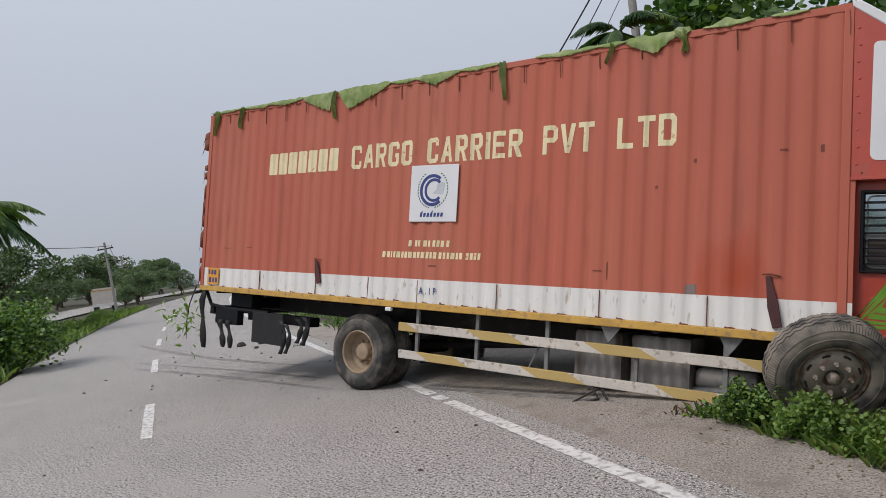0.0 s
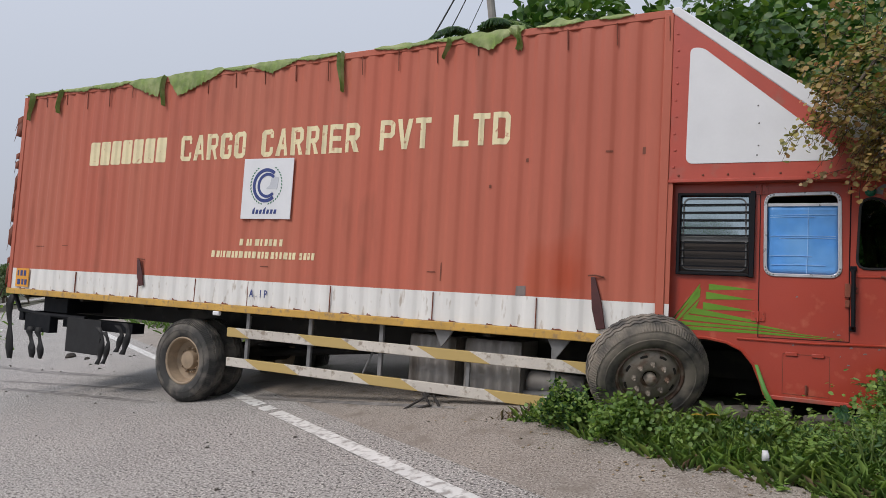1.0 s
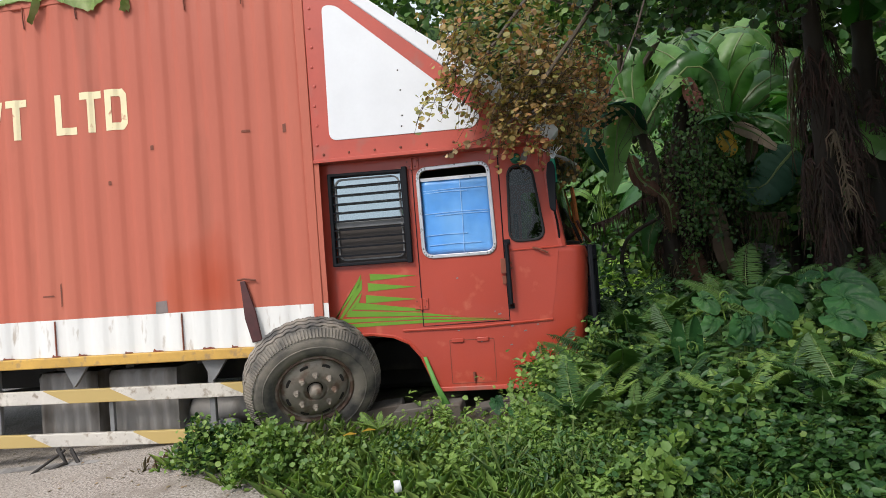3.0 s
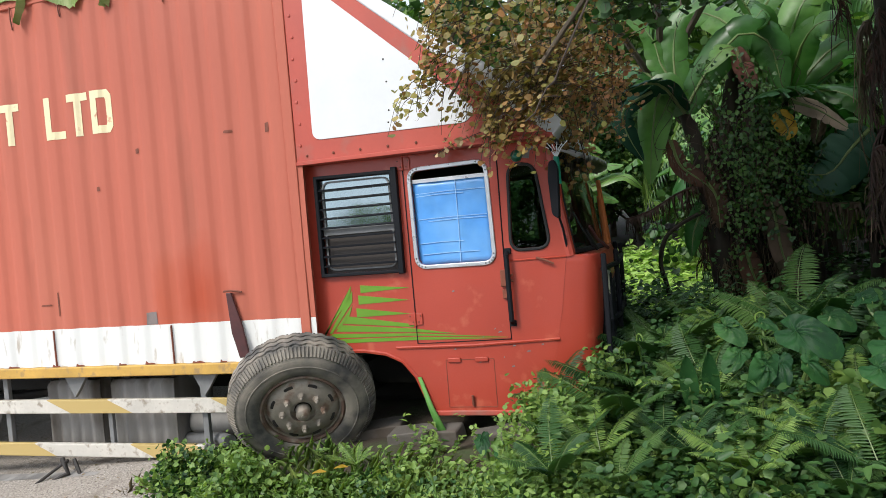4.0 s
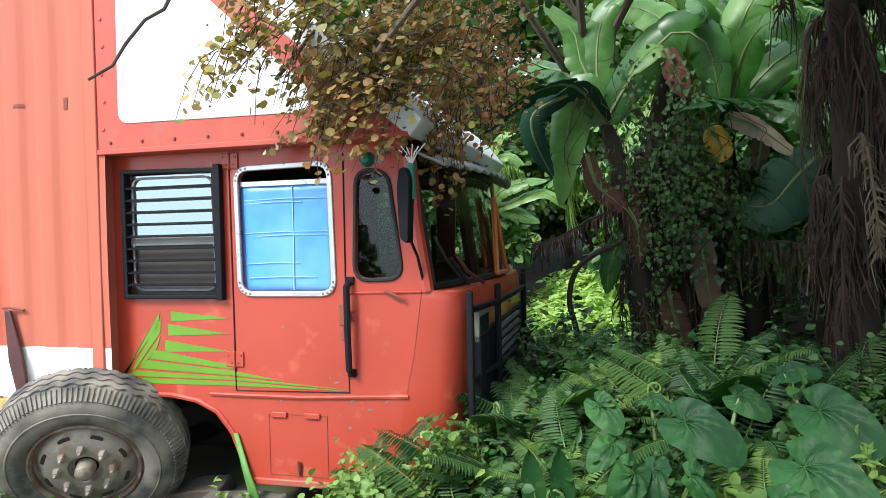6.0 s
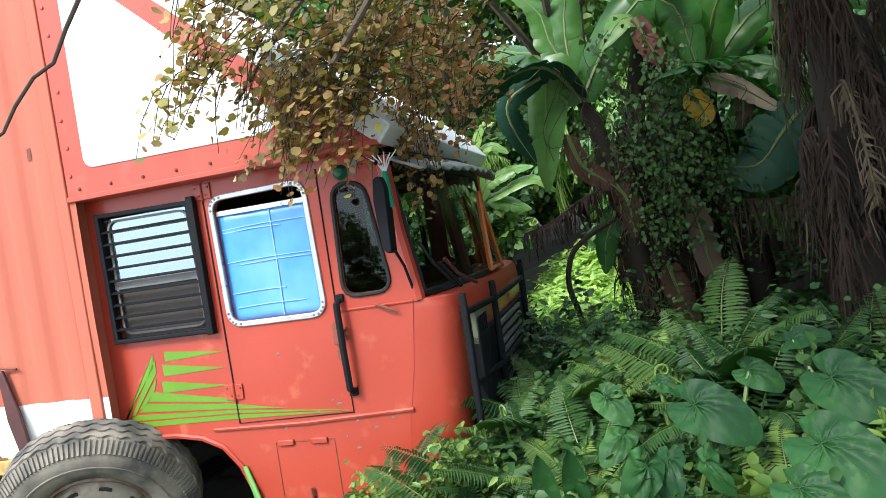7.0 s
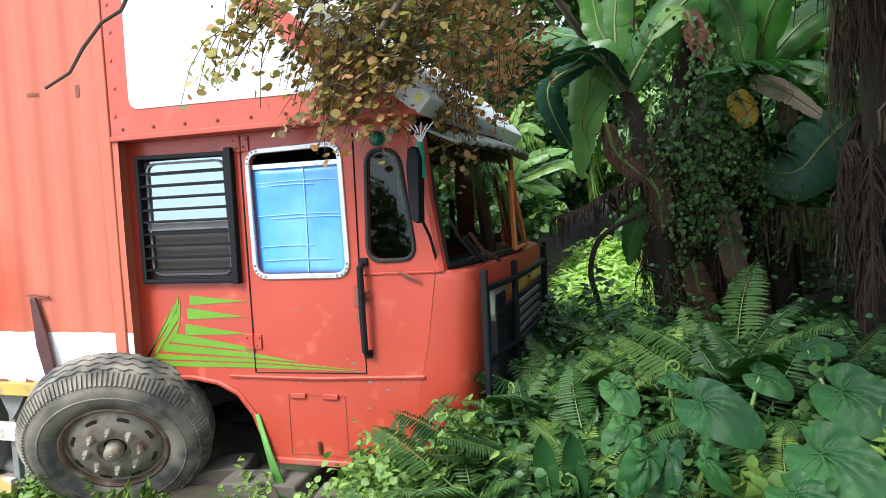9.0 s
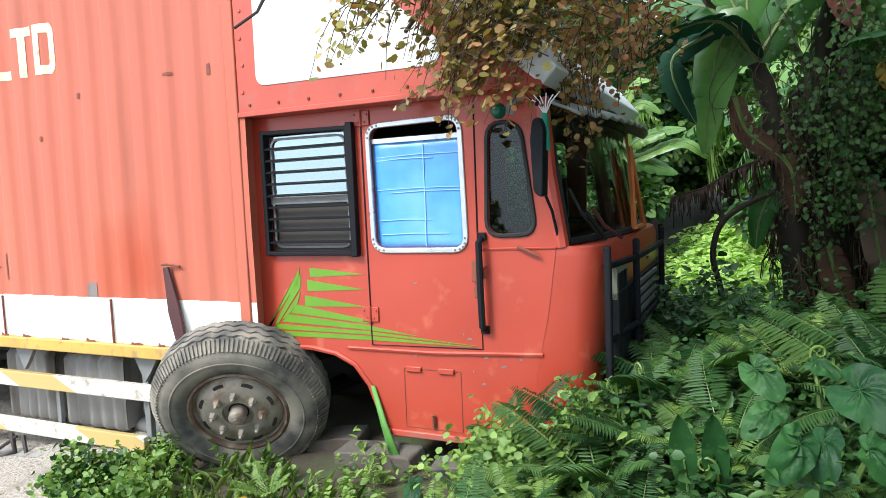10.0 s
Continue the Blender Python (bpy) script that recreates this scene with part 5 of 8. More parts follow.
def leaf_mesh(name, groups, materials):
    """One mesh of several lots of leaves: (corners, faces) with a material each."""
    vs, fs, ms, k = [], [], [], 0
    for i, (v, f) in enumerate(groups):
        vs.append(v)
        fs.append(f + k)
        ms += [i] * len(f)
        k += len(v)
    v, f = np.concatenate(vs), np.concatenate(fs)
    me = bpy.data.meshes.new(name)
    me.vertices.add(len(v))
    me.vertices.foreach_set("co", v.ravel())
    me.loops.add(len(f) * 4)
    me.loops.foreach_set("vertex_index", f.ravel().astype(np.int32))
    me.polygons.add(len(f))
    me.polygons.foreach_set("loop_start", np.arange(0, len(f) * 4, 4, dtype=np.int32))
    for m in materials:
        me.materials.append(m)
    me.polygons.foreach_set("material_index", np.array(ms, dtype=np.int32))
    me.update(calc_edges=True)
    me.validate()
    return me


def unit(rng, n, lift=0.0):
    d = rng.normal(size=(n, 3))
    d[:, 2] += lift
    return d / np.linalg.norm(d, axis=1, keepdims=True)


def ups(rng, n, loose=0.5):
    u = rng.normal(size=(n, 3)) * loose
    u[:, 2] += 1
    return u


def grounded(x, y):
    return ground_z(float(x), float(y))


# -- low weeds: leafy stalks over the verge --
def weed_height(u, v):
    h = 0.05 + 0.28 * smoothstep(1.35, 2.6, v) + 0.12 * smoothstep(3, 5, v)
    return h


def weed_lot(rng, spots, per, size, form, tall=1.0):
    B, D, Uu, L = [], [], [], []
    for x, y in spots:
        u, v = road_uv(x, y)
        h = weed_height(u, v) * rng.uniform(0.5, 1.25) * tall * (1.0 + 0.75 * noise.noise(Vector((x * 2.4, y * 2.4, 1))) + 0.3 * noise.noise(Vector((x * 6, y * 6, 4))))
        if -0.3 < x < 1.6 and y > -1.1:
            h *= 0.45
        z = grounded(x, y)
        lean = rng.normal(size=2) * 0.18
        k = rng.integers(per[0], per[1])
        t = rng.uniform(0.15, 1.0, k)
        a = rng.uniform(0, 6.28, k)
        B.append(np.stack([x + lean[0] * t * h * 2, y + lean[1] * t * h * 2, z + t * h], 1))
        D.append(np.stack([np.cos(a), np.sin(a), rng.uniform(-0.3, 0.7, k)], 1))
        Uu.append(ups(rng, k, 0.4))
        L.append(rng.uniform(size[0], size[1], k))
    return leaves(np.concatenate(B), np.concatenate(D), np.concatenate(Uu), np.concatenate(L), form)


def under_lorry(x, y):
    return -9.5 < x < 1.75 and 0.02 < y < 2.4


def spots_in(rng, n, u0, u1, v0, v1, skip=True):
    out = []
    while len(out) < n:
        u, v = rng.uniform(u0, u1), rng.uniform(v0, v1)
        x, y, _ = on_road(u, v)
        if skip and under_lorry(x, y):
            continue
        if -0.62 < x < 1.65 and -0.62 < y < 0.1:
            if rng.uniform() < 0.88:
                continue
        edge = 1.28 + 0.22 * (noise.noise(Vector((u * 1.3, 1.2, 0))) + 0.5 * noise.noise(Vector((u * 4.1, 1.2, 3))))
        if v < edge + 0.02 + 0.4 * rng.uniform() ** 2.5:
            continue
        out.append((x, y))
    return out


npr = np.random.default_rng(5)
near_spots = spots_in(npr, 7500, -4.8, 0.8, 1.3, 5.2)
# weeds under the tree take darker leaves: its shade is put into the colour
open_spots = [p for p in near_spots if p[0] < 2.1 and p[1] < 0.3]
shaded_spots = [p for p in near_spots if not (p[0] < 2.1 and p[1] < 0.3)]
a1, a2 = len(open_spots), len(shaded_spots)
lots = [weed_lot(npr, open_spots[:a1 * 2 // 5], (9, 17), (0.022, 0.045), OVAL), weed_lot(npr, open_spots[a1 * 2 // 5:a1 * 4 // 5], (10, 18), (0.018, 0.04), OVAL, 1.1), weed_lot(npr, open_spots[a1 * 4 // 5:], (10, 16), (0.03, 0.075), LANCE, 1.2),
        weed_lot(npr, shaded_spots[:a2 // 2], (9, 16), (0.025, 0.055), OVAL, 1.1), weed_lot(npr, shaded_spots[a2 // 2:a2 * 4 // 5], (9, 16), (0.03, 0.08), LANCE, 1.1), weed_lot(npr, shaded_spots[a2 * 4 // 5:], (9, 16), (0.02, 0.05), OVAL, 1.2)]
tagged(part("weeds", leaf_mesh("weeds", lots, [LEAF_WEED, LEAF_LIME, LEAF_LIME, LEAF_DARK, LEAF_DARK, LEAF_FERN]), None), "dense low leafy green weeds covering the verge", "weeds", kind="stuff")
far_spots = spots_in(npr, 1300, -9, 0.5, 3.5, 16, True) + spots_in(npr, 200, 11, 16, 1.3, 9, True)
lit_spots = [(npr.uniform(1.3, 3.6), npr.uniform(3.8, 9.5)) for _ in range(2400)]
# sunlight in the clearing is put into bright leaves, shade round it into dark
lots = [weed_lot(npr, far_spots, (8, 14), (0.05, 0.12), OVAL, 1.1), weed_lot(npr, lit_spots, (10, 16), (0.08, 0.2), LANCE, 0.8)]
tagged(part("undergrowth", leaf_mesh("undergrowth", lots, [LEAF_DARK, mat("undergrowth leaf with sunlight in colour", (0.42, 0.60, 0.16), 0.5, vary=0.15, blotch=4, bump=0.0, leafy=0.4, island=0.25)]), None), "mixed green undergrowth behind the lorry", "undergrowth", kind="stuff")


def blades(rng, spots, height, width=0.007):
    n = len(spots)
    base = np.array([(x, y, grounded(x, y)) for x, y in spots])
    a = rng.uniform(0, 6.28, n)
    way = np.stack([np.cos(a) * 0.6, np.sin(a) * 0.6, rng.uniform(0.6, 1.9, n)], 1)
    form = LANCE.copy()
    form[:, 1] *= 0.15
    form[3, 2] = -0.3
    return leaves(base, way, ups(rng, n, 0.3), rng.uniform(height[0], height[1], n), form)


gs = spots_in(npr, 9000, -4.6, 0.75, 1.2, 2.4)
lots = [blades(npr, gs, (0.06, 0.2)), blades(npr, spots_in(npr, 1600, -4, 1.0, 1.18, 1.9), (0.04, 0.13))]
tagged(part("grass", leaf_mesh("grass", lots, [GRASS, STRAW]), None), "tufts of green grass along the broken road edge", "grass", kind="stuff")
# litter leaves and crumbs at the edge
n = 260
sp = [on_road(npr.uniform(-4, 6), npr.normal(1.15, 0.18), 0.006) for _ in range(n)]
lots = [leaves(np.array(sp), np.stack([npr.normal(size=n), npr.normal(size=n), np.zeros(n)], 1), ups(npr, n, 0.1), npr.uniform(0.012, 0.035, n), OVAL)]
tagged(part("leaf_litter", leaf_mesh("litter", lots, [STRAW]), None), "dry leaf litter along the road edge", "leaf litter", kind="stuff")


# -- bushes by the front wheel --
def bush(name, at, radius, height, count, size, materials, label, form=OVAL, seed=1, stems=9, lift=0.4):
    rng = np.random.default_rng(seed)
    t = thing(name, label, "bush", Matrix.Translation(at))
    s = Shape()
    tips = []
    for i in range(stems):
        a, r = rng.uniform(0, 6.28), radius * math.sqrt(rng.uniform(0.05, 1))
        tip = Vector((r * math.cos(a), r * math.sin(a), height * rng.uniform(0.6, 1.05) * (1 - 0.45 * (r / radius) ** 2)))
        mid = Vector((tip.x * 0.45, tip.y * 0.45, tip.z * 0.6))
        s.tube([(0, 0, -0.03), mid, tip], [0.008, 0.006, 0.003], 5)
        tips.append((mid, tip))
    part("stem", s, STEM, t)
    lots = []
    for m in materials:
        k = count // len(materials)
        pick = rng.integers(0, len(tips), k)
        w = rng.uniform(0, 1.05, k)
        B = np.array([tips[p][0].lerp(tips[p][1], q) for p, q in zip(pick, w)]) + rng.normal(size=(k, 3)) * radius * 0.16
        B[:, 2] = np.maximum(B[:, 2], 0.02)
        lots.append(leaves(B, unit(rng, k, lift), ups(rng, k, 0.5), rng.uniform(size * 0.6, size * 1.3, k), form))
    part("foliage", leaf_mesh("foliage", lots, materials), None, t)
    return t


for i, (x, y, r, h, c, sz) in enumerate(((-0.58, -0.66, 0.25, 0.42, 1100, 0.045), (-0.12, -0.86, 0.25, 0.36, 1100, 0.05), (-0.85, -0.45, 0.16, 0.22, 350, 0.04), (0.35, -0.95, 0.25, 0.2, 500, 0.045), (0.9, -0.85, 0.3, 0.2, 500, 0.04), (1.75, -0.42, 0.30, 0.55, 1200, 0.045), (2.1, -0.22, 0.25, 0.7, 900, 0.045), (1.5, -1.1, 0.4, 0.28, 900, 0.04), (2.3, -0.9, 0.35, 0.34, 900, 0.045))):
    bush("bush", (x, y, grounded(x, y)), r, h, int(c * 1.4), sz * 0.78, [LEAF_WEED, LEAF_LIME] if i % 2 else [LEAF_FERN, LEAF_LIME, LEAF_WEED], "leafy green weed bush at the road edge", seed=30 + i, stems=12)


rb2 = random.Random(63)
for i in range(12):
    x, y = rb2.uniform(1.6, 2.75), rb2.uniform(-1.35, -0.75)
    bush("bush", (x, y, grounded(x, y)), rb2.uniform(0.14, 0.22), rb2.uniform(0.24, 0.36), 650, 0.03, [LEAF_LIME, LEAF_LIME, LEAF_WEED], "small leafy bush of young green shoots", OVAL, 300 + i, 12)
for i in range(22):
    x, y = rb2.uniform(0.2, 4.2), rb2.uniform(-1.75, -0.35)
    if road_uv(x, y)[1] < 1.75 or x < 1.7 and y > -0.85:
        continue
    lime = rb2.random() < 0.55
    bush("bush", (x, y, grounded(x, y)), rb2.uniform(0.16, 0.32), rb2.uniform(0.26, 0.46), rb2.randint(260, 520), rb2.choice((0.03, 0.04, 0.05)), [LEAF_LIME, LEAF_WEED] if lime else [LEAF_WEED, LEAF_DARK], "small leafy bush of young green shoots" if lime else "low dark green weed bush on the verge", rb2.choice((OVAL, LANCE, OVAL)), 100 + i, 10)


# -- ferns --
def frond_mesh(rng, length, droop):
    """One frond along +x, arching; pinnae in pairs."""
    B, D, L, Uu = [], [], [], []
    n = 38
    pts = []
    for i in range(n + 1):
        t = i / n
        pts.append(Vector((length * t * (1 - 0.25 * droop * t), 0.02 * math.sin(3 * t), length * (1.05 * t - droop * 0.75 * t * t))))
    for i in range(3, n + 1):
        t = i / n
        w = length * 0.19 * math.sin(math.pi * (0.12 + 0.86 * t)) ** 0.8
        d = (pts[i] - pts[i - 1]).normalized()
        for sgn in (1, -1):
            B.append(pts[i])
            D.append((d.x * 0.35, sgn, d.z * 0.35 - 0.22 + rng.normal() * 0.06))
            Uu.append((-d.z, 0, d.x))
            L.append(w * rng.uniform(0.85, 1.1))
    form = LANCE.copy()
    form[:, 1] *= 0.40
    v, f = leaves(B, D, Uu, L, form)
    return pts, v, f


def make_fern(seed, size, count, lime=False):
    rng = np.random.default_rng(seed)
    t = thing("fern", "green feathery fern among the weeds", "fern", group="ferns on the verge")
    for k in range(count):
        pts, v, f = frond_mesh(rng, size * rng.uniform(0.7, 1.1), rng.uniform(0.45, 0.95))
        me = leaf_mesh("frond", [(v, f)], [LEAF_LIME if lime else LEAF_FERN])
        a = 2 * math.pi * (k + rng.uniform(-0.3, 0.3)) / count
        ob = part("frond", me, None, t, at=Matrix.Rotation(a, 4, "Z"))
        part("midrib", Shape().tube(pts[::5], [0.005 - 0.0006 * q for q in range(len(pts[::5]))], 4), STEM, ob)
    return t


ferns = [make_fern(3, 0.58, 7), make_fern(4, 0.42, 7, True), make_fern(9, 0.62, 6)]
FERN_SPOTS = [(1.85, -1.15, 0, 0.6), (2.6, -0.3, 1, 0.9), (2.15, -0.45, 0, 0.95), (1.7, -0.15, 2, 0.7), (3.9, -1.25, 2, 0.9), (4.5, -1.5, 1, 1.0), (2.42, 0.05, 0, 1.0), (2.62, 0.35, 1, 1.1), (2.2, 0.25, 2, 0.9), (3.28, 0.0, 2, 1.15), (3.55, 0.25, 0, 1.2), (2.9, 0.5, 1, 1.1), (1.95, -0.55, 1, 0.9), (2.35, -0.75, 0, 0.8), (3.05, -1.05, 1, 0.8), (2.75, -0.95, 2, 0.6), (4.0, -0.3, 2, 1.2), (4.35, 0.3, 0, 1.4),
              (3.75, -0.75, 1, 1.0), (4.2, -1.0, 0, 1.1), (4.8, -0.6, 2, 1.2), (1.55, -0.75, 1, 0.7), (0.55, -0.55, 1, 0.55), (-0.4, -0.72, 0, 0.5), (3.9, 0.6, 2, 1.0), (3.4, 0.5, 0, 0.9), (5.2, 0.4, 0, 1.3), (2.0, 0.75, 1, 1.0), (3.35, -1.5, 1, 0.75), (2.15, -1.25, 2, 0.5), (3.0, -1.45, 0, 0.7), (3.7, -1.6, 2, 0.8), (4.05, -1.7, 1, 0.9), (4.5, -1.75, 0, 0.9), (3.3, -1.75, 2, 0.6), (2.35, -0.1, 0, 1.15), (2.3, 0.3, 2, 1.1), (2.45, 0.6, 0, 1.1), (2.2, -0.15, 2, 0.9), (2.95, -1.15, 0, 0.85), (3.5, -1.3, 1, 0.95), (3.85, -1.35, 0, 1.0), (3.9, -1.0, 1, 1.0), (4.15, -1.45, 2, 1.0), (2.7, -1.25, 1, 0.8), (2.5, -1.0, 0, 0.8), (3.15, -1.3, 2, 0.75), (4.4, -0.8, 1, 1.1), (4.6, -1.3, 0, 1.0), (1.9, -0.75, 0, 0.8), (2.05, -0.9, 1, 0.8), (2.09, 0.96, 0, 1.0), (2.4, 0.43, 2, 1.05), (2.2, 0.04, 0, 0.95), (2.39, -0.17, 2, 0.9), (2.15, -0.3, 0, 0.85), (2.56, 0.55, 0, 1.0), (3.29, 0.43, 2, 1.15), (3.47, 0.31, 0, 1.1), (2.99, -0.81, 1, 0.8), (2.2, -0.72, 0, 0.7), (2.62, -0.26, 2, 0.9), (2.81, -0.62, 1, 0.7), (3.3, -0.55, 1, 0.9), (2.66, -1.18, 1, 0.8), (2.4, -0.98, 0, 0.8), (3.26, 0.64, 2, 1.2), (2.75, 0.9, 0, 1.1), (2.3, 1.2, 2, 1.0)]
for i, (x, y, k, s) in enumerate(FERN_SPOTS):
    m = Matrix.Translation((x, y, grounded(x, y) + (0.30 if x > 1.6 else 0.12))) @ Matrix.Rotation(i * 2.399, 4, "Z") @ Matrix.Scale(s, 4)
    if i < 3:
        ferns[i].matrix_basis = m
    else:
        copy_thing(ferns[k], m)


# -- taro plants: great heart-shaped leaves on stalks --
def heart_leaf(length, rng):
    s, rings, n = Shape(), 6, 36
    out = []
    for i in range(n + 1):
        a = -math.pi + 2 * math.pi * i / n
        c = math.cos(a)
        r = 0.62 + 0.38 * c ** 3 if c > 0 else 0.62 - 0.10 * abs(c) + 0.0
        notch = 1 - 0.72 * math.exp(-((abs(a) - math.pi) / 0.22) ** 2)
        out.append((a, r * notch * (1 if c > 0 else 1.0)))
    rows = []
    droop = rng.uniform(0.45, 0.9)
    for k in range(rings + 1):
        q = k / rings
        row = []
        for a, r in out:
            rr = r * q * length * 0.62
            x, y = rr * math.cos(a), rr * math.sin(a) * 0.78
            fold = 0.10 * abs(y) + 0.005 * length * math.cos(a * 11) * q
            row.append((x, y, fold - droop * (max(0, x) ** 2) / length * 0.9 - 0.25 * y * y / length - 0.12 * max(0, -x) + 0.008 * math.sin(a * 7 + k)))
        rows.append(row)
    s.sheet(rows)
    veins = []
    for a in (0.0, 0.55, -0.55, 1.05, -1.05, 1.65, -1.65, 2.3, -2.3):
        j = int((a + math.pi) / (2 * math.pi) * n)
        veins.append(Shape().tube([(rows[k][j][0], rows[k][j][1], rows[k][j][2] + 0.002) for k in range(rings)], [0.0022 * (1 - 0.15 * k) * length * 2 for k in range(rings)], 4))
    return s, veins


# root of the plant; each leaf's joint and tip, and the way its upper side faces
def taro_plant(root, leaf_list, seed, label="taro plant with broad heart-shaped green leaves"):
    rng = random.Random(seed)
    root = Vector((root[0], root[1], grounded(*root)))
    t = thing("taro_plant", label, "taro plant", Matrix.Translation(root), "taro plants")
    for joint, tip, face in leaf_list:
        joint, tip, face = Vector(joint) - root, Vector(tip) - root, Vector(face)
        ahead = (tip - joint)
        size = ahead.length / 0.80
        ahead.normalize()
        side = face.cross(ahead).normalized()
        m = Matrix((ahead, side, ahead.cross(side))).transposed().to_4x4()
        s, veins = heart_leaf(size, rng)
        lf = part("leaf", s, LEAF_TARO, t, at=Matrix.Translation(joint) @ m, smooth=180)
        for vs in veins:
            part("vein", vs, VEIN, lf)
        part("stalk", Shape().tube([(0, 0, -0.03), joint * 0.55 + Vector((0, 0.03, joint.z * 0.15)), joint], [0.015, 0.011, 0.007], 6), STEM, t)
    return t


OPEN = (-0.15, -0.72, 0.68)
taro_plant((2.95, -0.25), [((2.76, -0.29, 0.53), (2.85, -0.40, 0.44), OPEN), ((2.79, -0.39, 0.41), (2.69, -0.51, 0.38), OPEN), ((2.96, -0.08, 0.46), (3.05, -0.14, 0.44), (0.1, -0.5, 0.85))], 1, "small taro plant with heart-shaped green leaves")
taro_plant((3.12, -0.35), [((3.07, -0.43, 0.50), (3.27, -0.60, 0.43), OPEN), ((3.3, -0.1, 0.45), (3.42, -0.2, 0.40), OPEN)], 2)
taro_plant((3.42, -0.80), [((3.35, -0.96, 0.57), (3.50, -1.17, 0.50), (-0.3, -0.6, 0.74)), ((3.26, -1.04, 0.50), (3.37, -1.20, 0.45), (-0.2, -0.5, 0.84))], 3, "large taro plant with blistered dark green leaves")
taro_plant((3.60, -0.40), [((3.50, -0.52, 0.55), (3.65, -0.73, 0.47), (-0.35, -0.7, 0.62)), ((3.51, 0.08, 0.47), (3.66, 0.0, 0.52), (0.0, -0.35, 0.93))], 4)
taro_plant((2.92, -0.60), [((2.87, -0.73, 0.46), (2.79, -0.86, 0.37), (0.4, -0.8, 0.4)), ((2.94, -0.68, 0.44), (2.90, -0.80, 0.34), (-0.5, -0.8, 0.3)), ((3.06, -0.72, 0.44), (3.08, -0.82, 0.33), (-0.8, -0.55, 0.2))], 5, "young taro plant with half-folded greyish leaves")
taro_plant((4.30, -0.40), [((4.25, -0.5, 0.62), (4.42, -0.68, 0.54), OPEN), ((4.5, -0.2, 0.7), (4.7, -0.35, 0.62), OPEN), ((4.1, -0.85, 0.56), (4.25, -1.02, 0.48), OPEN)], 6)
taro_plant((4.90, -1.0), [((4.85, -1.1, 0.62), (5.02, -1.28, 0.54), OPEN), ((5.1, -0.8, 0.7), (5.3, -0.95, 0.62), OPEN), ((4.6, -1.2, 0.58), (4.75, -1.38, 0.5), OPEN)], 7)
taro_plant((1.35, -0.5), [((1.35, -0.52, 0.15), (1.37, -0.64, 0.10), OPEN), ((1.47, -0.6, 0.11), (1.55, -0.7, 0.06), OPEN), ((1.8, -0.6, 0.2), (1.78, -0.74, 0.14), OPEN)], 8, "small taro plant with heart-shaped green leaves")
for i, (x, y, h, m) in enumerate(((3.2, -0.75, 0.5, LEAF_WEED), (3.15, -0.2, 0.5, LEAF_FERN), (3.5, -0.2, 0.58, LEAF_FERN), (3.62, -0.75, 0.6, LEAF_LIME), (3.75, -0.45, 0.62, LEAF_WEED), (2.75, -0.75, 0.42, LEAF_LIME), (3.3, -1.2, 0.42, LEAF_WEED), (2.6, -0.15, 0.4, LEAF_FERN), (4.0, -0.9, 0.55, LEAF_WEED), (4.3, -1.2, 0.5, LEAF_LIME))):
    bush("bush", (x, y, grounded(x, y)), 0.16, h + 0.12, 260, 0.06, [m], "leafy weed shoots between the taro leaves", LANCE if i % 2 else OVAL, 500 + i, 8)
# two upright lance leaves
for x0, tip, sd in ((2.51, (2.53, -0.63, 0.55), 1), (2.61, (2.62, -0.62, 0.54), 2)):
    s = Shape().sheet([[(0.045 * w * math.sin(math.pi * min(1, 0.08 + 0.92 * q)) ** 0.7 + 0.01 * q, -0.012 * abs(w) - 0.03 * q * q, 0.30 * q) for w in (-1, -0.5, 0, 0.5, 1)] for q in [i / 10 for i in range(11)]])
    t = thing("lance_leaf", "upright dark green lance-shaped leaf among the weeds", "leaf", Matrix.Translation((x0, -0.64, 0.24)) @ Matrix.Rotation(0.15 * sd, 4, "Z"))
    part("blade", s, LEAF_TARO, t, smooth=180)
    part("stalk", Shape().tube([(0, 0, grounded(x0, -0.64) - 0.24), (0, 0, -0.1), (0.005, -0.01, 0.12)], [0.007, 0.006, 0.003], 5), STEM, t)


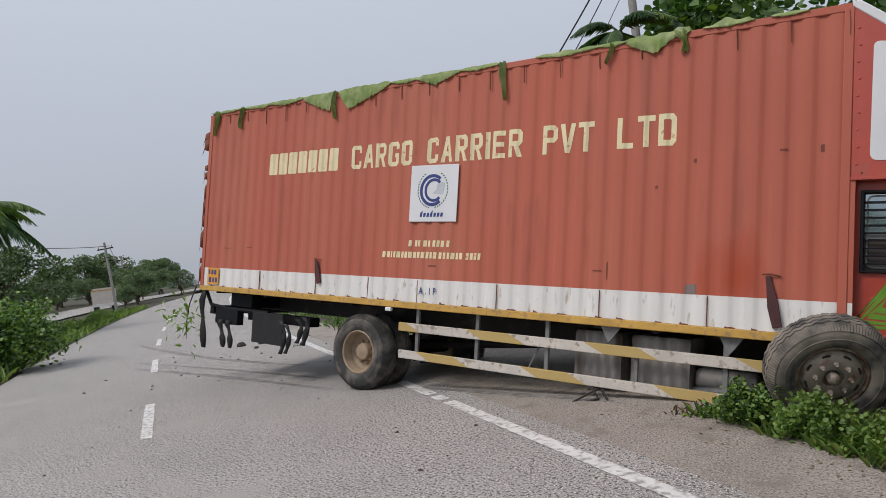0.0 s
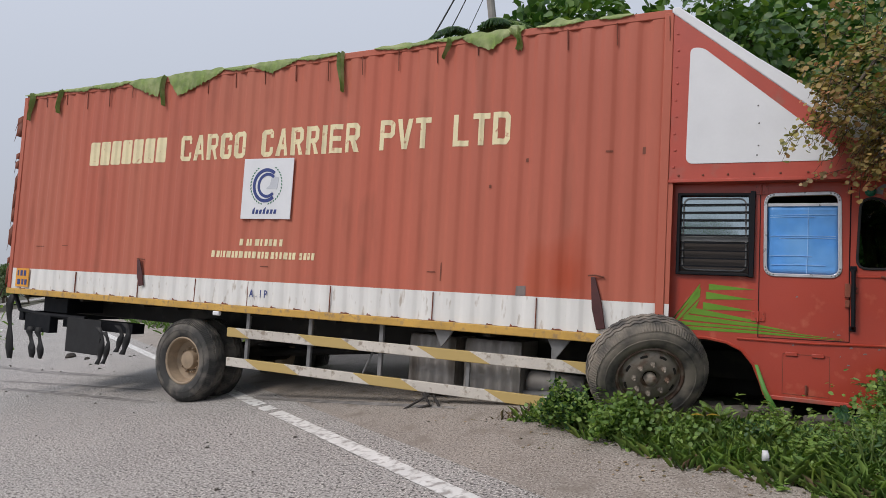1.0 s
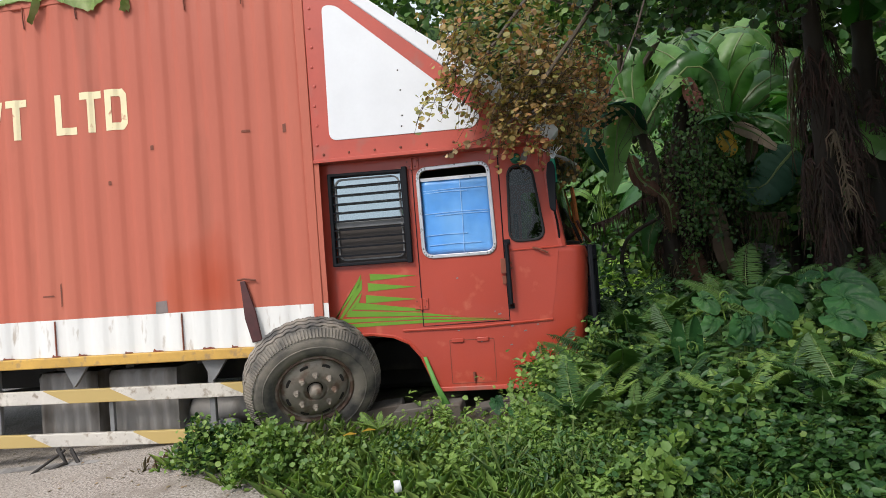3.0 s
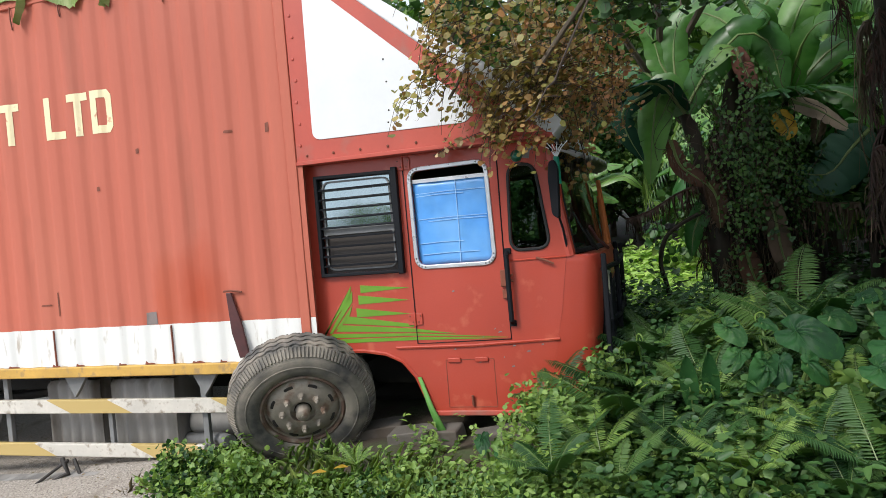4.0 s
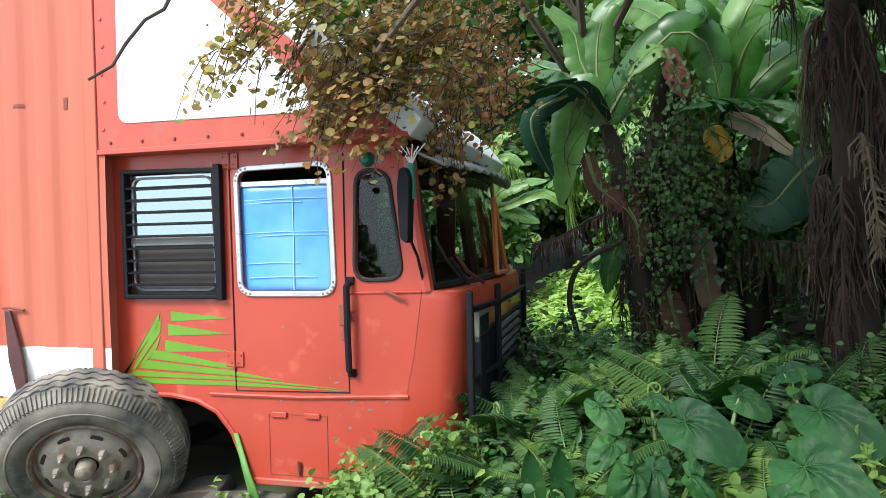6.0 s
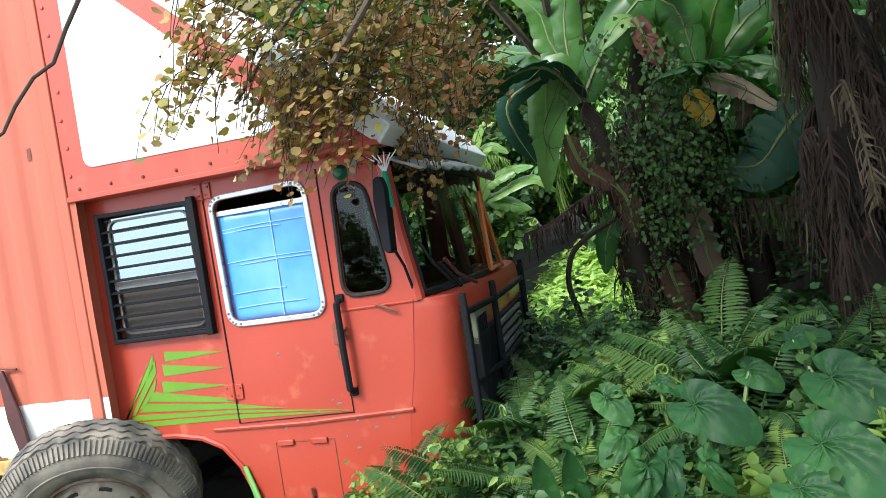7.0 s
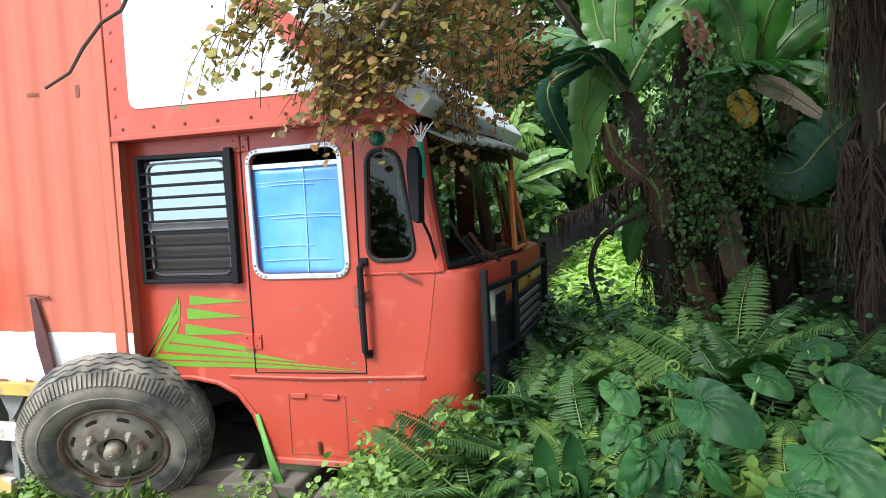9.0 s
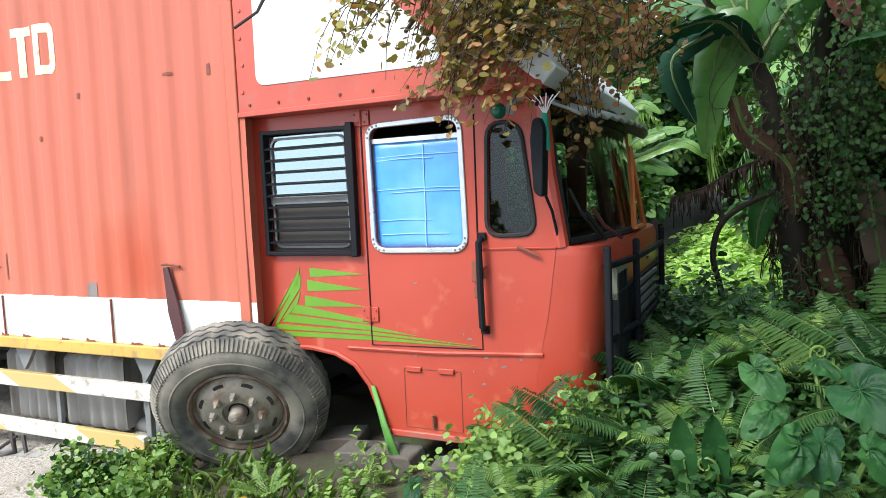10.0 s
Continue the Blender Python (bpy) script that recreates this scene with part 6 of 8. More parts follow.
# -- banana plants --
def banana_blade(rng, length, width, arch, torn, side_droop):
    """A blade along +x that arches down, split into strips from edge to midrib."""
    s, mid = Shape(), []
    n = 28
    for i in range(n + 1):
        t = i / n
        ang = arch[0] + (arch[1] - arch[0]) * t
        if i == 0:
            mid.append(Vector((0, 0, 0)))
        else:
            mid.append(mid[-1] + Vector((math.cos(ang), 0, math.sin(ang))) * (length / n))

    def half(t):
        return width * (math.sin(math.pi * min(1, 0.10 + 0.9 * t)) ** 0.55) * (1 if t < 0.93 else max(0.05, (1 - t) / 0.07))
    for sgn in (1, -1):
        cuts = [0.0]
        while cuts[-1] < 1:
            cuts.append(min(1.0, cuts[-1] + (rng.uniform(0.05, 0.4) if torn < 0.5 else rng.uniform(0.018, 0.06))))
        for a, b in zip(cuts[:-1], cuts[1:]):
            m = max(2, int((b - a) * n))
            skew, drop = rng.uniform(-0.03, 0.05) * torn * 2, side_droop * rng.uniform(0.6, 1.5)
            rows = []
            for j in range(m + 1):
                t = a + (b - a) * j / m
                f = t * n
                i = min(n - 1, int(f))
                p = mid[i].lerp(mid[i + 1], f - i)
                d = (mid[i + 1] - mid[i]).normalized()
                up = Vector((-d.z, 0, d.x))
                w = half(t)
                pinch = torn * 0.10 * (1 if j in (0, m) else 0)
                rows.append([p + Vector((0, sgn * w * q * (1 - pinch * q), 0)) + d * (skew * q + 0.12 * w * q) + up * (0.20 * w * q - drop * w * q * q) - Vector((0, 0, drop * w * 0.5 * q * q)) for q in (0, 0.35, 0.7, 1.0)])
            s.sheet(rows)
    return s, mid


def banana(at, height, lean, fronds, dead, seed, label, radius=0.11, green=None):
    rng = random.Random(seed)
    t = thing("banana_plant", label, "banana plant", Matrix.Translation(at), "banana plants")
    n = 8
    pts = [Vector((lean[0] * (i / n) ** 1.4, lean[1] * (i / n) ** 1.4, height * i / n)) for i in range(n + 1)]
    part("trunk", Shape().tube(pts, [radius * (1.15 - 0.6 * i / n) * (1 + 0.06 * math.sin(i * 2.3)) for i in range(n + 1)], 14), STEM_BANANA, t)
    top = pts[-1]
    for yaw, rise, fall, length, width, torn in fronds:
        s, mid = banana_blade(rng, length, width, (radians(rise), radians(fall)), torn, 0.35)
        stalk = 0.3
        off = Vector((math.cos(radians(rise)), 0, math.sin(radians(rise)))) * stalk
        m = Matrix.Translation(top) @ Matrix.Rotation(radians(yaw), 4, "Z")
        lf = part("leaf", s, green or LEAF_BANANA, t, at=m @ Matrix.Translation(off), smooth=60)
        part("midrib", Shape().tube([-off, -off * 0.5] + mid[::4], [0.028, 0.022] + [0.016 * (1 - 0.12 * k) for k in range(len(mid[::4]))], 6), STEM, lf)
    for yaw, z, length, width in dead:
        s, mid = banana_blade(rng, length, width, (radians(-50), radians(-95)), 1.0, 1.9)
        i = int(z / height * n)
        m = Matrix.Translation(pts[min(i, n)] + Vector((0, 0, z - pts[min(i, n)].z))) @ Matrix.Rotation(radians(yaw), 4, "Z") @ Matrix.Translation((radius * 0.7, 0, 0))
        lf = part("dead_leaf", s, LEAF_DEAD, t, at=m, smooth=60, label="dry brown hanging leaf")
        part("midrib", Shape().tube(mid[::4], [0.016 * (1 - 0.12 * k) for k in range(len(mid[::4]))], 5), LEAF_DEAD, lf)
    return t


def fan(rng, k, rise=(45, 75), fall=(-60, -10), length=(1.5, 2.1), width=(0.22, 0.30), torn=0.3, start=0):
    return [(start + i * 137.5 % 360, rng.uniform(*rise), rng.uniform(*fall), rng.uniform(*length), rng.uniform(*width), torn) for i in range(k)]


rb = random.Random(17)
DRY_TAN = mat("tan dry banana leaf", (0.13, 0.095, 0.06), 0.85, vary=0.35, grain=30, blotch=4, bump=0.2, leafy=0.15, island=0.35, tint=(0.09, 0.065, 0.045))
DRY_DARK = mat("dark brown dry banana leaf", (0.035, 0.022, 0.015), 0.85, vary=0.35, grain=30, blotch=4, bump=0.2, leafy=0.1, island=0.45, tint=(0.07, 0.034, 0.022))
LEAF_BROWN = mat("crumpled brown banana leaf", (0.13, 0.062, 0.04), 0.8, vary=0.35, grain=25, blotch=5, bump=0.3, leafy=0.15, rand=0.35, tint=(0.06, 0.03, 0.02))
DRY_PALE = mat("bleached dry banana leaf", (0.42, 0.33, 0.25), 0.85, vary=0.3, grain=25, blotch=5, bump=0.2, leafy=0.2, rand=0.2)
# shaded and sunlit copies of the banana leaf: the light is in the colour
LEAF_DULL = mat("blue-green banana leaf with part shade in colour", (0.03, 0.085, 0.05), 0.55, vary=0.2, grain=18, blotch=3, bump=0.06, leafy=0.15, spec=0.3)
LEAF_SHADE = mat("banana leaf with shade in colour", (0.014, 0.05, 0.028), 0.7, vary=0.15, grain=18, blotch=2, bump=0.05, leafy=0.08, spec=0.12)
LEAF_LIT = mat("banana leaf with sunlight in colour", (0.12, 0.27, 0.065), 0.35, vary=0.3, grain=22, blotch=6, bump=0.12, leafy=0.45, rand=0.4, tint=(0.24, 0.40, 0.13))


def along(points, n):
    """n + 1 even steps on a smooth line through points."""
    pts = [Vector(p) for p in points]
    pts = [pts[0] * 2 - pts[1]] + pts + [pts[-1] * 2 - pts[-2]]
    out = []
    for i in range(n + 1):
        f = (len(pts) - 3) * i / n
        k = min(len(pts) - 4, int(f))
        u = f - k
        a, b, c, d = pts[k:k + 4]
        out.append(0.5 * ((2 * b) + (c - a) * u + (2 * a - 5 * b + 4 * c - d) * u * u + (3 * b - a - 3 * c + d) * u ** 3))
    return out


def blade_on(points, width, face, rng, fold=0.34, tear=0.2):
    """A banana blade on a given midrib, its upper side towards face, torn here and there."""
    n = 30
    mid, s = along(points, n), Shape()
    face = Vector(face).normalized()
    for sgn in (1, -1):
        cuts = [0]
        while cuts[-1] < n:
            cuts.append(min(n, cuts[-1] + max(2, int(n * rng.uniform(tear * 0.4, tear * 2)))))
        for a, b in zip(cuts[:-1], cuts[1:]):
            slip, sag = rng.uniform(-0.06, 0.10), rng.uniform(0.6, 1.5)
            rows = []
            for i in range(a, b + 1):
                d = (mid[min(n, i + 1)] - mid[max(0, i - 1)]).normalized()
                side = d.cross(face).normalized() * sgn
                up = side.cross(d) * sgn
                t = i / n
                w = width * max(0.03, math.sin(math.pi * min(1, 0.14 + 0.86 * t))) ** 0.6
                gap = 0.13 if i in (a, b) else 0.0
                rows.append([mid[i] + side * w * q * (1 - gap * q) + d * (0.2 + slip) * w * q * q + up * (0.15 * q - fold * sag * q * q + 0.03 * math.sin(i * 2.1 + q * 3)) * w for q in (0, 0.3, 0.6, 0.85, 1.0)])
            s.sheet(rows)
    return s, mid


def fringe_on(points, length, rng, step=0.016, spread=0.055, ribbon=0.011):
    """A dead leaf: thin shreds that hang from its rib."""
    pts = along(points, 24)
    s = Shape()
    total = sum((b - a).length for a, b in zip(pts[:-1], pts[1:]))
    for sgn in (1, -1):
        for k in range(int(total / step)):
            f = (k + rng.uniform(0, 0.9)) * step / total * 24
            i = min(23, int(f))
            p = pts[i].lerp(pts[i + 1], min(1, f - i))
            d = (pts[i + 1] - pts[i]).normalized()
            side = d.cross(Vector((0, 0, 1)))
            side = (side.normalized() if side.length > 0.1 else Vector((1, 0, 0))) * sgn
            L, out, w = length * rng.uniform(0.35, 1.1), spread * rng.uniform(0.2, 1.2), ribbon * rng.uniform(0.5, 1.4)
            turn = Vector((rng.uniform(-1, 1), rng.uniform(-1, 1), 0)).normalized()
            sway = Vector((rng.uniform(-1, 1), rng.uniform(-1, 1), 0)) * L * 0.12
            rows = []
            for q in (0, 0.2, 0.45, 0.75, 1.0):
                c = p + side * out * min(1, 2.2 * q) + d * 0.1 * L * q + sway * q * q * 1.6 - Vector((0, 0, L * (q ** 1.3)))
                e = (d * (1 - q) + turn * q) * w * (1 - 0.75 * q)
                rows.append([c - e, c + e])
            s.sheet(rows)
    return s, pts


def banana_clump(root, stem, radius, leaves_on, dry, seed, label):
    """A banana plant by its stem line, green leaves (rib, width, face, material) and dry ones (rib, hang, material)."""
    rng = random.Random(seed)
    root = Vector((root[0], root[1], grounded(*root)))
    t = thing("banana_plant", label, "banana plant", Matrix.Translation(root), "banana plants")
    line = along([Vector((0, 0, -0.1))] + [Vector(p) - root for p in stem], 14)
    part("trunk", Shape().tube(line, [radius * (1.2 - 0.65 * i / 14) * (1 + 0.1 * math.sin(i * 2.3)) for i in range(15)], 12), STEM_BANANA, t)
    for rib, width, face, m in leaves_on:
        s, mid = blade_on([Vector(p) - root for p in rib], width, face, rng)
        lf = part("leaf", s, m, t, smooth=60)
        part("midrib", Shape().tube(mid[::3], [0.017 * (1 - 0.09 * k) for k in range(len(mid[::3]))], 6), STEM, lf)
    for rib, hang, m in dry:
        s, mid = fringe_on([Vector(p) - root for p in rib], hang, rng)
        lf = part("dead_leaf", s, m, t, smooth=60, label="dry brown leaf hanging in shreds")
        part("midrib", Shape().tube(mid[::4], [0.012 * (1 - 0.1 * k) for k in range(len(mid[::4]))], 5), m, lf)
    return t


def shreds(x, y, z0, z1, k, r=0.14, hang=(0.25, 0.6)):
    """Ribs of dry leaves bent down round a stem."""
    out = []
    for i in range(k):
        a, z, q = rb.uniform(0, 6.28), rb.uniform(z0, z1), rb.uniform(0.25, 0.6)
        c, s = math.cos(a), math.sin(a)
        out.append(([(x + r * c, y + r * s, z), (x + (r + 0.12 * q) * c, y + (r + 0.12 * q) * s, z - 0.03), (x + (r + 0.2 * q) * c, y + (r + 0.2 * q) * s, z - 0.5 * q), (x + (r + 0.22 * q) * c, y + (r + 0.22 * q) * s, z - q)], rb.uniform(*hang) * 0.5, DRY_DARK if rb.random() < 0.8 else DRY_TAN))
    return out


FRONT = (-0.1, -0.9, 0.35)
# the plant whose leaves hang between cab and thicket
# leaf by leaf, the sunlit, plain or shaded copy of the colour
banana_clump((2.92, 2.1), [(2.99, 2.05, 0.54), (2.97, 2.05, 1.02), (2.94, 2.05, 1.45), (2.90, 2.05, 1.67)], 0.085, [
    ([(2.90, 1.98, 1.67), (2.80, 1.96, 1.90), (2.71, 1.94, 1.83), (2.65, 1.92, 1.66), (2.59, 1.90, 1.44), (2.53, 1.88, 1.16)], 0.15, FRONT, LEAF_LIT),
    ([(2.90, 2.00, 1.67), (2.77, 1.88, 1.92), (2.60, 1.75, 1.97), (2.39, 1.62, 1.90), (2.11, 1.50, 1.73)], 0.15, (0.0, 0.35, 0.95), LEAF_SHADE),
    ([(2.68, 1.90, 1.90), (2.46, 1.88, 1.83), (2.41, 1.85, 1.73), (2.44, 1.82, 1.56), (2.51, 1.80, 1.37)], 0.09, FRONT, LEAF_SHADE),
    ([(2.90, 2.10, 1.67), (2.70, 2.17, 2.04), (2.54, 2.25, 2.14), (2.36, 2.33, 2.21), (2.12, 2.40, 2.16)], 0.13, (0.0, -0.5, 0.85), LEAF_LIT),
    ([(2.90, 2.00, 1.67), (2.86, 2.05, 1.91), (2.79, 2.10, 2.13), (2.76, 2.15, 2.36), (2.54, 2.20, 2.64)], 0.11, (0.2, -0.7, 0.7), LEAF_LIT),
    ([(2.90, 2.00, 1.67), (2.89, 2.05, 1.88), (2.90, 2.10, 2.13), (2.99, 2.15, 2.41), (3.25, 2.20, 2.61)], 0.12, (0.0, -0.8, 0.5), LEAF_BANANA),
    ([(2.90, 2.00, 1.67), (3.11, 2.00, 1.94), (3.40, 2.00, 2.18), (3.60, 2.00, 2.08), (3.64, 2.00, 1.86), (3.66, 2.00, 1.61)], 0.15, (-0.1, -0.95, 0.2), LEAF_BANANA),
    ([(2.97, 2.00, 0.96), (2.89, 2.00, 0.83), (2.80, 2.00, 0.67), (2.75, 2.00, 0.47)], 0.09, FRONT, LEAF_BANANA),
], [
    ([(2.94, 1.95, 1.08), (2.70, 1.95, 1.02), (2.49, 1.95, 0.93), (2.28, 1.95, 0.90)], 0.2, DRY_DARK),
    ([(2.90, 1.95, 1.10), (2.81, 1.95, 1.20), (2.73, 1.95, 1.36), (2.73, 1.95, 1.50)], 0.1, DRY_TAN),
    ([(2.96, 1.95, 1.04), (2.98, 1.95, 0.85), (2.99, 1.95, 0.68)], 0.1, DRY_TAN),
], 1, "banana plant with broad hanging green leaves")
# crumpled brown leaves that hang from its stem
banana_clump((3.02, 2.15), [(2.99, 2.12, 0.34), (3.11, 2.12, 0.93), (3.23, 2.12, 1.53), (3.38, 2.12, 2.04)], 0.09, [
    ([(2.75, 1.93, 1.48), (2.79, 1.93, 1.26), (2.90, 1.93, 1.13), (2.98, 1.93, 1.04)], 0.075, FRONT, LEAF_BROWN),
    ([(2.97, 1.92, 1.07), (3.02, 1.92, 0.94), (3.01, 1.92, 0.68)], 0.085, FRONT, LEAF_BROWN),
    ([(3.35, 1.90, 2.08), (3.39, 1.90, 1.90), (3.45, 1.90, 1.73)], 0.075, FRONT, LEAF_BROWN),
    ([(3.41, 1.85, 0.88), (3.42, 1.85, 0.63), (3.44, 1.85, 0.32), (3.58, 1.85, -0.02)], 0.085, (-0.2, -0.9, 0.3), DRY_TAN),
    ([(3.17, 1.90, 0.46), (3.19, 1.90, 0.26), (3.26, 1.90, -0.05)], 0.09, FRONT, LEAF_BROWN),
    ([(3.30, 1.90, 0.92), (3.37, 1.90, 0.85), (3.40, 1.90, 0.74)], 0.06, FRONT, LEAF_BROWN),
], shreds(3.00, 2.12, 0.2, 1.5, 16, 0.08, (0.3, 0.7)), 21, "leaning banana stem hung with crumpled brown leaves")
banana_clump((3.15, 2.2), [(3.20, 2.20, 0.23), (3.29, 2.20, 0.88), (3.39, 2.20, 1.50), (3.57, 2.20, 2.27)], 0.13, [
    ([(3.57, 2.20, 2.27), (3.44, 2.10, 2.51), (3.25, 2.00, 2.57), (3.00, 1.90, 2.42)], 0.14, (0, -0.4, 0.9), LEAF_BANANA),
    ([(3.57, 2.20, 2.27), (3.78, 2.13, 2.45), (4.05, 2.07, 2.39), (4.21, 2.00, 2.12)], 0.14, (0, -0.4, 0.9), LEAF_LIT),
], shreds(3.22, 2.18, -0.1, 1.9, 34, 0.14, (0.3, 0.8)), 3, "old banana stem wrapped in climbers and dry leaves")
banana_clump((3.5, 2.35), [(3.45, 2.35, 0.16), (3.56, 2.35, 0.82), (3.69, 2.35, 1.43), (3.77, 2.35, 1.69)], 0.12, [
    ([(4.14, 1.75, 1.25), (4.01, 1.82, 1.12), (3.85, 1.88, 0.96), (3.62, 1.95, 1.01)], 0.2, (0.15, -0.85, 0.5), LEAF_DULL),
    ([(3.54, 1.72, 1.53), (3.56, 1.72, 1.47), (3.59, 1.72, 1.38), (3.56, 1.72, 1.30)], 0.08, FRONT, LEAF_YELLOW),
    ([(3.65, 1.85, 1.58), (3.76, 1.85, 1.52), (3.87, 1.85, 1.44), (4.08, 1.85, 1.22)], 0.075, (0.1, -0.9, 0.4), DRY_PALE),
    ([(3.91, 2.15, 1.43), (3.89, 2.15, 1.31), (3.85, 2.15, 1.18)], 0.06, FRONT, DRY_TAN),
    ([(4.17, 2.30, 1.78), (4.01, 2.30, 1.69), (3.85, 2.30, 1.60)], 0.03, FRONT, LEAF_BANANA),
], [
    ([(4.09, 2.10, 0.65), (3.84, 2.10, 0.70), (3.60, 2.10, 0.79)], 0.42, DRY_TAN),
    ([(4.08, 2.30, 1.35), (4.04, 2.30, 1.22), (4.00, 2.30, 1.12)], 0.2, DRY_PALE),
] + shreds(3.46, 2.3, -0.1, 1.5, 20, 0.14, (0.3, 0.8)), 4, "old banana plant with shredded dry leaves and a dark low blade")
# pale leaves behind the cab's nose, sunlight put into their colour
banana_clump((2.1, 3.3), [(1.64, 3.30, 0.63), (1.68, 3.30, 0.85), (1.74, 3.30, 1.08)], 0.03, [
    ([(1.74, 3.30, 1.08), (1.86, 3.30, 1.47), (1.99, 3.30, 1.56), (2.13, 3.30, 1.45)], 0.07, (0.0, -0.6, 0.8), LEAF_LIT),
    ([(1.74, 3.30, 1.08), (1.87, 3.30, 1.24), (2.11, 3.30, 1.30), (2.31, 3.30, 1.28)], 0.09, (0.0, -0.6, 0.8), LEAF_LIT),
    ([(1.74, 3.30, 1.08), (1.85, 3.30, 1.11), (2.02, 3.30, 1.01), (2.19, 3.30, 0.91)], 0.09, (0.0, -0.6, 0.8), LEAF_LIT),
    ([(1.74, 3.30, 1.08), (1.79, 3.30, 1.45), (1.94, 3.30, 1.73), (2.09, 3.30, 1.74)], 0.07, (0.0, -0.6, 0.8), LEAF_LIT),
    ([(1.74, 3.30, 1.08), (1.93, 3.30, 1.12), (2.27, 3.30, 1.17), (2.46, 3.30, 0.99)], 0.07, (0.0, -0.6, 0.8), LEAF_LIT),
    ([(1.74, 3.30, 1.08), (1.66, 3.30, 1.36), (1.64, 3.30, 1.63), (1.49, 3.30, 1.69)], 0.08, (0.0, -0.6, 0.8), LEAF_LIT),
], [([(2.69, 3.20, 1.54), (2.58, 3.20, 1.34), (2.44, 3.20, 0.97)], 0.3, LEAF_LIME), ([(1.82, 3.30, 1.59), (1.96, 3.30, 1.51), (2.12, 3.30, 1.38)], 0.2, LEAF_LIME)], 2, "young banana plant with bright thin leaves")
# a brighter one between the dark stems, its light put into the colour
banana_clump((3.75, 2.4), [(3.75, 2.4, 0.6), (3.72, 2.35, 1.2), (3.7, 2.3, 1.55)], 0.07, [
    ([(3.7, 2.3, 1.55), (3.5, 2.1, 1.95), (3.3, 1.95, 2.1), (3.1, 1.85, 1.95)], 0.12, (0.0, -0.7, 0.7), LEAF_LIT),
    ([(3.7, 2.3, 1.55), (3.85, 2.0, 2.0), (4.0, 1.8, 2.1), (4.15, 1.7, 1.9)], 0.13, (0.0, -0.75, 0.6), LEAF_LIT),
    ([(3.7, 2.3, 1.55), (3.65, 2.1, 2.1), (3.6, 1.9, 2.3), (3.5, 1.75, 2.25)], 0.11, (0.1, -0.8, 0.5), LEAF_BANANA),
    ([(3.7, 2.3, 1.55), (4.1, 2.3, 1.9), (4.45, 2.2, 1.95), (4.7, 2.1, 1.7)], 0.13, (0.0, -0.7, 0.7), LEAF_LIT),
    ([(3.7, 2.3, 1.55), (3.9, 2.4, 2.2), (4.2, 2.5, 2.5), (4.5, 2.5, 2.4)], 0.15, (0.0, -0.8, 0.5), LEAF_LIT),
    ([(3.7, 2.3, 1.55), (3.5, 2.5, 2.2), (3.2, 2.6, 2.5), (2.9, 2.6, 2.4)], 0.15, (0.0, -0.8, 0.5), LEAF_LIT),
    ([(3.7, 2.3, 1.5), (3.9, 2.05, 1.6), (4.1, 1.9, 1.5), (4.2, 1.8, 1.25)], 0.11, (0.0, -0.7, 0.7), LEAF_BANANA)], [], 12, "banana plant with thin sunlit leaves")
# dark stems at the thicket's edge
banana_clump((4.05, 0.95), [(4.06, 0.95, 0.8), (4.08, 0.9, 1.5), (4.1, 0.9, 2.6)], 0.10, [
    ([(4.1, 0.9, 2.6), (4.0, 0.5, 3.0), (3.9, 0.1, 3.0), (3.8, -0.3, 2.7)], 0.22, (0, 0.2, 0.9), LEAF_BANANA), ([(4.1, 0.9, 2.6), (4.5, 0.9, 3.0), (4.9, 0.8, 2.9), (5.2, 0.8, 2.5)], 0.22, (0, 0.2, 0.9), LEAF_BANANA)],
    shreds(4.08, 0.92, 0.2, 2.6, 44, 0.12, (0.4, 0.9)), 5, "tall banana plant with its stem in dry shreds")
banana_clump((4.7, 1.6), [(4.7, 1.6, 0.8), (4.72, 1.6, 1.5), (4.75, 1.6, 2.2)], 0.14, [
    ([(4.75, 1.6, 2.2), (5.0, 1.3, 2.6), (5.3, 1.0, 2.6), (5.5, 0.8, 2.2)], 0.22, (0, 0.2, 0.9), LEAF_BANANA), ([(4.75, 1.6, 2.2), (4.6, 1.1, 2.6), (4.5, 0.7, 2.5), (4.45, 0.4, 2.1)], 0.22, (0, 0.4, 0.9), LEAF_BANANA)], shreds(4.72, 1.6, 0.6, 2.0, 12), 6, "banana plant with shredded dry leaves")
banana((4.0, 4.6, grounded(4.0, 4.6)), 1.7, (0.1, 0.0), fan(rb, 9, (40, 75), (-70, -10), (1.3, 1.9), start=70), [], 6, "young banana plant with bright leaves")
banana((4.6, 3.4, grounded(4.6, 3.4)), 1.3, (0.1, 0.0), fan(rb, 9, (40, 75), (-70, -10), (1.2, 1.7), start=10), [], 16, "young banana plant with bright leaves")
# plants beyond x = 4 get the darker leaf, the rest painted sunlight
for i, (x, y, h) in enumerate(((3.5, 3.3, 1.5), (4.3, 2.7, 1.6), (3.9, 5.6, 1.9), (5.0, 4.6, 1.9), (4.1, 4.1, 1.3), (4.6, 6.2, 2.2))):
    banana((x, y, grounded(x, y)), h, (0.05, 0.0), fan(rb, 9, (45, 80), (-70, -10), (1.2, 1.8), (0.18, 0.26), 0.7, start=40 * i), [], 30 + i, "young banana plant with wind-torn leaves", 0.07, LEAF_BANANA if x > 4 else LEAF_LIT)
banana((5.6, 1.3, grounded(5.6, 1.3)), 2.6, (0.0, 0.0), fan(rb, 8, start=33), [], 8, "banana plant in the thicket")
banana((5.3, 3.6, grounded(5.3, 3.6)), 1.9, (0.0, 0.0), fan(rb, 8, start=63), [], 9, "banana plant in the thicket")
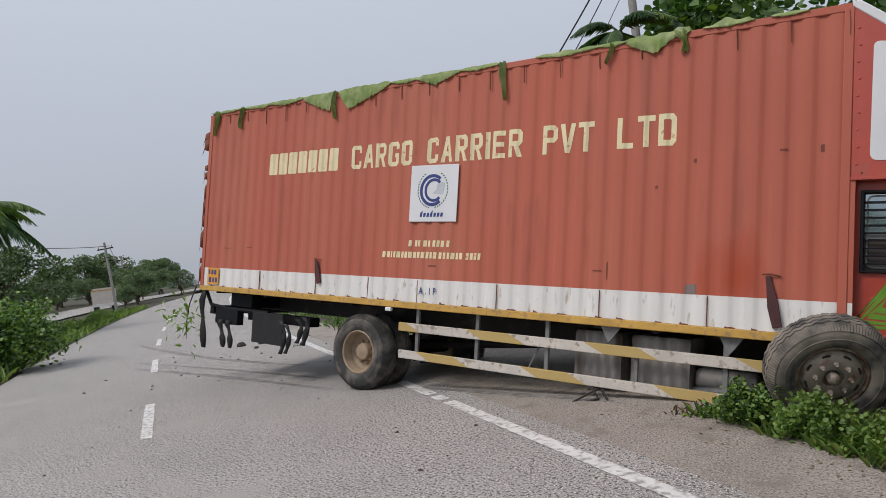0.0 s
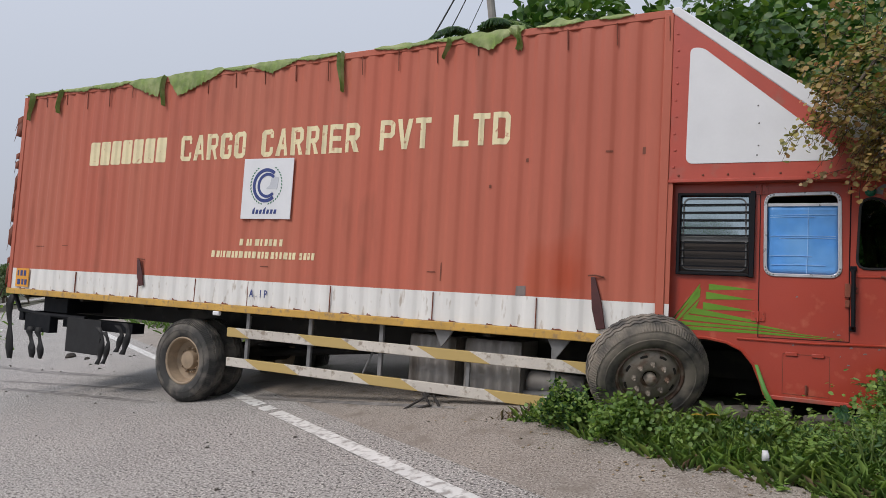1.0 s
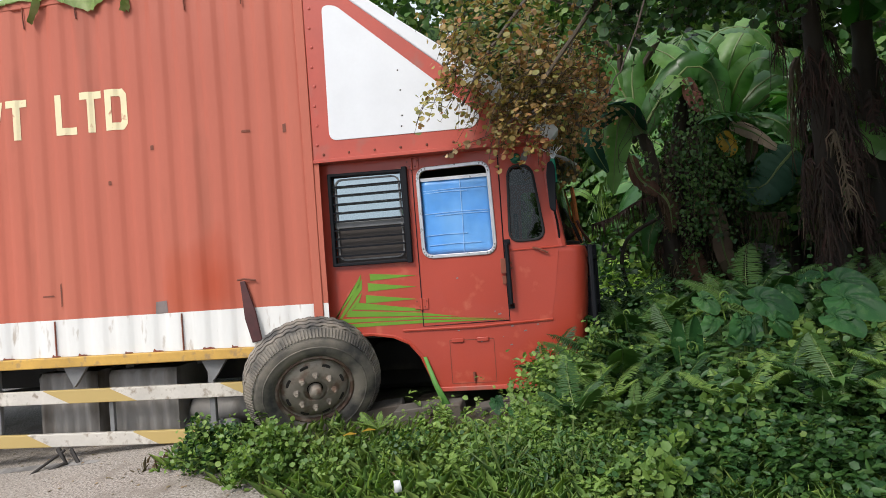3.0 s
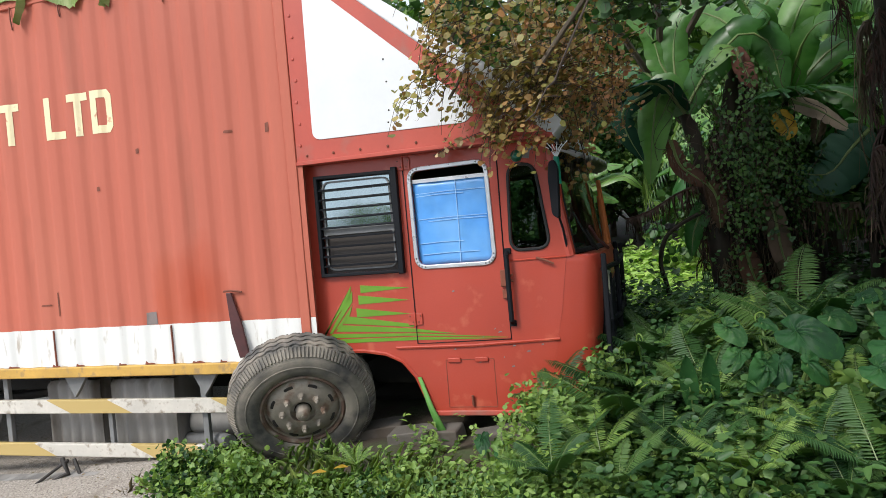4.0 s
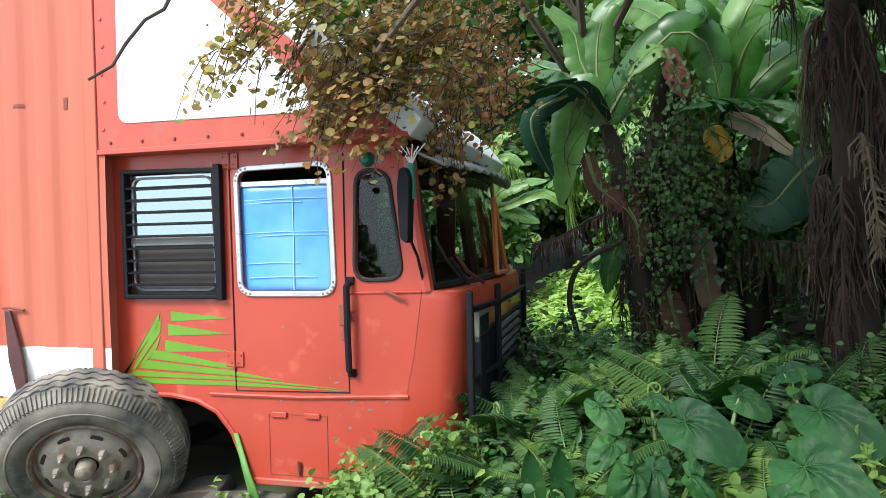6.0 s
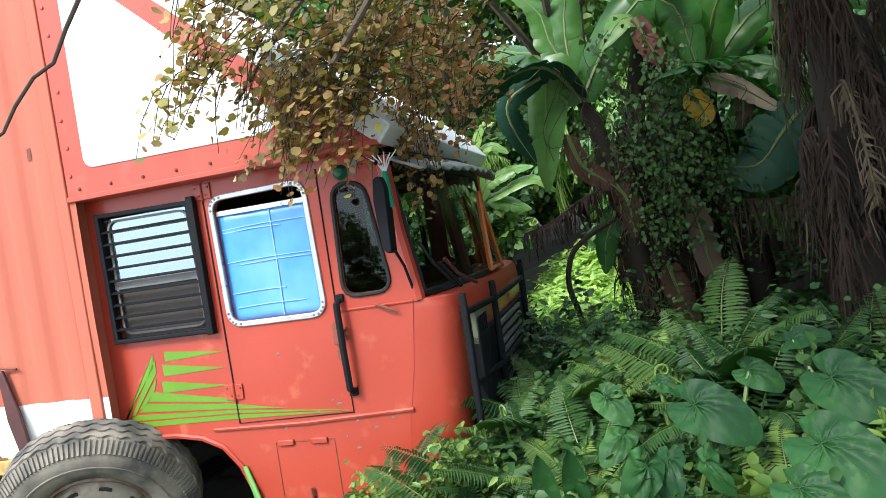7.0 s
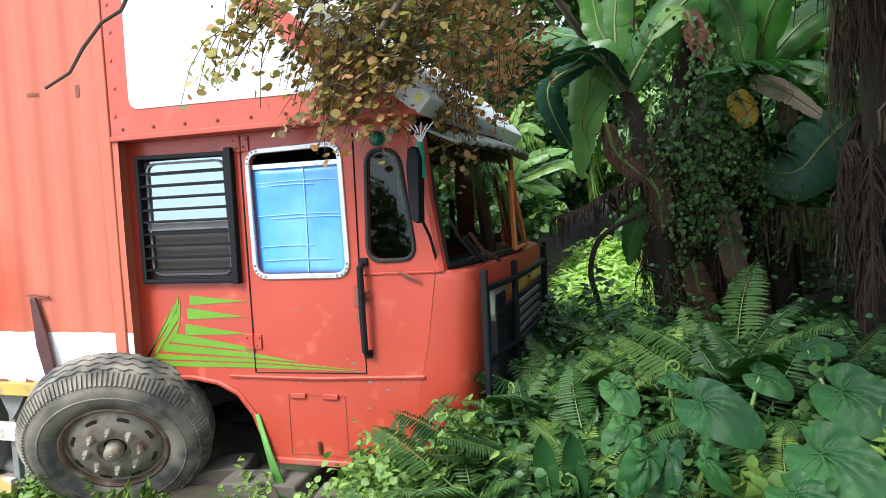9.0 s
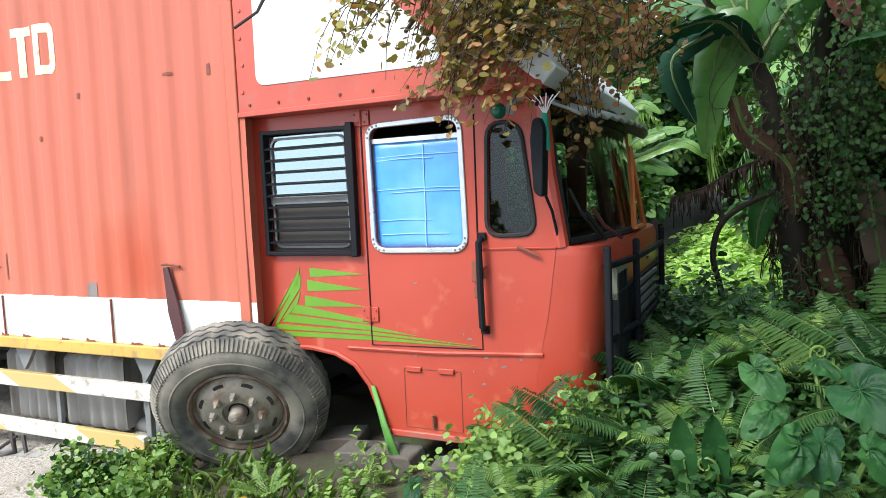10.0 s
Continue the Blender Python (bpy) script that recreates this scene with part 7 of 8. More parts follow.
banana((-0.6, 5.8, grounded(-0.6, 5.8)), 1.9, (0.0, 0.0), fan(rb, 8, start=20), [], 10, "banana plant in the thicket")
# -- climber over the banana stems --
rng = np.random.default_rng(12)
ivy, ivy_lots = Shape(), [[], [], []]
rv = random.Random(5)
for i in range(84):
    x, y, z = rv.choice(((3.3, 2.0, 0.4), (3.3, 2.0, 0.4), (3.45, 2.05, 0.5), (3.12, 2.0, 0.7), (3.55, 2.1, 0.7)))
    a, top, z = rv.uniform(0, 6.28), rv.uniform(0.9, 1.8), z + rv.uniform(-0.1, 0.9)
    pts = []
    while z < top + 0.3:
        r = 0.19 + 0.09 * math.sin(3 * z + i) + 0.002 * i
        pts.append((x + r * math.cos(a), y + r * math.sin(a), z))
        a, z = a + rv.uniform(-0.5, 0.5), z + rv.uniform(0.08, 0.16)
    if len(pts) < 3:
        continue
    ivy.tube(pts, 0.003, 4)
    k = len(pts) * 8
    P = np.array(along(pts, k - 1))
    P += rng.normal(size=P.shape) * 0.045
    o = P - np.array((x, y, 0))
    o[:, 2] = 0
    o /= np.linalg.norm(o, axis=1, keepdims=True)
    D = rng.normal(size=P.shape) * 0.5 + o * 0.3 + np.array((0, 0, -0.7))
    ivy_lots[0 if i % 2 else 1].append((P + o * 0.02, D, o + rng.normal(size=P.shape) * 0.35 + np.array((0, 0, 0.4)), rng.uniform(0.02, 0.046, k)))
vine = thing("vine", "dark leafy climber wrapped round the banana stems", "climbing plant")
HEART = np.array([(0, 0, 0), (0.12, 0.44, 0.06), (0.6, 0.34, 0.05), (1, 0, -0.12), (0.6, -0.34, 0.05), (0.12, -0.44, 0.06)])
part("foliage", leaf_mesh("vine_leaves", [leaves(*[np.concatenate(q) for q in zip(*lot)], HEART) for lot in ivy_lots[:2]], [LEAF_DARK, LEAF_FERN]), None, vine)
tagged(part("vine_stem", ivy, TWIG, vine), kind="stuff")
for i in range(9):   # loose tendrils
    x, y, z = rv.uniform(2.7, 3.9), rv.uniform(1.6, 1.85), rv.uniform(1.5, 2.1)
    pts = [(x, y, z)]
    for k in range(7):
        pts.append((pts[-1][0] + rv.uniform(-0.12, 0.12), pts[-1][1] + rv.uniform(-0.05, 0.05), pts[-1][2] - rv.uniform(0.02, 0.16)))
    part("tendril", Shape().tube(along(pts, 20), 0.0025, 4), TWIG, vine)

part("tendril", Shape().tube(along([(2.91, 1.90, 0.85), (2.69, 1.90, 0.77), (2.56, 1.90, 0.67), (2.49, 1.90, 0.47), (2.51, 1.90, 0.22), (2.50, 1.90, -0.25)], 24), 0.02, 6), STEM_BANANA, vine, "thick curved stem")


# -- the small-leaved tree that hangs over the cab --
rng = np.random.default_rng(44)
tree = thing("overhanging_tree", "small-leaved tree, olive and browning, hanging over the cab", "tree", Matrix.Translation((3.0, 2.9, grounded(3.0, 2.9))))
base = Vector((3.0, 2.9, grounded(3.0, 2.9)))


def inside(p):
    return tuple(Vector(p) - base)


limbs = [
    [(3.45, 2.9, -0.5), (3.2, 2.6, 1.6), (2.6, 2.0, 2.9), (2.1, 1.2, 3.0), (1.7, 0.5, 2.5), (1.45, 0.1, 2.1)],
    [(2.8, 2.4, 2.0), (2.9, 1.5, 3.2), (2.9, 0.8, 3.1), (2.5, 0.2, 2.6), (2.0, 0.0, 2.1)],
    [(2.8, 2.4, 2.0), (3.6, 1.6, 3.0), (4.3, 0.8, 3.0), (5.0, 0.0, 2.7), (5.8, -0.4, 2.5)],
    [(3.6, 1.6, 3.0), (4.4, 1.4, 3.2), (5.2, 0.9, 3.0), (6.0, 0.6, 2.7)],
    [(3.6, 1.6, 3.0), (3.8, 0.6, 3.0), (4.0, -0.3, 2.7)],
    [(2.9, 2.6, 1.6), (3.3, 2.2, 3.8), (3.6, 1.2, 4.2), (4.0, 0.3, 3.9)],
    [(2.9, 2.6, 1.6), (2.4, 1.7, 2.7), (2.3, 1.1, 2.3), (2.25, 0.8, 1.8)],
]
# unseen boughs, added to keep the sun off the plants below
shade_limbs = [[(3.3, 2.2, 3.8), (3.4, 1.0, 4.2), (3.0, -0.4, 4.1), (2.7, -1.6, 4.0)], [(3.6, 1.2, 4.2), (4.0, 0.0, 4.2), (3.6, -1.4, 4.0), (3.0, -2.9, 4.0)], [(3.6, 1.2, 4.2), (4.6, 0.0, 4.2), (4.7, -1.4, 4.0), (4.2, -3.0, 3.9)]]
for i, l in enumerate(limbs):
    part("limb", Shape().tube([inside(p) for p in l], [0.05 if i == 0 else 0.03] + [0.03 - 0.004 * k for k in range(1, len(l))], 7), BARK, tree)
twigs, B, D, Uu, L, kind = Shape(), [], [], [], [], []


def spray(root, tip, count, size, brown):
    """A drooping twig with round leaves on both sides."""
    root, tip = Vector(root), Vector(tip)
    sag = (tip - root).length * rng.uniform(0.1, 0.4)
    pts = [root.lerp(tip, q) + Vector((0, 0, sag * 4 * q * (1 - q))) for q in (0, 0.25, 0.5, 0.75, 1)]
    twigs.tube([inside(p) for p in pts], [0.0035, 0.003, 0.0025, 0.002, 0.0015], 4)
    for k in range(count):
        q = (k + rng.uniform(0, 1)) / count
        i = min(3, int(q * 4))
        p = pts[i].lerp(pts[i + 1], q * 4 - i) + Vector(rng.normal(size=3) * 0.03)
        d = (pts[i + 1] - pts[i]).normalized()
        sd = d.cross(Vector((0, 0, 1))).normalized() * (1 if k % 2 else -1)
        B.append(inside(p))
        D.append(tuple(sd * 0.8 + d * 0.5 + Vector(rng.normal(size=3) * 0.4)))
        Uu.append(tuple(Vector((0, -0.4, 0.8)) + Vector(rng.normal(size=3) * 0.5)))
        L.append(size * rng.uniform(0.65, 1.25))
        kind.append(rng.uniform() < brown)


# hanging ends in front of the fairing cheek
for tip, brown in (((1.22, -0.12, 2.02), 0.2), ((1.33, -0.16, 1.95), 0.2), ((1.42, -0.14, 2.15), 0.2), ((1.55, 0.05, 1.95), 0.4), ((1.62, 0.0, 1.80), 0.5), ((1.72, -0.05, 1.75), 0.6), ((1.78, 0.02, 1.92), 0.6), ((1.9, 0.1, 1.85), 0.7), ((2.0, 0.1, 1.95), 0.7), ((1.5, -0.1, 2.3), 0.3), ((1.35, 0.0, 2.5), 0.3)):
    for j in range(6 if tip[0] < 1.45 else 17):
        t = Vector(tip) + Vector(rng.normal(size=3) * 0.08)
        r = t + Vector((rng.uniform(0.0, 0.5), rng.uniform(0.0, 0.3), rng.uniform(0.08, 0.4)))
        spray(r, t, 17, 0.037, brown)
# brown tangle over the visor and down the screen
for j in range(120):
    t = Vector((rng.uniform(1.85, 2.45), rng.uniform(0.2, 1.2), rng.uniform(1.55, 2.3)))
    spray(t + Vector((rng.uniform(-0.1, 0.3), rng.uniform(0, 0.3), rng.uniform(0.15, 0.4))), t, 18, 0.032, 0.85)
for j in range(14):
    t = Vector((rng.uniform(2.0, 2.2), rng.uniform(0.35, 0.6), rng.uniform(1.3, 1.5)))
    spray(t + Vector((rng.uniform(-0.05, 0.05), 0.1, 0.45)), t, 18, 0.032, 0.9)
# the crown: clumps along the limbs
clumps = []
for l in limbs:
    for q in range(1, len(l)):
        a, b = Vector(l[q - 1]), Vector(l[q])
        if b.z > 2.2:
            clumps += [a.lerp(b, w) for w in (0.3, 0.65, 1.0)]
for j in range(1300):
    c = clumps[int(rng.integers(0, len(clumps)))]
    t = c + Vector(rng.normal(size=3) * np.array((0.38, 0.38, 0.30)))
    if t.z < 2.15 + 0.2 * max(0, t.x - 2.2):
        t.z = 2.2 + 0.2 * max(0, t.x - 2.2) + rng.uniform(0, 0.8)
    if 1.9 < t.x < 3.2 and (t.y > 1.3 or t.y > 0.5 and t.x > 2.3 and rng.uniform() < 0.75):
        continue
    if t.x < 2.0 and t.y > 0.9 or t.x > 3.2 and t.y > 0.9 or t.x > 2.55 and rng.uniform() < 0.7:
        continue
    if t.x < 1.1 + 0.5 * max(0, t.z - 2.1) or t.y < -0.6 or (t.x < 1.9 and t.y < 2.5 and t.z < 0.35 + 1.20 * (3.05 - t.x) + 0.0):
        continue
    spray(t + Vector((rng.uniform(-0.1, 0.3), rng.uniform(0.0, 0.3), rng.uniform(0.1, 0.35))), t, 16, 0.042, 0.25)
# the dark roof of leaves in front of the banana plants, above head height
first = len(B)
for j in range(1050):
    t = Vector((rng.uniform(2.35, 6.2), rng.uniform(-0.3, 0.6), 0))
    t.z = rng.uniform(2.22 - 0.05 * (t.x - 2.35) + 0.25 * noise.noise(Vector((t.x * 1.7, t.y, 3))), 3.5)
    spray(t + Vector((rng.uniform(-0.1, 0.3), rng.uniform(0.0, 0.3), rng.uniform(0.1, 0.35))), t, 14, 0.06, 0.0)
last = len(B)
# the upper part that reaches out over the road edge: unseen, added for shade
for l in shade_limbs:
    part("limb", Shape().tube([inside(p) for p in l], [0.035, 0.026, 0.02, 0.012], 7), BARK, tree)
for j in range(1500):
    l = shade_limbs[int(rng.integers(0, len(shade_limbs)))]
    k = int(rng.integers(1, len(l)))
    t = Vector(l[k - 1]).lerp(Vector(l[k]), rng.uniform(0, 1)) + Vector(rng.normal(size=3) * np.array((0.5, 0.5, 0.2)))
    if t.x < 2.1 or t.y > -0.7:
        continue
    t.z = max(t.z, 3.55)
    spray(t + Vector((rng.uniform(-0.1, 0.3), rng.uniform(0.0, 0.3), rng.uniform(0.1, 0.3))), t, 14, 0.075, 0.1)
kind = np.array(kind)
B, D, Uu, L = np.array(B), np.array(D), np.array(Uu), np.array(L)
tagged(part("twig", twigs, TWIG, tree), kind="stuff")
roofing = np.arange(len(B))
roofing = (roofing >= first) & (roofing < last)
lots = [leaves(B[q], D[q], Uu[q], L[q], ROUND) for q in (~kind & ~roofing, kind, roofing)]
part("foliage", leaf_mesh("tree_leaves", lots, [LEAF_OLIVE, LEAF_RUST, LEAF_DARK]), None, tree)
# a bare twig by the road
tw = thing("bare_twig", "thin bare crooked twig hanging over the verge", "twig", Matrix.Translation((2.195, -2.02, 1.787)))
part("stem", Shape().tube([(0, 0, 0), (0.03, 0.024, 0.018), (0.05, 0.04, 0.05), (0.075, 0.065, 0.085), (0.10, 0.085, 0.10), (0.125, 0.105, 0.145), (0.2, 0.16, 0.26), (0.5, 0.7, 0.8), (0.9, 1.7, 1.3)], [0.0022, 0.0024, 0.0027, 0.0027, 0.003, 0.0032, 0.004, 0.006, 0.011], 6), TWIG, tw)
# dry sprig on the cab door top
sp = thing("dry_sprig", "pale dry leaf sprig caught on the cab ledge", "sprig", TRUCK @ Matrix.Translation((1.02, -0.02, 1.02)))
rng = np.random.default_rng(2)
k = 16
q = rng.uniform(0, 1, k)
part("foliage", leaf_mesh("sprig", [leaves(np.stack([0.32 * q, np.zeros(k) - 0.01, 0.12 * q], 1), unit(rng, k, -0.3), np.stack([np.zeros(k), -np.ones(k), np.zeros(k)], 1) + 0.3 * rng.normal(size=(k, 3)), rng.uniform(0.03, 0.05, k), OVAL)], [mat("pale dry leaf", (0.5, 0.36, 0.2), 0.7, vary=0.2, leafy=0.2)]), None, sp)
part("stem", Shape().tube([(0, -0.01, 0), (0.16, -0.012, 0.07), (0.34, -0.01, 0.12), (0.5, -0.01, 0.2)], 0.003, 4), TWIG, sp)


# -- trees behind and far off --
def crown_tree(name, label, height, spread, trunk_h, count, size, seed, material, second=None, gap=0.45):
    rng = np.random.default_rng(seed)
    t = thing(name, label, "tree")
    s = Shape()
    s.tube([(0, 0, -0.3), (0.1, 0.05, trunk_h * 0.5), (0.0, 0.1, trunk_h), (0.1, 0, height * 0.75)], [0.05 * spread, 0.042 * spread, 0.035 * spread, 0.012 * spread], 8)
    cl = []
    for i in range(16):
        a, e = rng.uniform(0, 6.28), rng.uniform(-0.1, 1.0)
        r = spread * rng.uniform(0.35, 0.85) * math.cos(e * 0.9)
        c = np.array([r * math.cos(a), r * math.sin(a), trunk_h + (height - trunk_h) * (0.25 + 0.65 * e)])
        cl.append((c, spread * rng.uniform(0.22, 0.42)))
        s.tube([(0.03, 0.05, trunk_h * rng.uniform(0.7, 1.1)), (c[0] * 0.5, c[1] * 0.5, trunk_h + (c[2] - trunk_h) * 0.6), tuple(c)], [0.02 * spread, 0.013 * spread, 0.005 * spread], 5)
    part("trunk", s, BARK, t)
    lots = []
    for m, share in ((material, 0.75), (second or material, 0.25)):
        k = int(count * share)
        pick = rng.integers(0, len(cl), k)
        C, R = np.array([cl[p][0] for p in pick]), np.array([cl[p][1] for p in pick])
        d = unit(rng, k)
        B = C + d * (R * (gap + (1 - gap) * rng.uniform(0, 1, k) ** 0.5))[:, None] * np.array([1, 1, 0.75])
        lots.append(leaves(B, d + rng.normal(size=(k, 3)) * 0.6 + np.array([0, 0, -0.3]), ups(rng, k, 0.6), rng.uniform(size * 0.6, size * 1.3, k), OVAL))
    part("crown", leaf_mesh("crown", lots, [material, second or material]), None, t)
    return t


def palm(name, label, height, fronds, length, seed, at, drop=1.0):
    rng = np.random.default_rng(seed)
    t = thing(name, label, "palm", at)
    part("trunk", Shape().tube([(0, 0, -0.5), (0.1, 0, height * 0.4), (0.05, 0.1, height * 0.8), (0, 0, height)], [0.14, 0.1, 0.085, 0.07], 9), BARK, t)
    form = LANCE.copy()
    form[:, 1] *= 0.35
    for k in range(fronds):
        a = k * 2.399
        rise = rng.uniform(-0.2, 1.0)
        mid = [Vector((length * q * math.cos(rise * (1 - 0.4 * q)), 0, length * (math.sin(rise) * q - drop * 0.75 * q * q))) for q in [i / 10 for i in range(11)]]
        B, D, Uu, L = [], [], [], []
        for i in range(44):
            q = 0.12 + 0.88 * i / 44
            f = q * 10
            j = min(9, int(f))
            p = mid[j].lerp(mid[j + 1], f - j)
            d = (mid[j + 1] - mid[j]).normalized()
            for sg in (1, -1):
                B.append(p)
                D.append((d.x * 0.7, sg * 0.8, d.z * 0.7 - 0.45 + rng.normal() * 0.1))
                Uu.append((-d.z, 0, d.x))
                L.append(length * 0.28 * math.sin(math.pi * (0.15 + 0.8 * q)) * rng.uniform(0.85, 1.1))
        m = Matrix.Translation((0, 0, height)) @ Matrix.Rotation(a, 4, "Z")
        fr = part("frond", leaf_mesh("palm_frond", [leaves(B, D, Uu, L, form)], [LEAF_DARK if k % 3 else LEAF_WEED]), None, t, at=m)
        part("midrib", Shape().tube(mid[::2], [0.025, 0.02, 0.016, 0.012, 0.008, 0.004], 5), STEM, fr)
    return t


def tree_at(src, x, y, s, turn, z=None):
    return copy_thing(src, Matrix.Translation((x, y, ground_z(x, y) if z is None else z)) @ Matrix.Rotation(turn, 4, "Z") @ Matrix.Scale(s, 4))


big = crown_tree("broadleaf_tree", "tall dark broad-leaved tree behind the lorry", 7.5, 3.4, 2.4, 9000, 0.2, 1, LEAF_MID, LEAF_WEED)
big.matrix_basis = Matrix.Translation((-2.0, 9.0, -0.8))
for x, y, s, a in ((-1.2, 15.5, 0.8, 1.0), (5.6, 12.5, 1.1, 2.2), (8.5, 8.0, 1.1, 3.1), (9.5, 4.0, 1.0, 4.4), (3.0, 16.0, 1.2, 5.5), (-3.2, 14.5, 1.0, 0.5), (-8.5, 17.0, 0.95, 4.0), (10.0, 12.0, 1.4, 1.4)):
    tree_at(big, x, y, s, a)
shrub = crown_tree("shrub", "dense mixed shrub in the thicket", 2.9, 1.7, 0.35, 4200, 0.13, 7, LEAF_DARK, LEAF_WEED, 0.2)
shrub.matrix_basis = Matrix.Translation((4.9, 4.6, -0.7))
for i, (x, y, s) in enumerate(((6.3, 2.6, 1.0), (6.3, 5.5, 1.2), (0.0, 5.0, 0.7), (-0.8, 6.0, 1.0), (4.6, 11.0, 1.0), (0.4, 11.5, 1.1), (4.6, 7.3, 1.2), (6.6, 0.6, 0.9), (-3.5, 7.5, 0.8), (7.2, -0.9, 0.9), (0.0, 8.5, 1.1), (5.4, 2.2, 0.8), (2.2, 12.5, 1.1), (-5.5, 9.0, 0.9), (1.4, 14.0, 1.2), (2.8, 16.0, 1.3), (4.0, 14.5, 1.2), (-0.4, 14.5, 1.1), (3.4, 12.0, 1.0), (1.0, 16.5, 1.4))):
    tree_at(shrub, x, y, s, i * 1.7)
palm("areca_palm", "slim palm with drooping fronds against the sky", 7.6, 11, 1.7, 3, Matrix.Translation((0.55, 14.4, -0.8)), 1.2)
palm("areca_palm", "small palm top showing above the lorry roof", 6.1, 10, 1.3, 5, Matrix.Translation((-4.0, 6.4, -0.5)))
palm("coconut_palm", "palm with long pale fronds above the thicket", 3.9, 14, 2.6, 8, Matrix.Translation((5.0, 7.5, -1.1)))
palm("coconut_palm", "coconut palm beside the far carriageway", 5.9, 16, 3.0, 6, Matrix.Translation((-33.5, 5.0, 0)))

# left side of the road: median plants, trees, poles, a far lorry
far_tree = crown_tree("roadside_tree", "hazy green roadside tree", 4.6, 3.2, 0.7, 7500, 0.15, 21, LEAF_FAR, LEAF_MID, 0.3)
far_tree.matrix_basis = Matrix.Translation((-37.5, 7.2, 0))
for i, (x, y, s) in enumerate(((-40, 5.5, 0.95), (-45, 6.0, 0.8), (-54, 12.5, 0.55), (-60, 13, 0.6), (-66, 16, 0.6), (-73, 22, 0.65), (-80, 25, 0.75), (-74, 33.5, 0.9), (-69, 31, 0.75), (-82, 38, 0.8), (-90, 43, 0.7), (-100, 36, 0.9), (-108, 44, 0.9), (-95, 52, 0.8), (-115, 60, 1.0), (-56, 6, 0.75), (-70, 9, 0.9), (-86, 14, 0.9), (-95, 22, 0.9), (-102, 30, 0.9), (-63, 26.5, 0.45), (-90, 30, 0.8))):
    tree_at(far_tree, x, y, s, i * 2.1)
rw = random.Random(90)
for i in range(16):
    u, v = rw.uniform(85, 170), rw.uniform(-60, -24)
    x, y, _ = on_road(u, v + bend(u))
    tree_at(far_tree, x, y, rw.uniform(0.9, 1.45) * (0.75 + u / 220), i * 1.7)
median = bush("median_bush", (-18.2, 0.2, 0), 1.3, 1.9, 9000, 0.085, [LEAF_WEED, LEAF_DARK, LEAF_LIME], "dense climber-covered bush in the median", ROUND, 60, 30)
tagged(median, category="bush")
rng = random.Random(31)
for i in range(16):
    u = 11 + i * 2.6
    v = -6.9 - rng.uniform(0.2, 1.6) + bend(u) * 1.0
    x, y, _ = on_road(u, v)
    m = Matrix.Translation((x, y, 0)) @ Matrix.Rotation(i * 1.3, 4, "Z") @ Matrix.Scale(rng.uniform(0.2, 0.36), 4)
    copy_thing(median, m)
rngn = np.random.default_rng(8)
lot_pts = []
while len(lot_pts) < 2600:
    u = rngn.uniform(7, 55)
    v = -6.35 - abs(rngn.normal()) * 1.4 + bend(u)
    x, y, _ = on_road(u, v)
    lot_pts.append((x, y))
nn = len(lot_pts)
B = np.array([(x, y, 0.0) for x, y in lot_pts])
a = rngn.uniform(0, 6.28, nn)
form = LANCE.copy()
form[:, 1] *= 0.4
lots = [leaves(B, np.stack([np.cos(a) * 0.6, np.sin(a) * 0.6, rngn.uniform(0.5, 1.3, nn)], 1), ups(rngn, nn, 0.3), rngn.uniform(0.2, 0.55, nn), form)]
lot2 = []
for i in range(1200):
    u = rngn.uniform(9, 60)
    x, y, _ = on_road(u, 1.1 + abs(rngn.normal()) * 1.5 + bend(u))
    lot2.append((x, y, ground_z(x, y)))
nn = len(lot2)
a = rngn.uniform(0, 6.28, nn)
lots.append(leaves(np.array(lot2), np.stack([np.cos(a) * 0.6, np.sin(a) * 0.6, rngn.uniform(0.5, 1.3, nn)], 1), ups(rngn, nn, 0.3), rngn.uniform(0.15, 0.4, nn), form))
tagged(part("median_grass", leaf_mesh("median_grass", lots, [GRASS, LEAF_WEED]), None), "rough grass and weeds along the carriageway edges", "grass", kind="stuff")

CONCRETE = mat("weathered concrete pole", (0.3, 0.29, 0.27), 0.85, vary=0.15, blotch=4, bump=0.2)
WIRE = mat("black cable", (0.02, 0.02, 0.022), 0.6, vary=0.1)


def power_pole(x, y, z, h, label, lean=0.0, arms=2, turn=0.6):
    t = thing("power_pole", label, "power pole", Matrix.Translation((x, y, z)) @ Matrix.Rotation(turn, 4, "Z") @ Matrix.Rotation(lean, 4, "Y"), "power poles")
    part("pole", Shape().tube([(0, 0, -0.3), (0, 0, h)], [0.12, 0.08], 10), CONCRETE, t)
    for k in range(arms):
        arm = part("cross_arm", Shape().box(-0.6 + 0.15 * k, 0.6 - 0.15 * k, -0.04, 0.04, h - 0.5 - k * 0.9, h - 0.42 - k * 0.9), CHASSIS, t)
        for dx in (-0.5, 0.5):
            part("insulator", Shape().lathe([(0.0, 0.0), (0.05, 0.02), (0.03, 0.07), (0.05, 0.1), (0.0, 0.2)], 8), RIM_TAN, arm, at=Matrix.Translation((dx * (1 - 0.25 * k), 0, h - 0.42 - k * 0.9)) @ Matrix.Rotation(radians(90), 4, "X"))
    return t


power_pole(-48.1, 18.1, 0, 5.3, "leaning concrete power pole beside the road", -0.07)
power_pole(-76, 33.5, 0, 5.6, "far concrete power pole", -0.03)
power_pole(-41.0, 7.6, 0, 3.6, "short concrete post by the far carriageway", -0.05, 0)
power_pole(-40.0, 8.4, 0, 3.4, "short concrete post by the far carriageway", -0.05, 0)
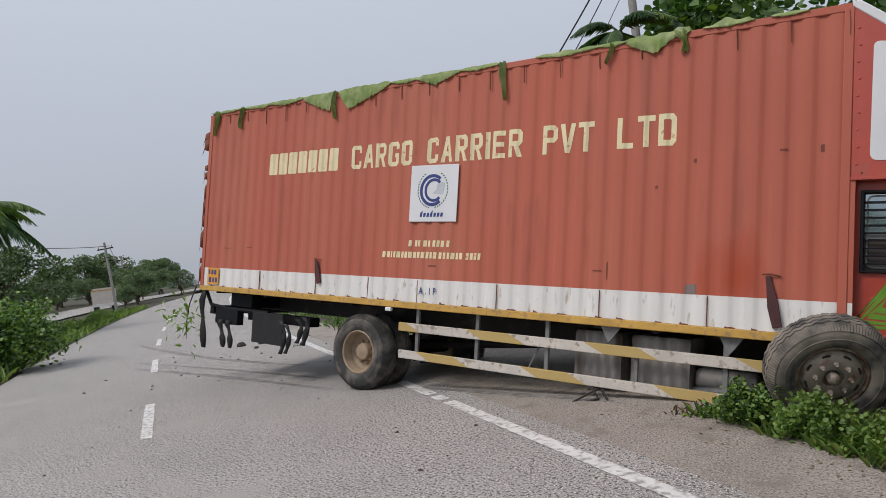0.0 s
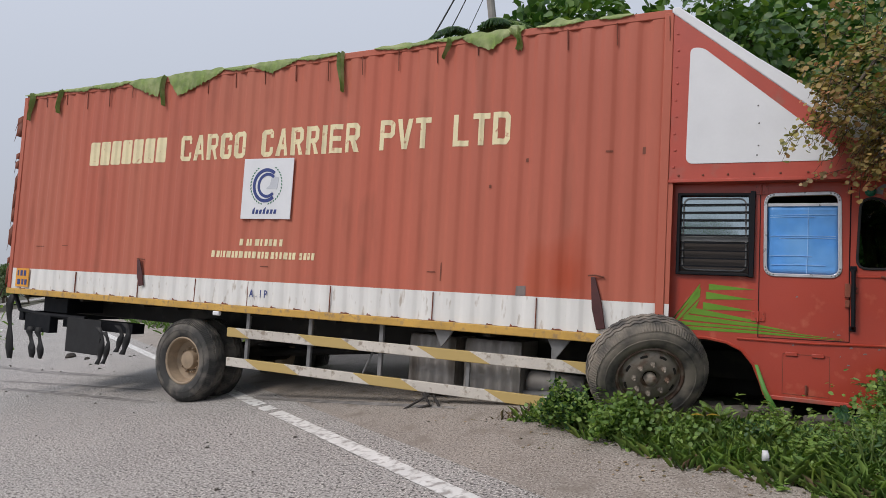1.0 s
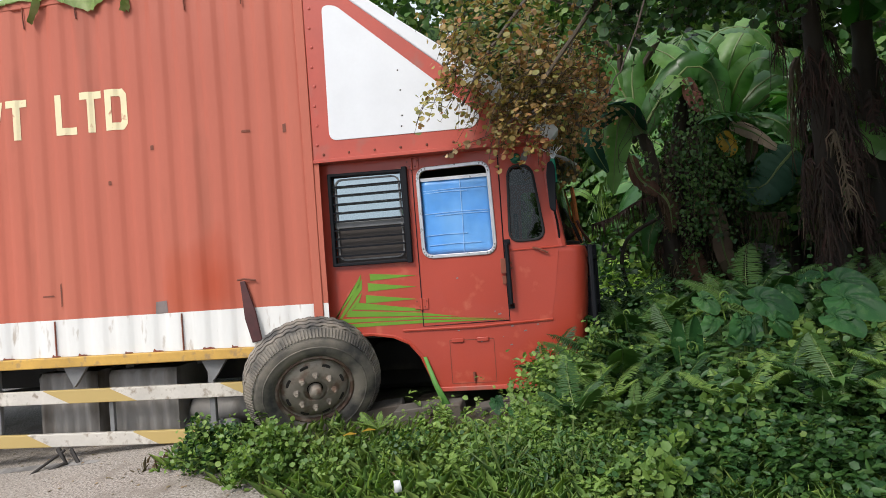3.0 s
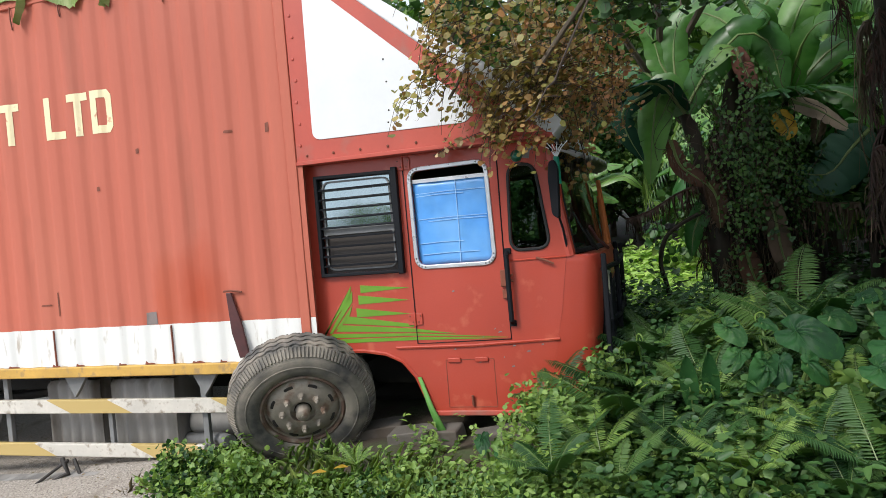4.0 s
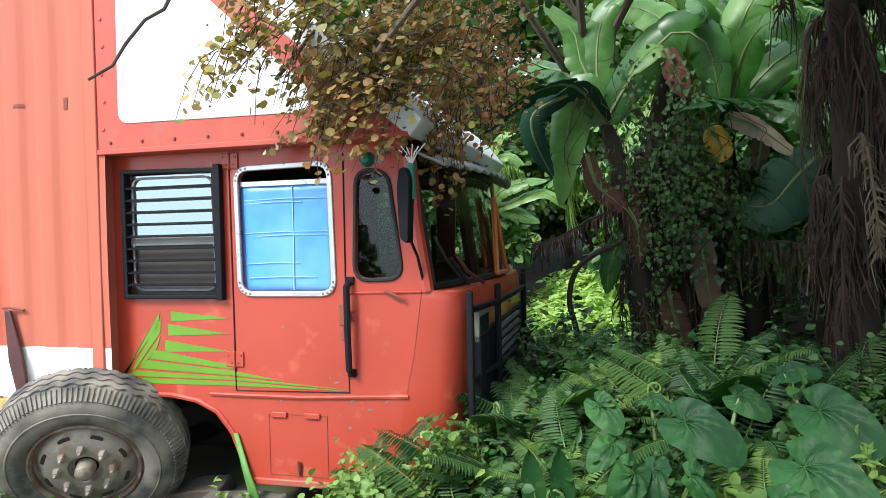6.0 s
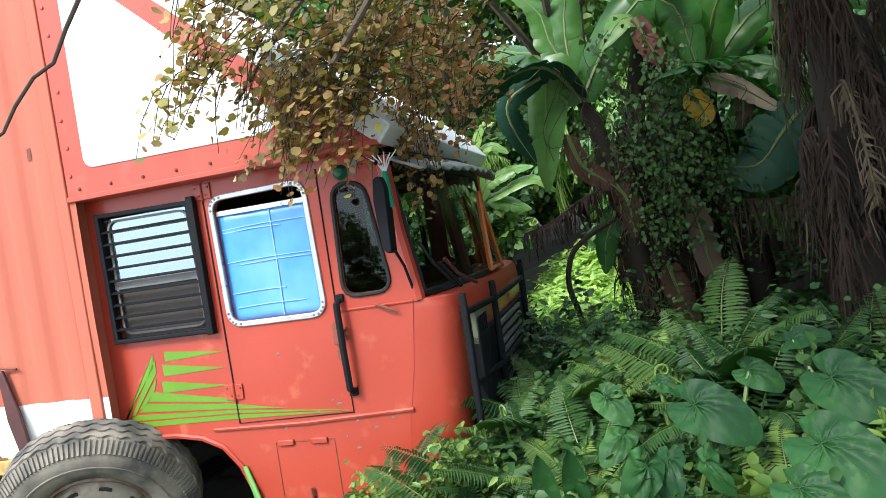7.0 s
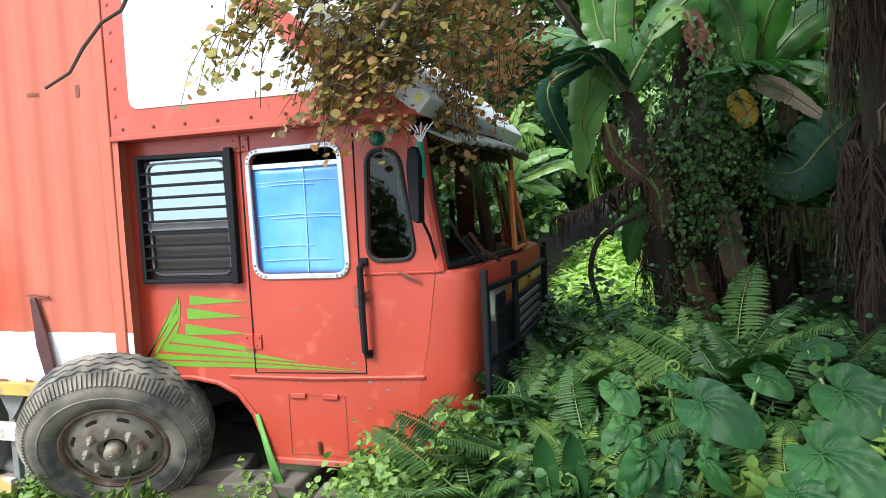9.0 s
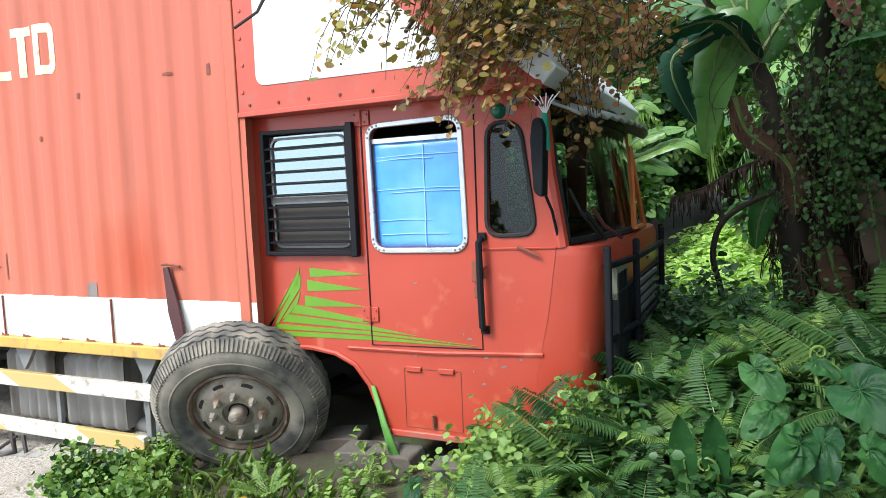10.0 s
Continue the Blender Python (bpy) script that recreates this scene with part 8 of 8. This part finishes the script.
power_pole(-4.1, 7.6, -0.8, 9.0, "concrete power pole rising behind the lorry", 0.0, 2)


def wire(a, b, sag, r):
    a, b = Vector(a), Vector(b)
    t = thing("cable", "thin black overhead cable", "cable", Matrix.Translation(a), "overhead cables")
    part("line", Shape().tube([a.lerp(b, q) - a - Vector((0, 0, sag * 4 * q * (1 - q))) for q in [i / 12 for i in range(13)]], r, 4), WIRE, t)


wire((-4.1, 7.6, 7.9), (-9.5, 8.5, 3.2), 0.2, 0.018)
wire((-4.1, 7.6, 7.6), (-9.0, 8.2, 3.0), 0.35, 0.012)
wire((-4.1, 7.6, 7.0), (-7.2, 8.0, 3.4), 0.1, 0.008)
wire((-48.1, 18.1, 5.0), (-24, -9, 6.5), 0.9, 0.025)
wire((-48.1, 18.1, 4.2), (-24, -9, 5.0), 0.9, 0.02)
wire((-48.1, 18.1, 4.9), (-76, 33.5, 5.2), 0.8, 0.02)

# far lorry with a pale load
fl = thing("far_lorry", "small distant lorry with a pale covered load", "lorry", Matrix.Translation((-57.2, 21.6, 0.05)) @ Matrix.Rotation(radians(150), 4, "Z") @ Matrix.Scale(0.78, 4))
part("load", Shape().prism(rounded([(-1.05, 0.9), (1.05, 0.9), (1.1, 2.3), (0.9, 2.6), (-0.9, 2.6), (-1.1, 2.3)], 0.15), 0, 4.5, "x"), mat("pale load sheet", (0.62, 0.56, 0.5), 0.8, vary=0.1), fl, "pale sheet-covered load")
part("load_edge", Shape().box(-0.02, 4.5, -1.12, 1.12, 2.30, 2.42), YELLOW, fl)
part("tail_board", Shape().box(-0.05, 4.5, -1.1, 1.1, 0.6, 0.9), WHITE_BAND, fl)
for x in (0.7, 3.9):
    for y in (-1.0, 0.75):
        part("wheel", Shape().lathe([(0, 0), (0.4, 0), (0.45, 0.05), (0.45, 0.2), (0.4, 0.25), (0, 0.25)], 16, (x, y, 0.42)), RUBBER_DARK, fl)

# small things on the ground
sc = thing("paper_scrap", "small crumpled white scrap on the weeds", "scrap", Matrix.Translation((0.9, -1.55, 0.10)))
part("sheet", Shape().sheet([[(-0.02, 0, 0.0), (0.02, 0.005, 0.0)], [(-0.018, 0.012, 0.035), (0.024, 0.0, 0.03)], [(-0.012, 0.0, 0.065), (0.018, 0.012, 0.06)]]), WHITE, sc, thick=0.002)
DEBRIS = mat("dark road debris", (0.05, 0.042, 0.035), 0.9, vary=0.3)
rng = random.Random(77)
for i in range(70):
    u, v = rng.uniform(1, 14), rng.uniform(-4.5, 0.6)
    x, y, _ = on_road(u, v)
    r = rng.uniform(0.006, 0.022) * (1.8 if u > 8 else 1)
    deb = part("debris", Shape().add([(r * math.cos(k * 1.05) * rng.uniform(0.6, 1.6), r * math.sin(k * 1.05) * rng.uniform(0.6, 1.2), 0) for k in range(6)] + [(0, 0, r * 0.7)], [(k, (k + 1) % 6, 6) for k in range(6)] + [(5, 4, 3, 2, 1, 0)]), DEBRIS, at=Matrix.Translation((x, y, 0.001)))
    tagged(deb, "small dark crumb of road debris", "debris", "road debris")
for x, y, r in ((-13.4, 3.6, 0.12), (-13.0, 3.9, 0.08), (-12.4, 3.3, 0.06)):
    deb = part("debris", Shape().lathe([(0.0, -r * 0.4), (r * 0.9, -r * 0.3), (r, 0), (r * 0.6, r * 0.5), (0, r * 0.6)], 7, (0, 0, 0)), DEBRIS, at=Matrix.Translation((x, y, r * 0.3)) @ Matrix.Rotation(radians(90), 4, "X"))
    tagged(deb, "dark lump of debris on the road", "debris", "road debris")

# trees across the road, behind the walker, that the panes mirror
for i, (x, y, sc2) in enumerate(((6, -26, 1.3), (14, -24, 1.5), (-3, -30, 1.2), (22, -20, 1.4), (30, -28, 1.6), (-14, -34, 1.2))):
    tree_at(big, x, y, sc2, i * 1.9, 0)

# broken kerb stones and bare soil under the cab
SLAB = mat("muddy broken concrete", (0.12, 0.105, 0.09), 0.9, vary=0.2, grain=40, blotch=6, bump=0.4, dirt=(0.08, 0.06, 0.045), dirt_amount=0.45)
for x, y, w, d, h, a in ((0.75, 0.12, 0.55, 0.16, 0.07, -6), (1.32, 0.10, 0.45, 0.15, 0.06, 5), (1.72, 0.02, 0.3, 0.14, 0.05, 14), (0.30, 0.35, 0.4, 0.2, 0.05, 10)):
    ks = part("kerb_stone", Shape().prism(rounded([(-w / 2, -h), (w / 2, -h), (w / 2 * 0.97, h * 0.8), (w * 0.1, h), (-w / 2 * 0.95, h * 0.85)], 0.02), -d / 2, d / 2), SLAB, at=Matrix.Translation((x, y, ground_z(x, y) + 0.03)) @ Matrix.Rotation(radians(a), 4, "Z"), bevel=0.008)
    tagged(ks, "muddy broken kerb stone under the cab", "kerb stone", "kerb stones")
for x, y, z in ((0.42, -0.78, 0.16), (0.52, -0.70, 0.14)):
    yl = thing("fallen_leaf", "small yellow fallen leaf on the weeds", "leaf", Matrix.Translation((x, y, z)))
    part("blade", Shape().sheet([[(-0.04, -0.01, 0), (-0.04, 0.01, 0)], [(0, -0.028, 0.012), (0, 0.028, 0.008)], [(0.05, -0.006, 0.0), (0.05, 0.006, 0.0)]]), LEAF_YELLOW, yl, smooth=180)
# curled young fern tips
for i, (x, y, h) in enumerate(((2.62, -0.66, 0.52), (2.2, -0.12, 0.62), (2.28, -0.05, 0.66), (2.95, 0.1, 0.6), (2.5, -0.9, 0.4), (1.3, -1.25, 0.34))):
    fh = thing("fiddlehead", "pale curled young fern tip on a thin stalk", "fern", Matrix.Translation((x, y, grounded(x, y))) @ Matrix.Rotation(i * 1.1, 4, "Z"), "fiddleheads")
    curl = [(0.035 * math.cos(a) * (1 - a / 9) - 0.035, 0, h + 0.035 * math.sin(a) * (1 - a / 9)) for a in [k * 0.6 for k in range(12)]]
    part("stalk", Shape().tube([(0.02, 0, 0), (-0.02, 0.01, h * 0.5)] + curl, [0.006, 0.005] + [0.006 - 0.0003 * k for k in range(12)], 5), LEAF_LIME, fh)

# a leafy sprig caught at the lorry's tail
sg = thing("leafy_sprig", "green leafy sprig caught at the lorry's tail corner", "sprig", Matrix.Translation((-9.75, 0.0, 1.05)))
rng = np.random.default_rng(71)
k = 70
part("foliage", leaf_mesh("sprig_leaves", [leaves(rng.normal(size=(k, 3)) * np.array((0.22, 0.2, 0.28)) + np.array((0, 0, 0.1)), unit(rng, k, -0.4), ups(rng, k, 0.6), rng.uniform(0.08, 0.16, k), LANCE)], [LEAF_LIME]), None, sg)
part("stem", Shape().tube([(0.3, 0.05, 0.6), (0.1, 0, 0.3), (-0.05, 0, 0.0), (-0.12, 0, -0.3)], [0.012, 0.01, 0.008, 0.004], 5), TWIG, sg)
# dark tyre marks swept across the road
MARK = mat("faint rubber tyre mark", (0.17, 0.158, 0.147), 0.8, vary=0.2, grain=60, blotch=3, bump=0.4, dirt=(0.29, 0.27, 0.25), dirt_amount=0.7, dirt_scale=6)
for pts, w in ((((-13.5, 0.9), (-9.6, 0.55), (-6.2, -0.1)), 0.07), (((-19.0, 4.0), (-12.3, 1.8), (-8.6, 1.5)), 0.09), (((-4.9, 0.2), (-3.4, 0.06), (-1.9, -0.1)), 0.06), (((-14.5, 1.5), (-10.2, 1.05), (-7.0, 0.55)), 0.05)):
    rows = []
    for i in range(25):
        q = i / 24
        a, b, c = (Vector(p) for p in pts)
        p = a * (1 - q) ** 2 + b * 2 * q * (1 - q) + c * q * q
        d = ((b - a) * (1 - q) + (c - b) * q).normalized()
        nrm = Vector((-d.y, d.x)) * w * (0.5 + 0.5 * math.sin(math.pi * q)) * (1 + 0.4 * noise.noise(Vector((q * 9, w, 0))))
        rows.append([(p.x - nrm.x, p.y - nrm.y, 0.004), (p.x + nrm.x, p.y + nrm.y, 0.004)])
    tagged(part("tyre_mark", Shape().sheet(rows), MARK), "faint dark tyre mark on the asphalt", "tyre mark", "tyre marks", "structure")
